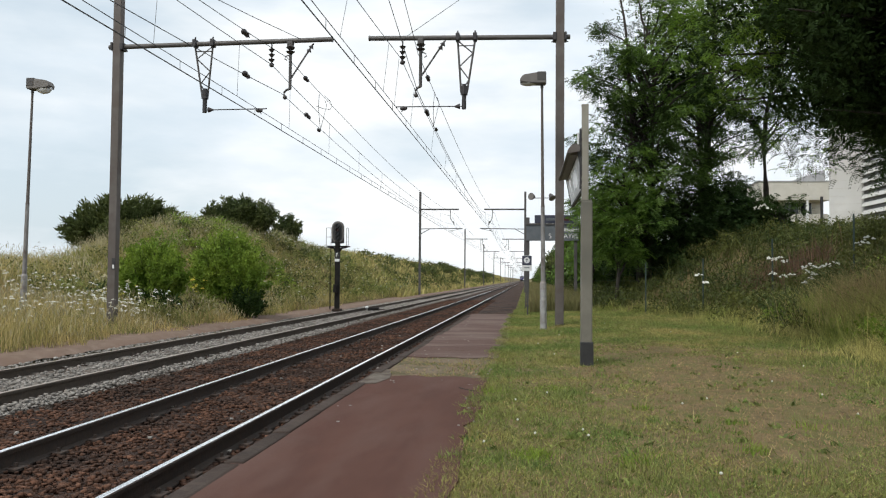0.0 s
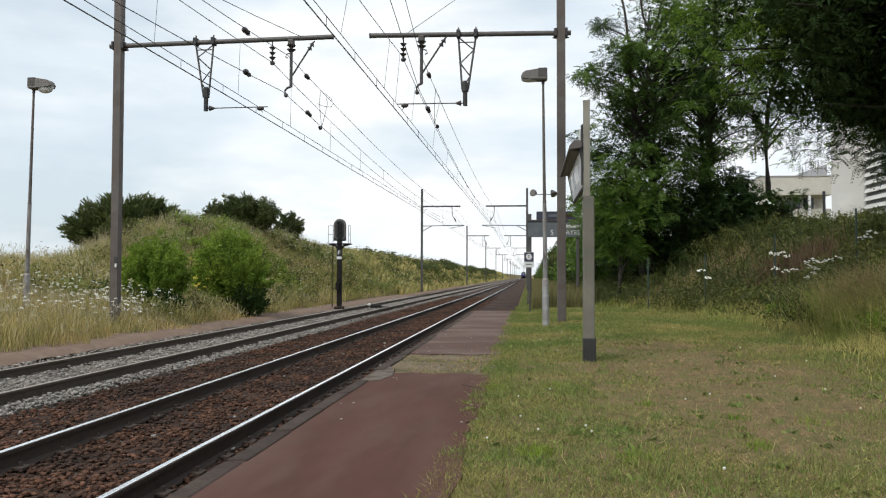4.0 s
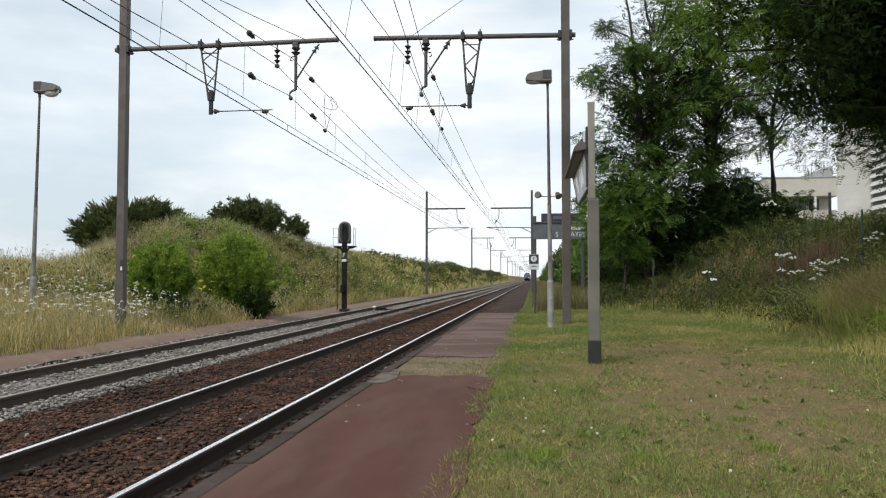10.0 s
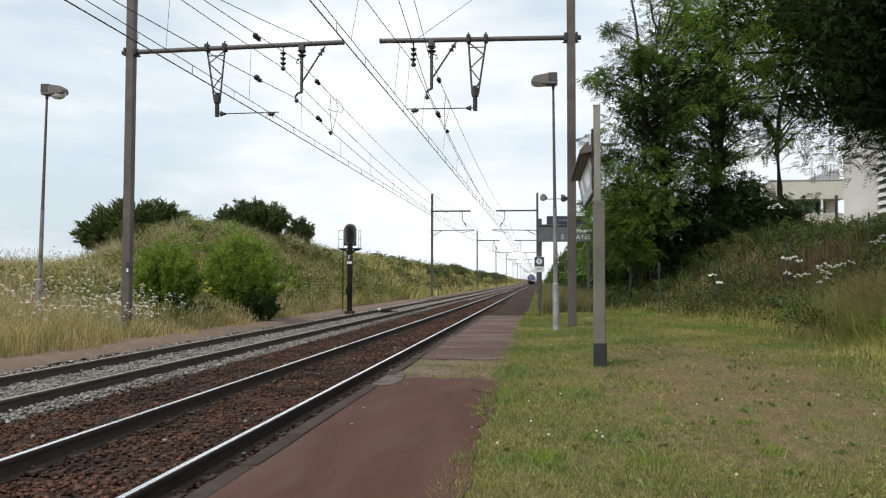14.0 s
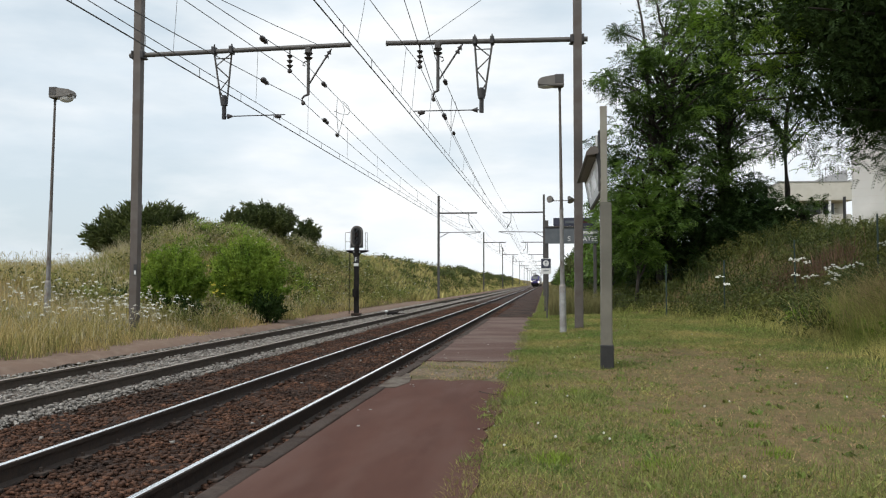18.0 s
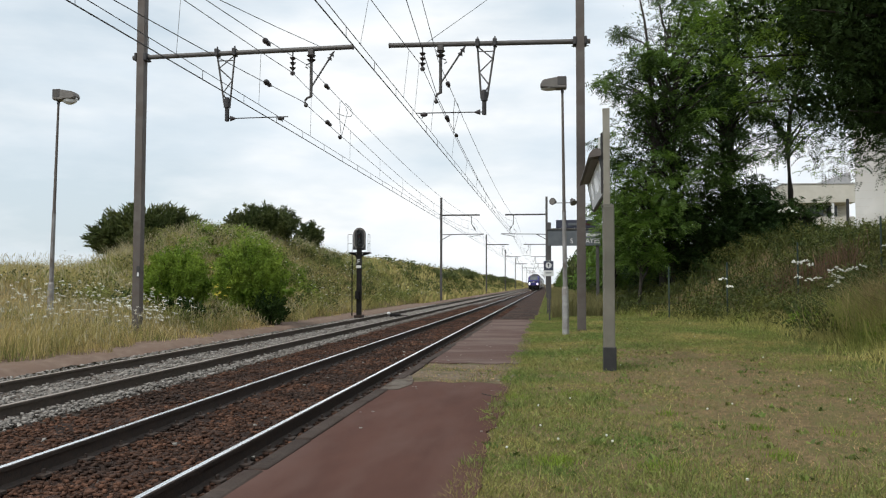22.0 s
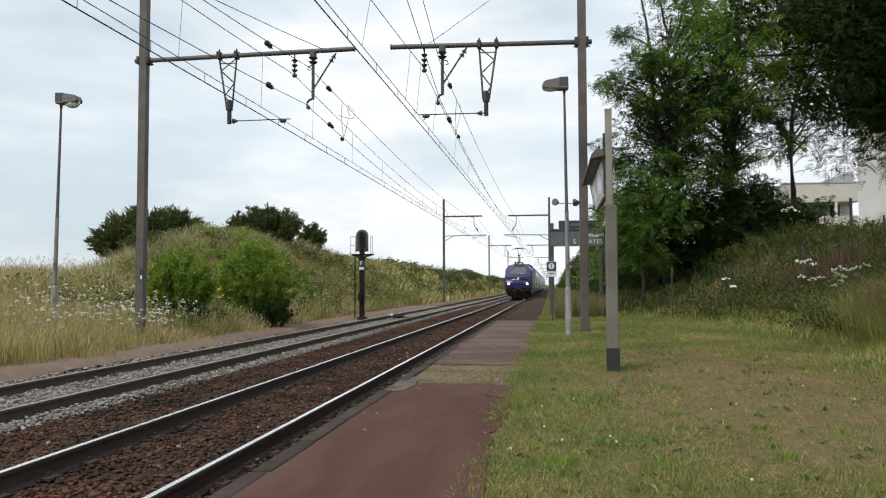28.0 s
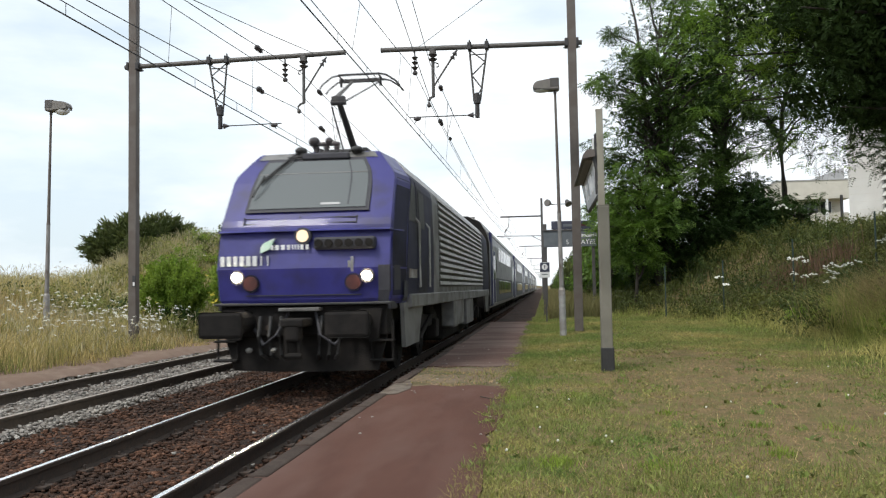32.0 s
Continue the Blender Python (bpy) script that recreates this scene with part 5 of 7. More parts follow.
HOGWEED = [(5.19, 1.90), (5.28, 1.87), (5.40, 1.92), (5.50, 1.84), (5.26, 1.58), (5.46, 1.53), (5.65, 1.55), (5.91, 1.73), (6.02, 1.76), (5.97, 1.62), (6.13, 1.71), (6.27, 1.73), (6.40, 1.77), (6.53, 1.81), (6.03, 1.47), (5.92, 1.38), (6.09, 1.57)]
umbels("hogweed_flowers", [(a, 17.8, z - float(height(a, 17.8))) for a, z in HOGWEED], 0.085, M_FLOWER, "large white hogweed heads on the slope")
umbels("far_hogweed_flowers", [(a, b, z - float(height(a, b))) for a, b, z in ((5.0, 24.0, 1.56), (5.2, 24.0, 1.35), (8.34, 30.0, 4.07), (8.54, 30.0, 4.15), (8.73, 30.0, 4.04))], 0.12, M_FLOWER, "single white hogweed heads among the weeds")
umbels("near_hogweed_flowers", [(5.58, 14.0, 2.06 - float(height(5.58, 14.0))), (5.69, 14.0, 2.14 - float(height(5.69, 14.0)))], 0.10, M_FLOWER, "white hogweed heads near the lawn")
fx, fy = field(46, -13.0, -10.6, 22, 30, 1.0)
umbels("yellow_flowers", [(a, b, rng.uniform(0.5, 0.95)) for a, b in zip(fx, fy)], 0.045, M_YELLOW, "yellow ragwort flowers on the bank")
fx, fy = -11.2 + rng.normal(size=16) * 0.25, 26.0 + rng.normal(size=16) * 0.4
umbels("ragwort_flowers", [(a, b, rng.uniform(0.9, 1.25)) for a, b in zip(fx, fy)], 0.06, M_YELLOW, "yellow ragwort clump between the bushes")
umbels("dock_stalks", [(-17.6 + 0.5 * rng.normal(), 27.0 + 0.8 * rng.normal(), rng.uniform(0.6, 1.0)) for _ in range(16)], 0.045, M_DOCK, "tall brown seed stalks against the sky")


def leaf_cloud(name, centres, radii, per, size, material, parent, flat=0.6, long=2.2, label=""):
    """Small pointed leaves scattered through clumps."""
    centres, radii = np.asarray(centres), np.asarray(radii)
    n = len(centres) * per
    c = np.repeat(centres, per, 0)
    r = np.repeat(radii, per)
    d = rng.normal(size=(n, 3))
    d /= np.linalg.norm(d, axis=1)[:, None]
    p = c + d * (r * rng.random(n) ** 0.45)[:, None] * np.array([1, 1, flat])
    u = rng.normal(size=(n, 3)) + np.array([0, 0, -0.35])
    u /= np.linalg.norm(u, axis=1)[:, None]
    w = np.cross(u, rng.normal(size=(n, 3)))
    w /= np.linalg.norm(w, axis=1)[:, None]
    s = size * rng.uniform(0.6, 1.3, n)[:, None]
    v = np.stack([p, p + u * s * 0.5 * long / 2 + w * s * 0.5, p + u * s * long, p + u * s * 0.5 * long / 2 - w * s * 0.5], 1).reshape(-1, 3)
    f = np.arange(n)[:, None] * 4 + np.array([0, 1, 2, 3])
    ob = sheet(name, v, f, material)
    ob.parent = parent
    if label:
        ob["label"] = label
    return ob


def undergrowth(name, n, x0, x1, y0, y1, rise, r, per, leaf, material, label, edge=None, power=1.2):
    x, y = field(n, x0, x1, y0, y1, power)
    if edge is not None:
        ok = x > np.interp(y, LAWN_Y, LAWN_X) + edge
        x, y = x[ok], y[ok]
    c = np.stack([x, y, height(x, y) + rng.uniform(0.05, rise, len(x))], -1)
    ob = leaf_cloud(name, c, rng.uniform(*r, len(x)), per, leaf, material, None, 0.8, 2.0)
    return tagged(ob, label, "undergrowth", kind="stuff")


undergrowth("near_slope_leaves", 1000, 4.6, 8.5, 10, 20.5, 0.42, (0.12, 0.34), 76, 0.040, M_BUSH, "light green leafy weeds at the lawn's edge", 0.45)
undergrowth("slope_undergrowth", 1700, 1.6, 13, 16, 40, 0.70, (0.15, 0.42), 64, 0.045, M_WEEDLEAF, "broad-leaved weeds and brambles on the slope", 0.15)
undergrowth("bank_leaves", 820, -16, -10.1, 22, 75, 0.55, (0.15, 0.50), 72, 0.050, M_FRESHWEED, "pale green leafy weeds on the bank")
undergrowth("bank_brambles", 270, -14.8, -10.9, 25.5, 38, 0.62, (0.2, 0.55), 90, 0.050, M_BUSH, "green brambles spreading from the bushes up the bank", power=1.0)
undergrowth("bank_undergrowth", 760, -16, -10.2, 22, 85, 0.50, (0.2, 0.6), 72, 0.055, M_WEEDLEAF, "leafy weeds among the bank's grass")
undergrowth("far_undergrowth", 460, -16, -9.9, 70, 330, 0.6, (0.4, 1.2), 60, 0.15, M_WEEDLEAF, "leafy weeds on the distant bank")


def limb(bm, pts, r0, r1, n=7):
    return sweep(bm, pts, r0, r1, n)


def frond_cloud(name, centres, radii, per, length, material, parent, flat=0.6, pairs=5):
    """Feathery leaves: pairs of leaflets along a drooping midrib, many to a clump."""
    centres, radii = np.asarray(centres), np.asarray(radii)
    n = len(centres) * per
    c, r = np.repeat(centres, per, 0), np.repeat(radii, per)
    d = rng.normal(size=(n, 3))
    d /= np.linalg.norm(d, axis=1)[:, None]
    p = c + d * (r * rng.random(n) ** 0.5)[:, None] * np.array([1, 1, flat])
    u = d * np.array([1, 1, 0.4]) + rng.normal(size=(n, 3)) * 0.5 + np.array([0, 0, -0.15])
    u /= np.linalg.norm(u, axis=1)[:, None]
    w = np.cross(u, np.array([0, 0, 1.0]) + rng.normal(size=(n, 3)) * 0.35)
    w /= np.linalg.norm(w, axis=1)[:, None] + 1e-6
    ln = length * rng.uniform(0.6, 1.25, n)
    vs = []
    for k in range(pairs):
        f = (k + 0.6) / pairs
        at = p + u * (ln * f)[:, None] + np.array([0, 0, -1.0]) * (ln * 0.35 * f * f)[:, None]
        for s in (-1, 1):
            q = (ln * (0.42 - 0.16 * f))[:, None]
            tip = at + (w * s + u * 0.35 + np.array([0, 0, -0.25])) * q
            side = u * (ln * 0.075)[:, None]
            vs.append(np.stack([at, (at + tip) / 2 + side, tip, (at + tip) / 2 - side], 1))
    v = np.concatenate(vs).reshape(-1, 3)
    f = np.arange(len(v) // 4)[:, None] * 4 + np.array([0, 1, 2, 3])
    ob = sheet(name, v, f, material)
    ob.parent = parent
    return ob


def tree(base, top, crown, clumps, per, leaf, material, label, seed, clump_r=(0.45, 0.9), trunk_r=0.16, stems=1, flat=0.6, dark=None, paler=0.0, side=None, inner=0.28, upper=0):
    """crown: centre and half sizes of the leafy part, relative to the base. side: clumps on that side of it get the
    sunlit leaf colour.
    """
    r = np.random.default_rng(seed)
    t = thing("tree", label, "tree", "trees by the lawn", base)
    (cx, cy, cz), (sx, sy, sz) = crown
    tops = []
    for k in range(stems):
        end = Vector((cx + (r.normal() * 0.5 if stems > 1 else 0.2) * sx * 0.6, cy + r.normal() * 0.2, top))
        foot = Vector((r.normal() * 0.25 * (stems > 1), r.normal() * 0.2 * (stems > 1), -0.4))
        pts = [foot.lerp(end, i / 7) + Vector((r.normal() * 0.08, r.normal() * 0.08, 0)) * (i > 0) for i in range(8)]
        part("trunk", limb(B(), pts, trunk_r * (1 if stems == 1 else 0.75), trunk_r * 0.12, 9), M_BARK, t, "", True)
        tops.append(pts)
    centres, radii = [], []
    for k in range(clumps):
        d = r.normal(size=3)
        d /= np.linalg.norm(d)
        q = Vector((cx, cy, cz)) + Vector((d[0] * sx, d[1] * sy, d[2] * sz)) * float(r.random() ** 0.38)
        centres.append(q[:])
        radii.append(r.uniform(*clump_r))
        if k % (2 if clumps < 250 else 8) == 0:
            pts = tops[int(r.integers(0, stems))]
            zz = min(max((q.z * 0.88 - 0.2) / max(top, 0.1), 0.15), 0.95)
            i = zz * 7
            a = pts[int(i)].lerp(pts[min(int(i) + 1, 7)], i % 1)
            m = a.lerp(q, 0.5) + Vector((0, 0, 0.12 * (q - a).length))
            part("limb", limb(B(), [a, a.lerp(m, 0.5) + Vector((r.normal() * 0.05, 0, 0.04)), m, m.lerp(q, 0.5), q], 0.055, 0.012, 5), M_BARK, t, "", True)
    # lighter clumps imitate sunlit sprays, the light lies in their leaf colour
    vivid = r.random(clumps) < paler
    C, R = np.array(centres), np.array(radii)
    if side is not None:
        vivid |= (C[:, 0] < side + 0.27 * (C[:, 1] - cy)) & (r.random(clumps) < 0.9)
    frond_cloud("crown", C[~vivid], R[~vivid], per, leaf, material, t, flat)
    if vivid.any():
        sp = frond_cloud("young_sprays", C[vivid], R[vivid], per, leaf, M_LEAF if side is None else M_EDGELEAF, t, flat)
        sp["label"] = "lighter green sprays, sunlight put into the leaf colour"
    if dark:
        mid = np.array([cx, cy, cz])
        core = mid + (np.array(centres) - mid) * 0.80
        core = core if side is None else core[~vivid | (np.arange(clumps) % 3 == 0)]
        leaf_cloud("inner_foliage", core, np.array(radii)[:len(core)] * 0.9, dark, leaf * inner, material, t, 0.8)
    # leaves above the view, added only to cast shade on the crown
    if upper:
        d = r.normal(size=(upper, 3))
        d *= (r.random(upper) ** 0.4 / np.linalg.norm(d, axis=1))[:, None]
        high = np.array([cx + 0.1 * sx, cy - 0.9 * sy, cz + 0.75 * sz]) + d * np.array([sx * 0.9, sy * 1.2, sz * 0.42])
        leaf_cloud("upper_foliage", high, r.uniform(0.5, 0.9, upper), 110, leaf * 0.8, material, t, 0.6)
    return t


tree((4.2, 30.5, 0.5), 10.6, ((0.2, 0, 6.8), (2.9, 2.0, 6.3)), 176, 46, 0.32, M_LEAFDARK, "tall dark green broadleaf tree with feathery foliage", 11, (0.35, 0.85), 0.2, 3, flat=0.42, dark=16, paler=0.27, inner=0.22)
tree((6.5, 31.8, 1.2), 11.4, ((0.4, 0, 7.9), (2.7, 1.8, 5.0)), 138, 44, 0.32, M_LEAFDARK, "tall dark tree with layered crown on the slope", 12, (0.35, 0.8), 0.2, 3, flat=0.42, dark=14, paler=0.32, inner=0.22)
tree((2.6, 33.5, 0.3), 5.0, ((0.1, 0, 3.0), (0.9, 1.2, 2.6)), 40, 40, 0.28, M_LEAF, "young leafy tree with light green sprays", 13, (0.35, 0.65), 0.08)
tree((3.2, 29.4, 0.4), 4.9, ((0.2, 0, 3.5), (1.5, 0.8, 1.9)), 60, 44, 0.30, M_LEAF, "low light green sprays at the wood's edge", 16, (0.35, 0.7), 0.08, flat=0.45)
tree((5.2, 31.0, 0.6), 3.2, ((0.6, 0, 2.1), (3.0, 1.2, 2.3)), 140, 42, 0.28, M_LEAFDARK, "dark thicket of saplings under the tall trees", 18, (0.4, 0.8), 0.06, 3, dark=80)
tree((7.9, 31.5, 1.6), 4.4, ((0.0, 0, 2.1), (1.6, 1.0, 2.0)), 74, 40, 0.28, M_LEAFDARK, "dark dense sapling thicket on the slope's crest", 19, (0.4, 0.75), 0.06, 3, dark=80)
tree((9.15, 30.6, 2.2), 2.0, ((0.15, 0, 1.15), (1.0, 0.5, 1.55)), 44, 40, 0.24, M_LEAFDARK, "green sapling on the slope's crest before the cream house", 20, (0.25, 0.5), 0.04, dark=20)
tree((9.35, 33.0, 2.4), 10.6, ((0.3, 0, 7.6), (1.8, 1.4, 3.4)), 46, 34, 0.30, M_LEAFDARK, "slender tree with bare dark trunk and thin crown", 14, (0.3, 0.6), 0.15, flat=0.45, paler=0.15)
tree((7.6, 13.6, 1.2), 10.0, ((-1.1, -0.5, 5.35), (4.3, 2.7, 3.75)), 780, 36, 0.150, M_CANOPY, "overhanging tree with drooping feathery branches, bright green at its edge", 15, (0.32, 0.70), 0.2, dark=215, paler=0.02, side=-3.6, inner=0.36, upper=170)
tree((9.4, 21.0, 1.6), 7.0, ((-0.3, 0, 5.2), (1.7, 1.4, 2.8)), 80, 36, 0.25, M_LEAFDARK, "dark leafy tree leaning over the slope", 17, (0.35, 0.7), 0.16, paler=0.2)


def bush(name, base, half, clumps, per, leaf, material, label, seed, clump_r=(0.2, 0.42), flat=0.85, long=2.2):
    r = np.random.default_rng(seed)
    t = thing(name, label, "bush", "bushes on the bank", base)
    centres, radii = [], []
    for k in range(clumps):
        d = r.normal(size=3)
        d /= np.linalg.norm(d)
        s = float(r.random() ** 0.35) * float(r.uniform(0.8, 1.15))
        q = Vector((d[0] * half[0] * s, d[1] * half[1] * s, half[2] + d[2] * half[2] * s))
        centres.append(q[:])
        radii.append(r.uniform(*clump_r))
        if k % 3 == 0:
            part("stem", limb(B(), [Vector((q.x * 0.15, q.y * 0.15, -0.2)), Vector((q.x * 0.5, q.y * 0.5, q.z * 0.55)), q], 0.03, 0.008, 5), M_BARK, t)
    leaf_cloud("foliage", centres, radii, per, leaf, material, t, flat, long)
    return t


def ground_at(x, y, dz=0.0):
    return (x, y, float(height(x, y)) + dz)


def shoot_bush(base, half, shoots, leaves, size, material, label, seed, lean=(0.0, 0.0), stiff=0.0, long=2.2, start=0.35):
    """A bush of arching shoots that rise from one foot, with leaves along each shoot. stiff: how far the leaves follow the shoot."""
    r = np.random.default_rng(seed)
    t = thing("bush", label, "bush", "bushes on the bank", base)
    d = r.normal(size=(shoots, 3))
    d[:, 2] = np.abs(d[:, 2]) * 1.1 - 0.25
    d /= np.linalg.norm(d, axis=1)[:, None]
    H = np.array(half)
    tip = d * H * r.uniform(0.72, 1.12, shoots)[:, None] + np.array([0, 0, H[2]])
    tip[:, :2] += np.array(lean) * (tip[:, 2:3] / (2 * H[2]))
    tip[:, 2] = np.maximum(tip[:, 2], 0.15)
    root = np.stack([tip[:, 0] * 0.25, tip[:, 1] * 0.25, np.full(shoots, -0.1)], -1)
    bend = np.stack([root[:, 0] * 0.4 + tip[:, 0] * 0.6, root[:, 1] * 0.4 + tip[:, 1] * 0.6, tip[:, 2] * 0.72 + 0.12 * H[2]], -1)
    k = shoots * leaves
    i = np.repeat(np.arange(shoots), leaves)
    u = (start + (1 - start) * r.random(k))[:, None]
    p = (1 - u) ** 2 * root[i] + 2 * u * (1 - u) * bend[i] + u ** 2 * tip[i]
    way = 2 * (1 - u) * (bend[i] - root[i]) + 2 * u * (tip[i] - bend[i])
    way /= np.linalg.norm(way, axis=1)[:, None]
    spread = 0.11 * float(H.min())
    p = p + r.normal(size=(k, 3)) * spread * (1.25 - u)
    v = way * (0.35 + stiff) + r.normal(size=(k, 3)) * (0.75 - 0.5 * stiff) + np.array([0, 0, 0.1])
    v /= np.linalg.norm(v, axis=1)[:, None]
    w = np.cross(v, r.normal(size=(k, 3)))
    w /= np.linalg.norm(w, axis=1)[:, None]
    z = (size * r.uniform(0.6, 1.35, k))[:, None]
    quad = np.stack([p, p + v * z * 0.5 * long + w * z * 0.42, p + v * z * long, p + v * z * 0.5 * long - w * z * 0.42], 1).reshape(-1, 3)
    ob = sheet("foliage", quad, np.arange(k)[:, None] * 4 + np.array([0, 1, 2, 3]), material)
    ob.parent = t
    for j in range(0, shoots, 9):
        part("stem", limb(B(), [Vector(root[j]), Vector(root[j] * 0.3 + bend[j] * 0.7), Vector(bend[j] * 0.4 + tip[j] * 0.6), Vector(tip[j])], 0.022, 0.005, 5), M_BARK, t)
    return t


shoot_bush(ground_at(-11.50, 23.7, -0.05), (1.05, 0.85, 1.22), 240, 105, 0.050, M_BUSH, "bright green flat-topped bush at the foot of the bank", 21, (-0.1, 0.1))
# dark leaves added in place of the shade under the flat top
shoot_bush(ground_at(-11.05, 23.0, -0.1), (0.75, 0.55, 0.50), 90, 90, 0.045, M_LEAFDARK, "low dark leaf mass standing for shade below the flat-topped bush", 27)
shoot_bush(ground_at(-10.15, 27.3, -0.1), (1.35, 1.0, 1.52), 330, 105, 0.050, M_BUSH, "dense green bush beside the dirt path", 22, (-0.55, 0.2))
# dark leaves added where this bush's own shade lies
shoot_bush(ground_at(-9.75, 27.0, -0.1), (0.7, 0.6, 0.75), 110, 90, 0.045, M_LEAFDARK, "dark leaf mass standing for shade at the green bush's foot", 28)
shoot_bush(ground_at(-18.1, 34.0, -0.2), (2.6, 1.8, 1.50), 330, 120, 0.060, M_EVERGREEN, "dark spiky evergreen bush on top of the mound", 23, (0.3, 0.0), 0.5, 4.2, 0.45)
shoot_bush(ground_at(-16.9, 31.5, -0.1), (1.0, 0.8, 0.55), 80, 70, 0.05, M_WEEDLEAF, "low olive shrub before the evergreen", 29)
bush("bush", ground_at(10.7, 31.0, -0.3), (1.6, 0.9, 0.45), 34, 200, 0.055, M_WEEDLEAF, "low weedy shrub on the crest before the houses", 26, (0.2, 0.4))
shoot_bush(ground_at(-15.2, 41.5, -0.1), (2.0, 1.4, 1.16), 250, 110, 0.065, M_EVERGREEN, "dark green rounded bush on the bank's crest", 24, (-0.2, 0.0), 0.0, 2.6)
shoot_bush(ground_at(-14.9, 48.5, -0.1), (0.95, 0.9, 1.02), 110, 100, 0.065, M_EVERGREEN, "small dark green bush on the bank's crest", 25)
for i in range(15):
    y = 92 + i * 15 + rng.uniform(-4, 4)
    bush("bush", ground_at(-13.6 + rng.uniform(-1.0, 0.8), y, -0.2), (rng.uniform(1.2, 2.2), rng.uniform(2, 4), rng.uniform(0.35, 0.8)), 30, 90, 0.14, M_EVERGREEN, "low dark shrub along the distant bank's crest", 100 + i, (0.4, 0.8))
# the hedge that lines the verge past the platform
for i in range(15):
    y = 36.5 + i * 5.5 + max(0, i - 7) * 4
    tall = 2.3 - 0.07 * i + rng.uniform(-0.25, 0.25)
    x = 3.4 - 0.05 * i + rng.uniform(-0.25, 0.25)
    bush("bush", ground_at(x, y, -0.3), (1.25, 2.6, tall), 52, 130, 0.10, (M_LEAF, M_LEAFDARK, M_EVERGREEN)[i % 3], "tall leafy shrub in the hedge past the platform", 200 + i, (0.4, 0.75))


# ---- fence and houses behind the slope ----
fence = thing("wire_fence", "thin green wire fence at the foot of the slope", "fence")
FENCE = [(2.18, 28.5), (3.85, 26.5), (5.23, 24.5), (6.9, 23.4), (8.4, 21.6)]
for x, y in FENCE:
    part("fence_post", box(B(), (x, y, float(height(x, y)) + 0.80), (0.038, 0.038, 1.8), 0.004), M_FENCE, fence)
for (xa, ya), (xb, yb) in zip(FENCE[:-1], FENCE[1:]):
    za, zb = float(height(xa, ya)), float(height(xb, yb))
    for k in range(7):
        part("fence_wire", tube(B(), (xa, ya, za + 0.3 + 0.2 * k), (xb, yb, zb + 0.3 + 0.2 * k), 0.0016, n=4), M_FENCE, fence)


def white_house():
    """A tall white block with a wing that comes forward, its flank clad in wide grey slats."""
    h = thing("house", "tall white rendered house with grey slatted wing", "building", at=(16.25, 45.0, 2.5))
    skew = Matrix.Rotation(radians(-20), 4, "Z")
    part("wall", box(B(), skew @ Vector((1.6, 2.2, 3.75)), (3.2, 4.4, 9.5), 0.02, skew), M_WALLWHITE, h)
    for z in range(20):
        part("wall_joint", box(B(), skew @ Vector((0.78, -0.004, 0.6 + z * 0.42)), (1.52, 0.010, 0.006), 0, skew), M_WALLCREAM, h)
    part("roof_edge", box(B(), skew @ Vector((1.6, 2.2, 8.56)), (3.4, 4.6, 0.14), 0.02, skew), M_SHUTTER, h)
    # this wall's dark tone stands for shade in the slat gaps
    part("wing_wall", box(B(), (3.65, -3.3, 3.75), (4.2, 5.4, 9.5), 0.02), M_SKIRT, h, "wing wall, darkened for the shade between the slats")
    for k in range(20):
        o = part("slat", box(B(), (0, 0, 0), (0.05, 5.3, 0.26), 0.01, Matrix.Rotation(radians(25), 4, "Y")), M_WALLWHITE, h, "wide pale slat")
        o.location = (1.46, -3.3, 0.5 + k * 0.42)
    return h


def cream_house():
    """A low house: its upper band stands proud of the recessed windows below."""
    h = thing("house", "low cream rendered house with recessed dark windows behind trees", "building", at=(19.5, 60.0, 2.6))
    part("upper_wall", box(B(), (-0.2, 3.0, 5.40), (5.0, 6.0, 1.34), 0.02), M_WALLCREAM, h)
    part("coping", box(B(), (-0.2, 3.0, 6.10), (5.1, 6.1, 0.08), 0.01), M_SHUTTER, h)
    part("lower_wall", box(B(), (-0.2, 3.9, 2.30), (4.8, 4.2, 4.9), 0.02), M_WALLCREAM, h)
    for x, w in ((0.10, 1.05), (1.15, 0.85)):
        win = part("window", box(B(), (x, 1.78, 4.20), (w, 0.06, 1.05), 0.01), M_WHITE, h, "white framed window")
        part("pane", box(B(), (x, 1.74, 4.20), (w - 0.10, 0.03, 0.95)), M_GLASS, win)
    part("porch_post", box(B(), (0.68, 0.12, 3.4), (0.16, 0.16, 2.7), 0.01), M_WHITE, h, "white porch post")
    part("flue_pipe", tube(B(), (1.56, -0.25, 2.0), (1.56, -0.25, 4.95), 0.10, n=10), M_BLACK, h, "black flue pipe")
    part("balcony_wall", box(B(), (0.6, 0.35, 2.9), (3.2, 0.16, 1.7), 0.01), M_WALLCREAM, h)
    part("roof", prism(B(), [(-0.5, 6.12), (2.6, 7.20), (2.6, 6.12)], 1, 2.0, 6.0), M_SHUTTER, h, "grey sloping metal roof")
    part("aerial", tube(tube(B(), (0.75, 1.0, 6.1), (0.75, 1.0, 7.3), 0.015, n=6), (0.60, 1.0, 7.1), (0.90, 1.0, 7.1), 0.010, n=6), M_MAST2, h)
    return h


white_house()
cream_house()


# ---- the train: its front stands at y = 0 of its own space, the rest lies behind ----
LOCO_L = 19.3
PROFILE = [(1.22, 1.36), (1.30, 1.40), (1.75, 1.415), (2.38, 1.415), (2.48, 1.41), (3.10, 1.39), (3.22, 1.36), (3.45, 1.18), (3.56, 1.09), (3.60, 1.04)]


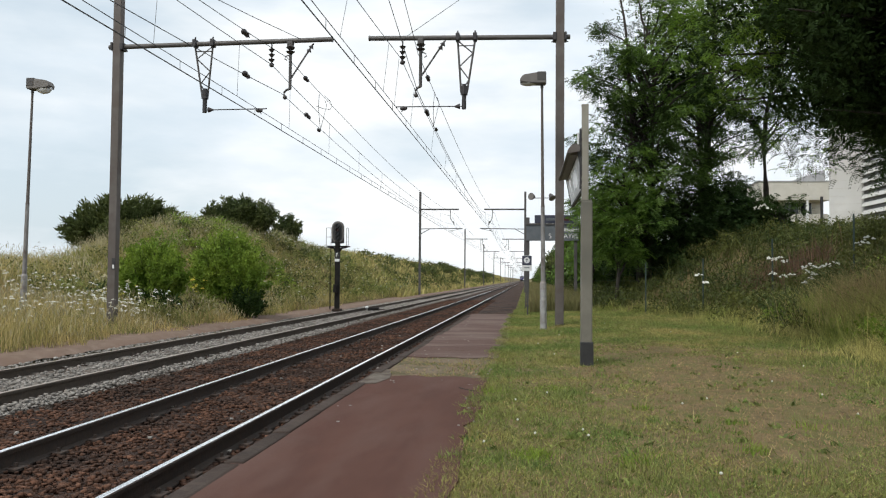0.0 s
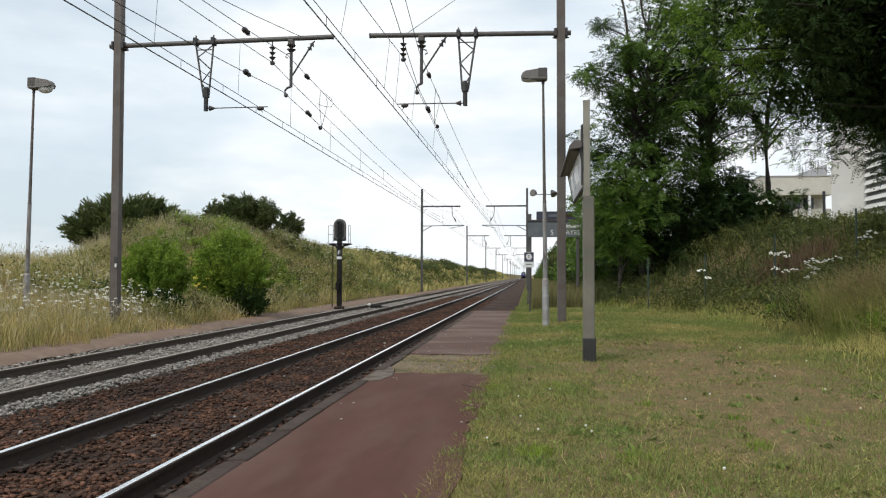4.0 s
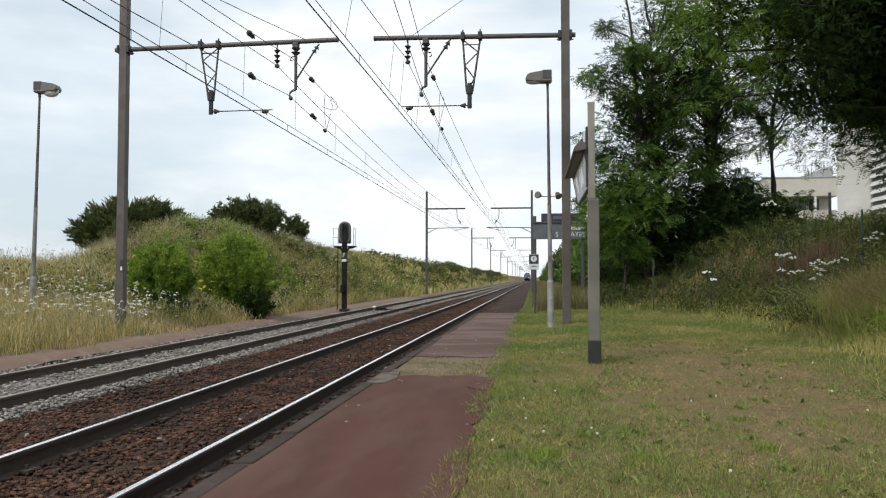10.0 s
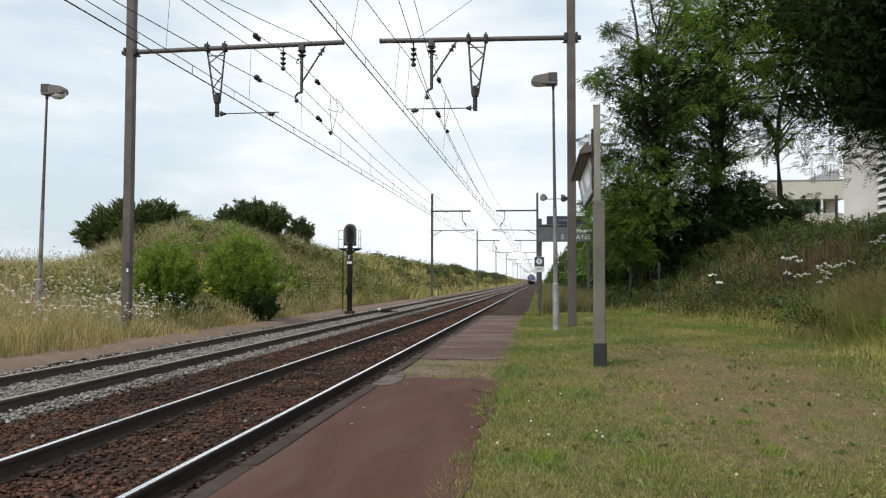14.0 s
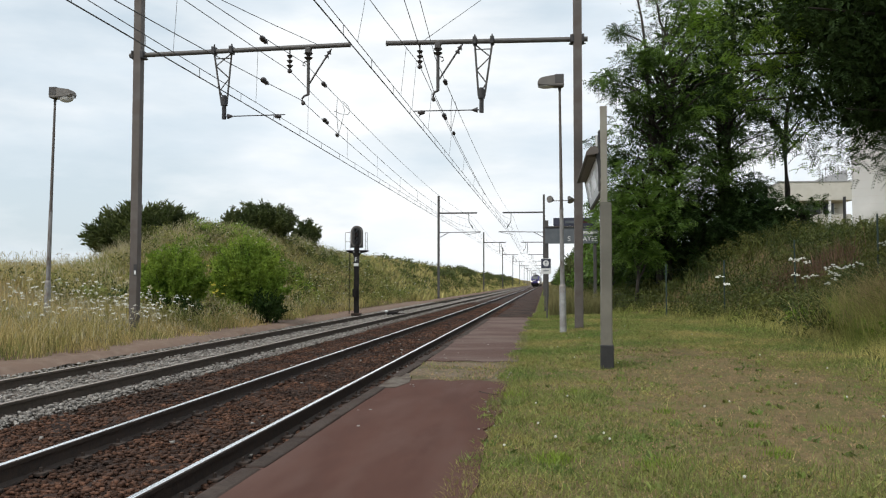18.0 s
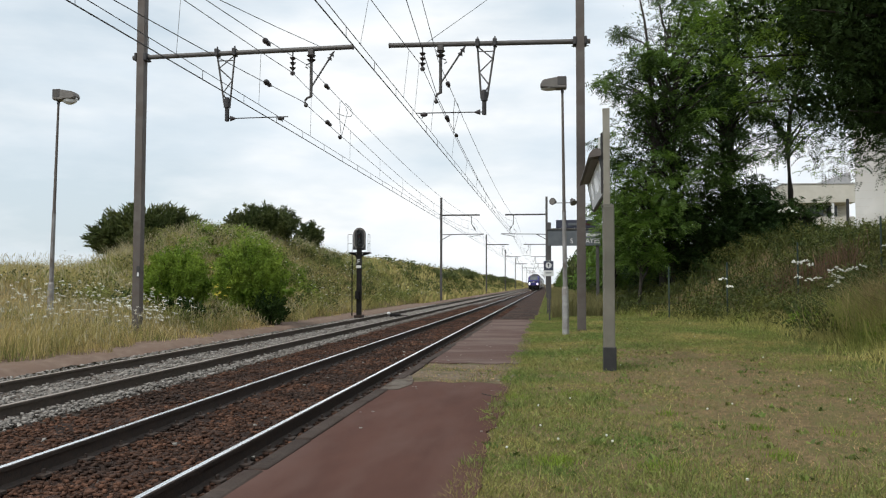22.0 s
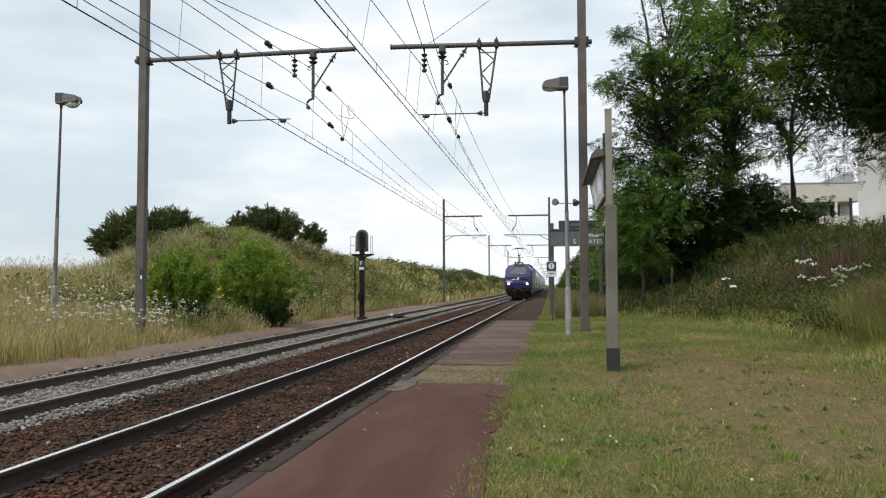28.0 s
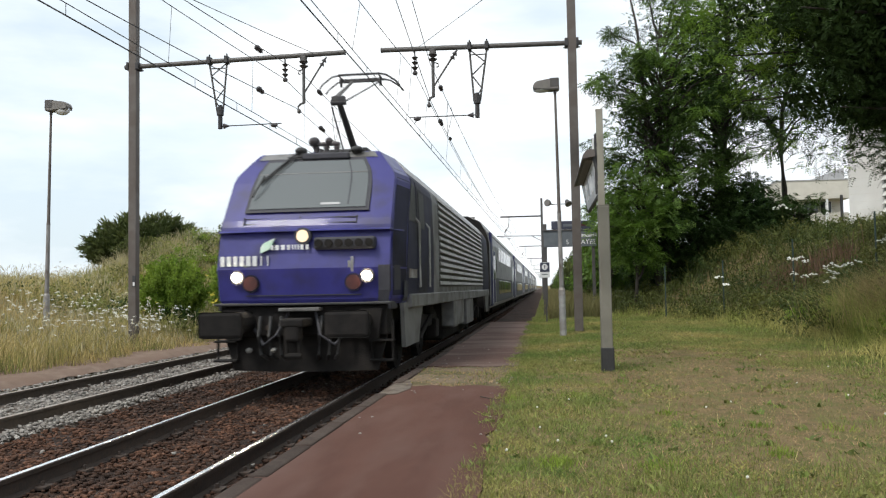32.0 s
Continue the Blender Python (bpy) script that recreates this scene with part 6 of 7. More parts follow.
def nose(z):
    """How far the front lies back at the height z."""
    return float(np.interp(z, [1.2, 1.34, 1.8, 2.29, 2.34, 2.62, 3.45, 3.60], [0.12, 0.05, 0.0, 0.06, 0.15, 0.28, 0.86, 1.0]))


def bulge(u):
    return 0.06 * u * u + 0.70 * max(0.0, (abs(u) - 0.92) / 0.08)


def shell(z_lo, z_hi, length, grow=0.0):
    """The body between two heights as a closed skin."""
    bm = B()
    zs = [z_lo] + [z for z, _ in PROFILE if z_lo < z < z_hi] + [z_hi]
    us = [-1, -0.985, -0.94, -0.925, -0.91, -0.895, -0.72, -0.55, -0.3, 0, 0.3, 0.55, 0.72, 0.895, 0.91, 0.925, 0.94, 0.985, 1]
    rings = []
    for z in zs:
        w = float(np.interp(z, [p[0] for p in PROFILE], [p[1] for p in PROFILE])) + grow
        front = [(u * w, nose(z) + bulge(u) - grow, z) for u in us]
        back = [(u * w, length - nose(z) - bulge(u) + grow, z) for u in us[::-1]]
        rings.append([bm.verts.new(p) for p in front + back])
    n = len(rings[0])
    for a, b in zip(rings[:-1], rings[1:]):
        for i in range(n):
            bm.faces.new((a[i], a[(i + 1) % n], b[(i + 1) % n], b[i]))
    bm.faces.new(rings[0][::-1])
    bm.faces.new(rings[-1])
    return bm


def front_patch(u0, u1, z0, z1, lift, thick=0.02, nu=6, nz=4, tilt=0.0):
    """A plate lying on the front face, between shares u of the half width there."""
    bm = B()
    def at(u, z, back):
        w = float(np.interp(z, [p[0] for p in PROFILE], [p[1] for p in PROFILE]))
        return (u * w, nose(z) + bulge(u) - lift + back, z)
    lo = [[bm.verts.new(at(u0 + (u1 - u0) * i / nu, z0 + (z1 - z0) * k / nz, 0.0)) for i in range(nu + 1)] for k in range(nz + 1)]
    hi = [[bm.verts.new(at(u0 + (u1 - u0) * i / nu, z0 + (z1 - z0) * k / nz, thick)) for i in range(nu + 1)] for k in range(nz + 1)]
    for g, flip in ((lo, False), (hi, True)):
        for k in range(nz):
            for i in range(nu):
                q = (g[k][i], g[k][i + 1], g[k + 1][i + 1], g[k + 1][i])
                bm.faces.new(q[::-1] if flip else q)
    rim = [lo[0][i] for i in range(nu + 1)] + [lo[k][nu] for k in range(1, nz + 1)] + [lo[nz][i] for i in range(nu - 1, -1, -1)] + [lo[k][0] for k in range(nz - 1, 0, -1)]
    rim2 = [hi[0][i] for i in range(nu + 1)] + [hi[k][nu] for k in range(1, nz + 1)] + [hi[nz][i] for i in range(nu - 1, -1, -1)] + [hi[k][0] for k in range(nz - 1, 0, -1)]
    for i in range(len(rim)):
        bm.faces.new((rim[i], rim2[i], rim2[(i + 1) % len(rim)], rim[(i + 1) % len(rim)]))
    bmesh.ops.recalc_face_normals(bm, faces=bm.faces[:])
    return bm


def half(z):
    return float(np.interp(z, [p[0] for p in PROFILE], [p[1] for p in PROFILE]))


def side_patch(s, y0, y1, z0, z1, lift, thick=0.02):
    """A plate lying on the side wall; s is +1 or -1."""
    zs = [z0] + [z for z, _ in PROFILE if z0 < z < z1] + [z1]
    bm = B()
    cols = []
    for z in zs:
        a, b = max(y0, nose(z) + 0.78), min(y1, LOCO_L - nose(z) - 0.78)
        w = half(z) + lift
        cols.append([bm.verts.new(p) for p in ((s * w, a, z), (s * w, b, z), (s * (w - thick), b, z), (s * (w - thick), a, z))])
    for p, q in zip(cols[:-1], cols[1:]):
        for i in range(4):
            bm.faces.new((p[i], p[(i + 1) % 4], q[(i + 1) % 4], q[i]))
    bm.faces.new(cols[0][::-1])
    bm.faces.new(cols[-1])
    bmesh.ops.recalc_face_normals(bm, faces=bm.faces[:])
    return bm


WHEELS = []


def wheelset(parent, y, r):
    """An axle with two wheels that turns about its own middle."""
    ax = part("wheelset", tube(B(), (-0.75, 0, 0), (0.75, 0, 0), 0.08, n=12), M_UNDER, parent)
    ax.location = (0, y, r)
    for sx in (-0.7525, 0.7525):
        w = tube(B(), (sx - 0.065, 0, 0), (sx + 0.065, 0, 0), r, n=28)
        tube(w, (sx - 0.10, 0, 0), (sx + 0.10, 0, 0), r * 0.3, n=16)
        for k in range(6):
            a = k * math.tau / 6
            tube(w, (sx - 0.075, r * 0.6 * math.cos(a), r * 0.6 * math.sin(a)), (sx + 0.075, r * 0.6 * math.cos(a), r * 0.6 * math.sin(a)), r * 0.12, n=8)
        part("wheel", w, M_UNDER, ax, "dirty steel wheel")
    WHEELS.append((ax, y, r))
    return ax


def locomotive():
    t = thing("locomotive", "blue electric locomotive with a raised pantograph and lit headlights", "locomotive", at=(NEAR, 12.0, 0))
    part("body", shell(1.22, 3.60, LOCO_L), M_BLUE, t, "scuffed violet-blue body shell")
    part("roof", prism(B(), [(-0.98, 3.58), (0.98, 3.58), (0.80, 3.69), (-0.80, 3.69)], 1, 1.55, LOCO_L - 1.55), M_ROOF, t, "grey roof")
    # windscreen
    ga = part("screen_gasket", front_patch(-0.675, 0.675, 2.60, 3.49, 0.018, 0.03), M_GASKET, t, "dark windscreen surround")
    part("windscreen", front_patch(-0.635, 0.635, 2.655, 3.44, 0.030, 0.02), M_SCREEN, t, "wide grey tinted windscreen")
    part("sun_blind", front_patch(-0.63, 0.63, 3.225, 3.24, 0.034, 0.01), M_SKIRT, t, "blind edge behind the glass")
    part("desk_paper", front_patch(0.15, 0.36, 2.70, 2.735, 0.034, 0.008), M_SHUTTER, t)
    part("screen_pillar", front_patch(0.44, 0.452, 2.70, 3.42, 0.034, 0.01), M_GASKET, t)
    # belt line where the upper front meets the lower one
    part("belt_lip", front_patch(-0.985, 0.985, 2.295, 2.325, 0.02, 0.06, 28, 1), M_BLUE, t)
    part("grimy_brow", front_patch(-0.84, 0.84, 3.495, 3.595, 0.012, 0.03), M_SKIRT, t, "grey grimy brow over the windscreen")
    for s in (-1, 1):
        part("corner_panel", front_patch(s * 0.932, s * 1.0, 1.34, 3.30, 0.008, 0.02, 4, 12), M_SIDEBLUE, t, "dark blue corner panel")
    hr = B()
    for z in (2.42, 2.50):
        tube(hr, (-0.93, nose(z) - 0.05 + 0.08, z), (0.78, nose(z) - 0.05 + 0.06, z), 0.011, n=6)
    for x in (-0.93, -0.08, 0.78):
        tube(hr, (x, nose(2.42) + 0.02, 2.40), (x, nose(2.50) + 0.02, 2.52), 0.013, n=6)
    part("hand_rail", hr, M_GASKET, t, "thin dark rail under the windscreen")
    # lamps
    ring = tube(B(), (0.02, nose(2.22) - 0.03, 2.22), (0.02, nose(2.22) + 0.06, 2.22), 0.125, n=24)
    up = part("upper_lamp", ring, M_GASKET, t, "round upper lamp in a dark ring")
    part("lamp_glass", tube(B(), (0.02, nose(2.22) - 0.042, 2.22), (0.02, nose(2.22) - 0.02, 2.22), 0.088, n=24), M_HEADDIM, up)
    for x in (-0.97, 0.97):
        y = nose(1.63) + bulge(x / half(1.63))
        hl = part("headlight", tube(B(), (x, y - 0.045, 1.63), (x, y + 0.06, 1.63), 0.105, n=24), M_GASKET, t, "round headlight, lit")
        part("lit_lens", tube(B(), (x, y - 0.06, 1.63), (x, y - 0.035, 1.63), 0.062, n=24), M_HEAD, hl)
        xr = x * 0.79
        y = nose(1.54) + bulge(xr / half(1.54))
        rl = part("tail_light", tube(B(), (xr, y - 0.03, 1.54), (xr, y + 0.05, 1.54), 0.13, n=24), M_SIDEBLUE, t, "unlit dark red tail light")
        part("red_lens", tube(B(), (xr, y - 0.042, 1.54), (xr, y - 0.02, 1.54), 0.105, n=24), M_RED, rl)
    # cable sockets
    soc = part("socket_box", box(B(), (0.64, nose(2.1) + 0.06, 2.105), (0.90, 0.20, 0.18), 0.03), M_GASKET, t, "row of dark cable sockets")
    for k in range(6):
        x = 0.27 + k * 0.148
        part("socket", tube(B(), (x, nose(2.1) - 0.08, 2.105), (x, nose(2.1), 2.105), 0.058, n=12), M_UNDER, soc)
    # emblem leaf with a wordless white strip, and number shown as bars
    leaf = prism(B(), [(-0.62, 1.98), (-0.61, 2.07), (-0.56, 2.13), (-0.40, 2.20), (-0.45, 2.10), (-0.49, 2.03)], 1, nose(2.1) - 0.012, nose(2.1) + 0.05)
    part("emblem_leaf", leaf, mat("emblem_green", (0.45, 0.70, 0.50), (0.75, 0.82, 0.76), 6.0, 0.4, bump=0), t, "pale green leaf emblem")
    for x, w in ((-0.44, 0.05), (-0.365, 0.07), (-0.275, 0.07), (-0.19, 0.06), (-0.13, 0.025), (-0.09, 0.025), (-0.045, 0.025), (0.01, 0.06), (0.09, 0.055)):
        part("emblem_bar", box(B(), (x, nose(2.06) - 0.006, 2.06), (w * 0.8, 0.012, 0.075), 0.004), M_WHITE, t)
    for k in range(8):
        x = -1.20 + k * 0.100
        u = x / half(1.87)
        part("number_bar", box(B(), (x, nose(1.87) + bulge(u) - 0.006, 1.87), (0.066 if k < 6 else 0.02, 0.012, 0.15), 0.01, Matrix.Rotation(radians(4.0), 4, "Z")), M_WHITE, t)
    for x, h in ((0.53, 0.22), (0.50, 0.10), (-0.60, 0.04)):
        part("paint_scuff", front_patch(x - 0.012, x + 0.014, 1.80 - h / 2, 1.80 + h / 2, 0.004, 0.01, 2, 2), M_COACH, t)
    part("lower_seam", front_patch(-0.62, 0.62, 1.355, 1.37, 0.006, 0.02, 6, 1), M_GASKET, t)
    part("corner_hatch", front_patch(0.80, 0.97, 1.24, 1.78, 0.012, 0.03, 6, 3), M_GASKET, t, "dark recessed corner hatch")
    # wipers on the roof edge
    wp = tube(B(), (-0.30, 0.93, 3.62), (-0.80, 0.55, 3.08), 0.018, n=6)
    tube(wp, (-0.22, 0.92, 3.60), (-0.72, 0.56, 3.12), 0.010, n=6)
    tube(wp, (-0.72, 0.52, 3.18), (-0.86, 0.36, 2.85), 0.016, n=6)
    tube(wp, (0.35, 0.92, 3.60), (-0.45, 0.84, 3.50), 0.02, n=6)
    tube(wp, (0.62, 0.94, 3.62), (-0.05, 0.84, 3.48), 0.02, n=6)
    part("wiper", wp, M_BLACK, t, "folded black wiper arms")
    part("wiper_motor", ball(B(), (-0.28, 0.97, 3.63), (0.10, 0.10, 0.06), 8), M_BLACK, t)
    part("wiper_motor", ball(B(), (0.62, 0.97, 3.62), (0.10, 0.10, 0.06), 8), M_BLACK, t)
    part("wiper_blade_cover", box(B(), (0.15, 0.86, 3.52), (0.75, 0.06, 0.10), 0.02), M_GASKET, t)
    # lower front: beam, buffers, coupling, plough
    part("buffer_beam", box(B(), (0, 0.28, 1.0), (2.50, 0.40, 0.46), 0.03), M_UNDER, t, "grimy buffer beam")
    for x in (-0.875, 0.875):
        bf = part("buffer", tube(B(), (x, -0.80, 0.98), (x, 0.25, 0.98), 0.13, 0.17, n=18), M_UNDER, t)
        hd = box(B(), (x, -0.82, 0.975), (0.62, 0.06, 0.36), 0.05)
        part("buffer_plate", hd, M_UNDER, bf, "wide rectangular buffer plate")
    ch = box(B(), (0, -0.22, 0.98), (0.34, 0.50, 0.12), 0.03)
    box(ch, (0, -0.36, 0.84), (0.22, 0.20, 0.24), 0.04)
    tube(ch, (-0.10, -0.40, 0.95), (-0.09, -0.38, 0.52), 0.03, n=8)
    tube(ch, (0.10, -0.40, 0.95), (0.09, -0.38, 0.52), 0.03, n=8)
    tube(ch, (-0.12, -0.38, 0.52), (0.12, -0.38, 0.52), 0.045, n=8)
    part("coupling", ch, M_UNDER, t, "worn steel screw coupling")
    part("step_plate", box(B(), (0, 0.02, 1.16), (0.60, 0.30, 0.05), 0.01), M_SKIRT, t, "grey step plate")
    for x in (-0.62, -0.46, -0.30, 0.30, 0.46, 0.60):
        a = [Vector((x, 0.02, 1.06)), Vector((x * 0.98, -0.10, 0.78)), Vector((x * 0.92, -0.08, 0.52)), Vector((x * 0.80, 0.04, 0.44))]
        part("air_hose", sweep(B(), a, 0.026, 0.024, 8), M_BLACK, t, "dark air hose")
    for x in (-0.40, -0.76):
        part("hose_cock", ball(B(), (x, -0.06, 0.58), (0.05, 0.05, 0.04), 6), M_SILVER, t)
    pl = prism(B(), [(-1.22, 0.78), (1.22, 0.78), (1.08, 0.27), (0.35, 0.25), (-0.35, 0.25), (-1.08, 0.27)], 1, 0.16, 0.26)
    part("plough", pl, M_UNDER, t, "dark rail guard")
    for s in (-1, 1):
        st = box(B(), (s * 1.16, 0.10, 0.42), (0.34, 0.22, 0.03), 0.008)
        box(st, (s * 1.16, 0.12, 0.70), (0.34, 0.20, 0.03), 0.008)
        for dx in (-0.15, 0.15):
            tube(st, (s * 1.16 + dx, 0.12, 0.40), (s * 1.16 + dx, 0.16, 1.0), 0.02, n=6)
        part("corner_step", st, M_UNDER, t)
    for x in (-1.02, 1.02):
        part("beam_bracket", prism(B(), [(x - 0.16, 1.16), (x + 0.16, 1.16), (x + 0.10, 0.72), (x - 0.10, 0.72)], 1, 0.02, 0.10), M_UNDER, t)
    for x, z in ((-0.52, 0.90), (0.52, 0.90), (-0.24, 1.02), (0.24, 1.02)):
        part("beam_bolt", tube(B(), (x, 0.02, z), (x, 0.10, z), 0.035, n=10), M_RUST, t)
    for x in (-0.20, 0.20):
        part("jumper_cable", sweep(B(), [Vector((x, 0.05, 1.12)), Vector((x * 1.6, -0.16, 0.80)), Vector((x * 2.6, -0.12, 0.66)), Vector((x * 3.6, 0.04, 0.88))], 0.020, 0.020, 8), M_GASKET, t, "hanging black jumper cable")
    part("beam_lip", box(B(), (0, 0.03, 1.235), (2.62, 0.10, 0.035), 0.01), M_BLACK, t)
    part("front_skirt", box(B(), (0, 0.36, 1.20), (2.60, 0.5, 0.12), 0.02), M_GASKET, t)
    # sides: cab wall, door with rails, louvres, skirts
    for s in (-1, 1):
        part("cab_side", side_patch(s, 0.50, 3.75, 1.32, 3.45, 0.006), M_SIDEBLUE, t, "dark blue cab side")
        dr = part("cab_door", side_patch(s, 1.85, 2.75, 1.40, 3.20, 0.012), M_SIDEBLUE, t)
        part("door_window", side_patch(s, 2.02, 2.58, 2.45, 3.05, 0.020), M_BLACK, dr)
        for y in (1.75, 2.88):
            g = tube(B(), (s * 1.47, y, 1.45), (s * 1.47, y, 2.50), 0.018, n=8)
            tube(g, (s * 1.47, y, 2.50), (s * 1.39, y, 2.60), 0.018, n=8)
            part("grab_rail", g, M_SILVER, t, "long bright grab rail")
        for k in range(6):
            part("side_number_bar", side_patch(s, 0.95 + k * 0.12, 1.03 + k * 0.12, 1.60, 1.74, 0.026), M_GALV, t)
        part("mirror_hatch", side_patch(s, 0.50, 0.60, 1.25, 1.55, 0.012), M_GASKET, t, "dark corner hatch")
        part("side_wall", side_patch(s, 3.75, LOCO_L - 0.6, 1.30, 3.45, 0.008), M_SKIRT, t, "grey side wall")
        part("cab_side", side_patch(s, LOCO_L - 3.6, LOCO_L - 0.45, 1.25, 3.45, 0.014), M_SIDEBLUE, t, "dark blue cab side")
        part("roof_flank", side_patch(s, 1.3, LOCO_L - 1.2, 3.30, 3.595, 0.016), M_SHUTTER, t, "pale grey roof flank")
        # flat black plate, added for the shade in the louvre gaps
        part("louvre_backing", side_patch(s, 4.52, LOCO_L - 3.97, 1.46, 3.36, 0.012), M_BLACK, t, "black plate standing for shade between the louvres")
        part("cab_window", side_patch(s, 0.95, 1.68, 2.50, 3.12, 0.014), M_BLACK, t, "dark cab side window")
        for k in range(14):
            z = 1.52 + k * 0.128
            w = half(z) + 0.016
            lv = prism(B(), [(s * (w - 0.02), z - 0.030), (s * (w + 0.036), z - 0.018), (s * (w + 0.012 - 0.01 * (z > 2.5)), z + 0.050), (s * (w - 0.02), z + 0.050)], 1, 4.55, LOCO_L - 4.0)
            part("louvre", lv, M_SILVER, t, "long pale grey louvre")
        part("lower_sill", box(B(), (s * 1.40, LOCO_L / 2, 1.24), (0.10, LOCO_L - 2.0, 0.22), 0.02), M_SKIRT, t)
        part("cab_skirt", prism(B(), [(0.62, 1.22), (2.6, 1.22), (2.3, 0.95), (2.0, 0.55), (0.75, 0.55)], 0, s * 1.36 - 0.03, s * 1.36 + 0.03), M_SKIRT, t, "grey step skirt")
        part("cab_skirt", prism(B(), [(LOCO_L - 0.62, 1.22), (LOCO_L - 2.6, 1.22), (LOCO_L - 2.3, 0.95), (LOCO_L - 2.0, 0.55), (LOCO_L - 0.75, 0.55)], 0, s * 1.36 - 0.03, s * 1.36 + 0.03), M_SKIRT, t, "grey step skirt")
        part("equipment_box", box(B(), (s * 1.28, LOCO_L / 2 - 1.6, 0.86), (0.30, 2.2, 0.62), 0.03), M_SKIRT, t)
        part("equipment_box", box(B(), (s * 1.26, LOCO_L / 2 + 1.4, 0.80), (0.30, 2.0, 0.68), 0.03), M_SKIRT, t)
        part("sand_box", box(B(), (s * 1.28, 7.4, 0.80), (0.28, 0.7, 0.55), 0.03), M_SKIRT, t)
    # bogies
    for yb in (4.4, LOCO_L - 4.4):
        fr = B()
        for s in (-1, 1):
            box(fr, (s * 1.02, yb, 0.78), (0.20, 3.7, 0.26), 0.04)
            for dy in (-1.3, 1.3):
                box(fr, (s * 1.10, yb + dy, 0.60), (0.22, 0.46, 0.40), 0.04)
                tube(fr, (s * 1.08, yb + dy * 0.55, 0.9), (s * 1.08, yb + dy * 0.55, 1.2), 0.13, n=12)
            tube(fr, (s * 1.16, yb - 1.0, 0.50), (s * 1.16, yb + 1.0, 0.95), 0.045, n=8)
        part("bogie_frame", fr, M_UNDER, t)
        for dy in (-1.3, 1.3):
            wheelset(t, yb + dy, 0.575)
    part("transformer", box(B(), (0, LOCO_L / 2, 0.72), (2.3, 5.4, 0.95), 0.06), M_UNDER, t)
    part("roof_fairing", prism(B(), [(-0.98, 3.56), (-0.80, 3.84), (0.80, 3.84), (0.98, 3.56)], 1, 5.6, LOCO_L - 5.2), M_ROOF, t, "raised grey roof fairing")
    # roof gear and pantograph
    for x in (-0.33, -0.15, 0.03):
        ins = tube(B(), (x, 2.0, 3.62), (x, 2.0, 3.90), 0.045, n=10)
        for z in (3.72, 3.79, 3.86):
            tube(ins, (x, 2.0, z - 0.012), (x, 2.0, z + 0.012), 0.065, 0.05, n=10)
        part("roof_insulator", ins, M_INSUL, t, "dark ribbed roof insulator")
    gear = box(B(), (-0.15, 2.0, 3.92), (0.46, 0.12, 0.06), 0.015)
    ball(gear, (-0.36, 1.98, 3.96), (0.10, 0.10, 0.085), 8)
    ball(gear, (-0.10, 1.98, 3.96), (0.07, 0.08, 0.07), 8)
    part("switch_gear", gear, M_INSUL, t, "dark roof switch gear")
    pb = B()
    for x in (-0.40, 0.40):
        box(pb, (x, 3.1, 3.90), (0.07, 1.2, 0.07), 0.01)
        for y in (2.6, 3.6):
            tube(pb, (x, y, 3.66), (x, y, 3.88), 0.07, n=10)
    box(pb, (0, 3.35, 3.94), (0.86, 0.12, 0.10), 0.01)
    box(pb, (0, 2.65, 3.90), (0.86, 0.08, 0.07), 0.01)
    p = part("pantograph_base", pb, M_DARKSTEEL, t)
    part("lower_arm", tube(B(), (0.06, 3.35, 3.90), (0.04, 2.12, 4.68), 0.066, 0.050, n=10), M_DARKSTEEL, p, "single black lower arm")
    part("coupling_rod", tube(B(), (-0.10, 3.05, 3.90), (-0.08, 2.10, 4.58), 0.014, n=6), M_DARKSTEEL, p)
    kn = box(B(), (0.04, 2.10, 4.71), (0.24, 0.10, 0.10), 0.02)
    tube(kn, (-0.09, 2.10, 4.65), (0.17, 2.10, 4.65), 0.05, n=12)
    part("knuckle", kn, M_DARKSTEEL, p)
    part("upper_arm", tube(B(), (0.00, 2.10, 4.74), (-0.16, 3.95, 5.49), 0.04, 0.026, n=8), M_ARM, p)
    part("upper_arm", tube(B(), (0.14, 2.10, 4.66), (0.40, 3.95, 5.48), 0.016, 0.014, n=8), M_DARKSTEEL, p)
    part("cross_tube", tube(B(), (-0.42, 3.98, 5.50), (0.42, 3.98, 5.50), 0.022, n=8), M_DARKSTEEL, p)
    hd = B()
    for dy in (-0.22, 0.22):
        c = [(-0.77, 5.34), (-0.70, 5.43), (-0.52, 5.56), (-0.36, 5.592), (0.40, 5.592), (0.55, 5.56), (0.74, 5.43), (0.81, 5.34)]
        sweep(hd, [Vector((x, 4.0 + dy, z)) for x, z in c], 0.018, 0.018, 8)
        box(hd, (0.02, 4.0 + dy, 5.590), (0.82, 0.06, 0.034), 0.006)
    box(hd, (0, 4.0, 5.54), (0.86, 0.07, 0.045), 0.01)
    for x in (-0.38, 0.40):
        tube(hd, (x, 3.78, 5.575), (x, 4.22, 5.575), 0.016, n=6)
        tube(hd, (x, 3.95, 5.57), (x, 3.95, 5.40), 0.028, n=8)
    part("collector_head", hd, M_DARKSTEEL, p, "curved collector head touching the wire")
    return t


loco = locomotive()


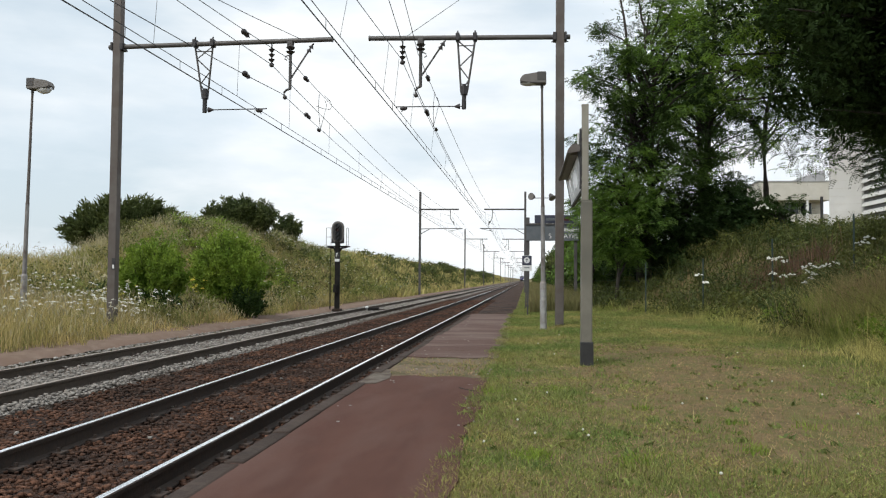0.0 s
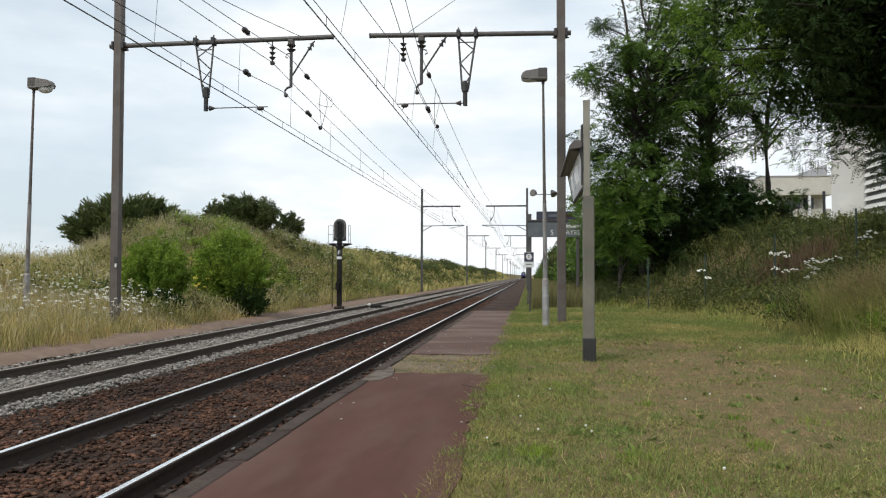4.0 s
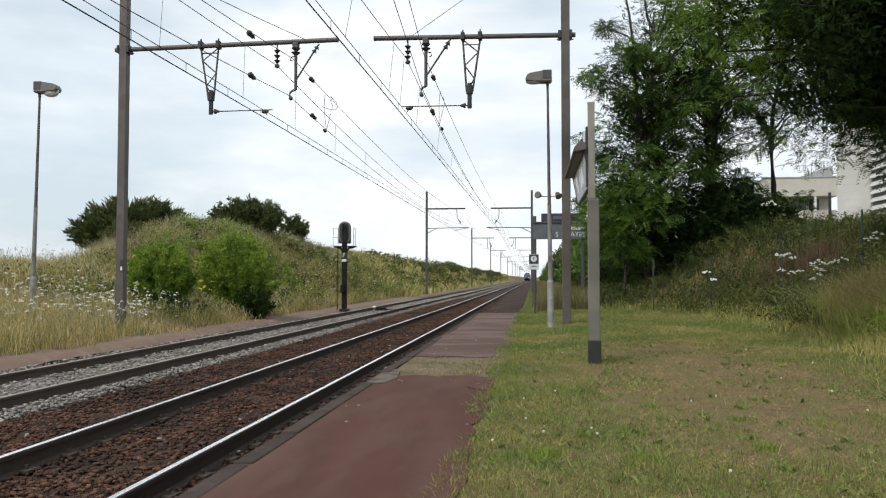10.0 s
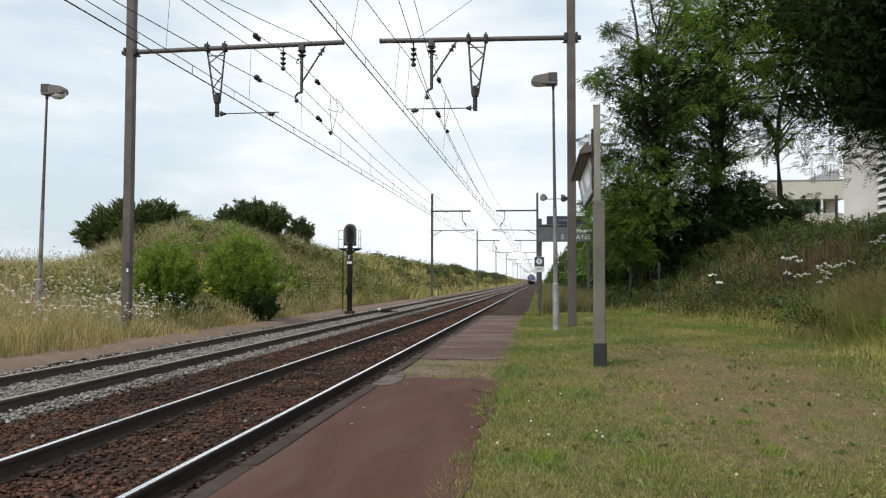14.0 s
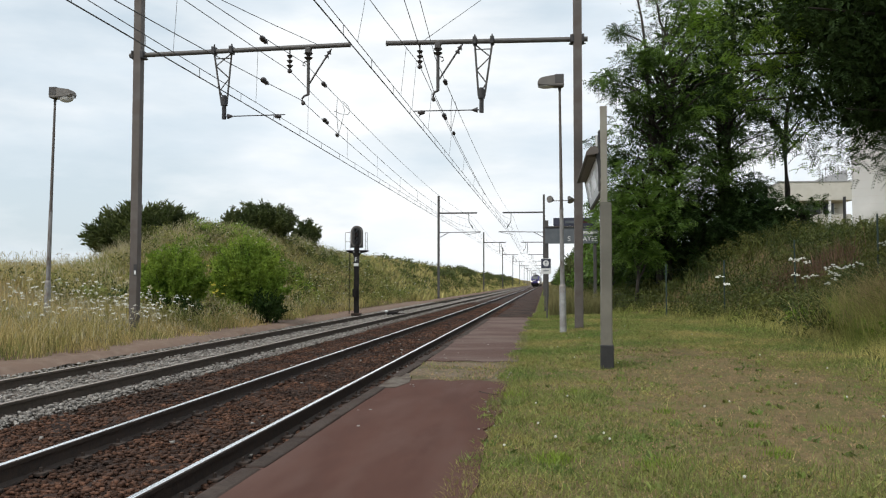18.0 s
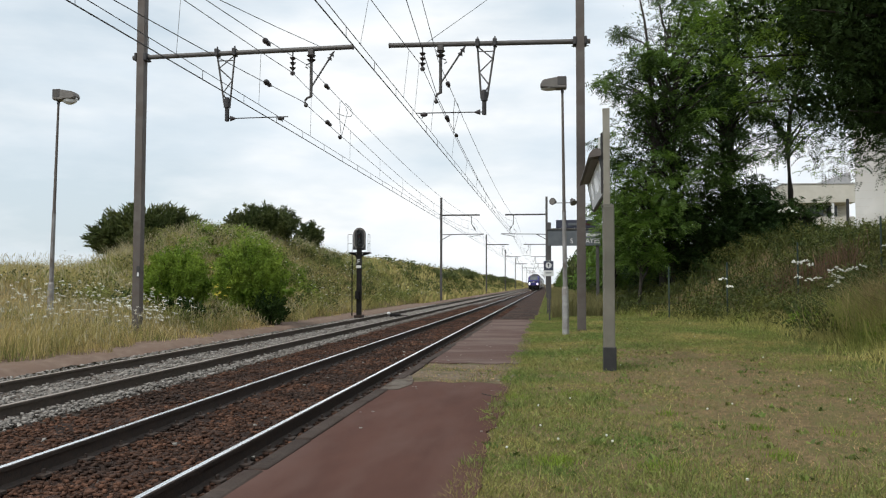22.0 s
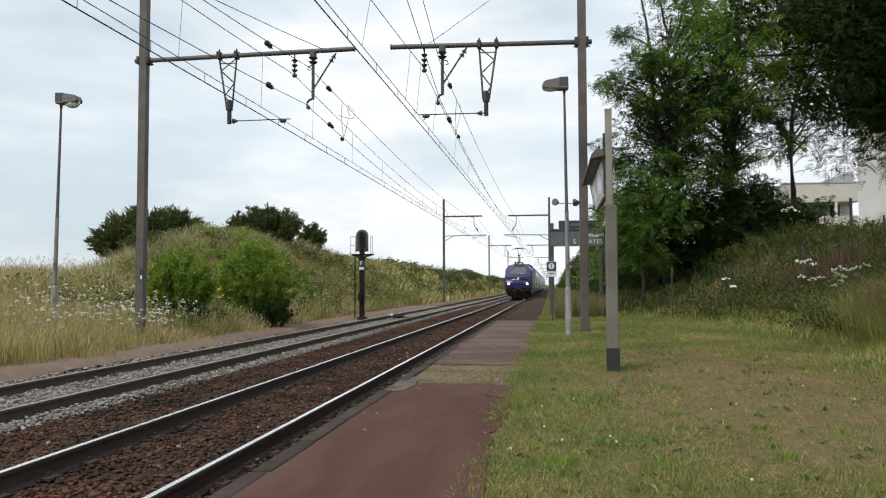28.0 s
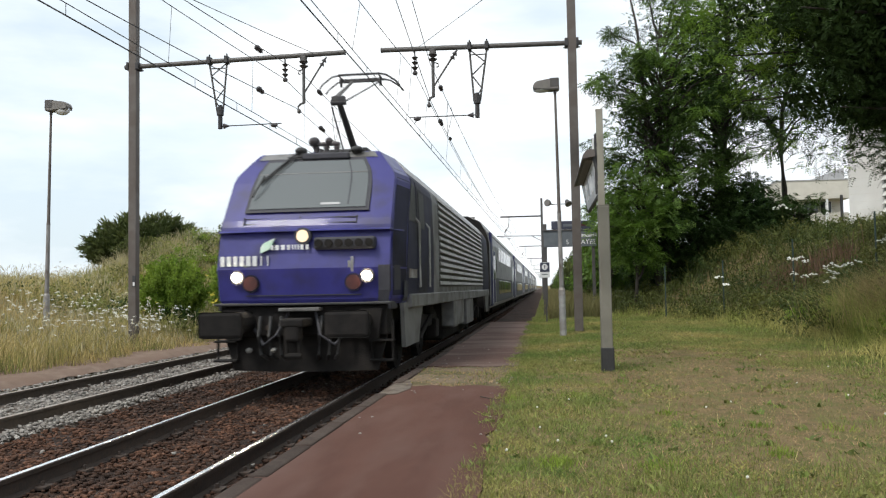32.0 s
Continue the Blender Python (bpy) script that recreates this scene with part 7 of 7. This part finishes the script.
def coach(y, n):
    """A double-deck coach whose front end stands y behind the locomotive's front."""
    t = thing("coach", "double-deck silver coach with blue doors and dark windows", "railway coach", "coaches of the train", (NEAR, 12.0 + y, 0))
    L = 24.0
    w = 1.40
    sec = [(-w + 0.06, 0.62), (-w, 0.80), (-w, 3.15), (-w + 0.10, 3.55), (-w + 0.36, 4.00), (-0.55, 4.22), (0.55, 4.22), (w - 0.36, 4.00), (w - 0.10, 3.55), (w, 3.15), (w, 0.80), (w - 0.06, 0.62)]
    part("body", prism(B(), sec, 1, 0.35, L - 0.35), M_COACH, t, "silver ribbed coach body, shade put into its tone")
    part("roof", prism(B(), [(-1.20, 3.72), (-1.02, 4.02), (-0.54, 4.245), (0.54, 4.245), (1.02, 4.02), (1.20, 3.72)], 1, 0.30, L - 0.30), M_COACHROOF, t, "pale silver coach roof, sky light put into its tone")
    # the shade between the vehicles is put into this wall's black
    part("end_wall", prism(B(), [(p[0] * 0.97, p[1]) for p in sec], 1, 0.28, 0.352), M_UNDER, t, "coach end, black for the shaded gap between vehicles")
    gw = box(B(), (0, 0.10, 2.15), (0.95, 0.5, 2.2), 0.08)
    part("gangway", gw, M_GASKET, t, "black rubber gangway")
    part("gangway", box(B(), (0, L - 0.10, 2.15), (0.95, 0.5, 2.2), 0.08), M_GASKET, t, "black rubber gangway")
    for s in (-1, 1):
        part("lower_band", box(B(), (s * (w - 0.015), L / 2, 1.30), (0.05, L - 0.72, 1.05), 0.01), M_COACHLOW, t, "grey lower side band")
        part("end_panel", box(B(), (s * (w - 0.012), 0.90, 2.15), (0.056, 1.0, 2.9), 0.01), M_COACHBLUE, t, "dark blue end panel")
        part("drip_rail", box(B(), (s * (w - 0.10), L / 2, 3.58), (0.06, L - 0.8, 0.04), 0.008), M_SHUTTER, t)
        for yd in (1.5, L - 2.8):
            d = part("door", box(B(), (s * (w + 0.008), yd + 0.65, 1.86), (0.05, 1.30, 2.1), 0.02), M_COACHBLUE, t, "blue sliding door")
            for k in (0, 1):
                part("door_window", box(B(), (s * (w + 0.026), yd + 0.34 + 0.62 * k, 2.25), (0.03, 0.44, 0.95), 0.01), M_GLASS, d)
            part("door_pillar", box(B(), (s * (w + 0.012), yd - 0.08, 1.86), (0.05, 0.08, 2.2), 0.01), M_WHITE, t)
            part("door_pillar", box(B(), (s * (w + 0.012), yd + 1.38, 1.86), (0.05, 0.08, 2.2), 0.01), M_WHITE, t)
        for k in range(8):
            y0 = 5.6 + k * 1.62
            part("lower_window", box(B(), (s * (w + 0.004), y0 + 0.6, 1.42), (0.04, 1.22, 0.62), 0.01), M_GLASS, t)
            up = box(B(), (s * (w - 0.005), y0 + 0.6, 2.92), (0.05, 1.22, 0.62), 0.01)
            part("upper_window", up, M_GLASS, t)
        part("vent_grille", box(B(), (s * (w + 0.004), 3.6, 2.4), (0.04, 0.5, 0.6), 0.01), M_UNDER, t)
    for yb in (3.4, L - 3.4):
        fr = B()
        for s in (-1, 1):
            box(fr, (s * 1.0, yb, 0.52), (0.16, 3.0, 0.22), 0.03)
            for dy in (-1.2, 1.2):
                box(fr, (s * 1.06, yb + dy, 0.46), (0.18, 0.36, 0.34), 0.03)
        part("bogie_frame", fr, M_UNDER, t)
        for dy in (-1.2, 1.2):
            wb = tube(B(), (-0.82, yb + dy, 0.46), (0.82, yb + dy, 0.46), 0.08, n=8)
            for sx in (-0.7525, 0.7525):
                tube(wb, (sx - 0.06, yb + dy, 0.46), (sx + 0.06, yb + dy, 0.46), 0.46, n=20)
            part("axle", wb, M_UNDER, t)
    part("underframe", box(B(), (0, L / 2, 0.58), (2.1, L - 8.5, 0.5), 0.05), M_UNDER, t)
    return t


first = coach(LOCO_L + 0.5, 0)
TRAIN = [(loco, 0.0), (first, LOCO_L + 0.5)]
for k in range(1, 7):
    back = LOCO_L + 0.5 + 24.3 * k
    TRAIN.append((copy_thing(first, pose(NEAR, 12.0 + back, 0)), back))


def way(t):
    """Where the train's front stands at t seconds: it comes on at an even pace."""
    return 11.2 + 18.45 * (32.0 - t)


def motions():
    stops = [0.0, 0.1, 4.0, 8.0, 12.0, 16.0, 20.0, 24.0, 28.0, 31.0, 31.9, 32.0]
    for ob, back in TRAIN:
        walk(ob, [(t, pose(NEAR, way(t) + back, 0)) for t in stops])
    for ax, y, r in WHEELS:
        rows, angle, before = [], 0.0, way(0.0)
        for k in range(0, 32 * FPS + 1):
            t = k / FPS
            angle += math.degrees((before - way(t)) / r)
            before = way(t)
            rows.append((t, pose(0, y, r, angle % 360.0)))
        walk(ax, rows)


motions()
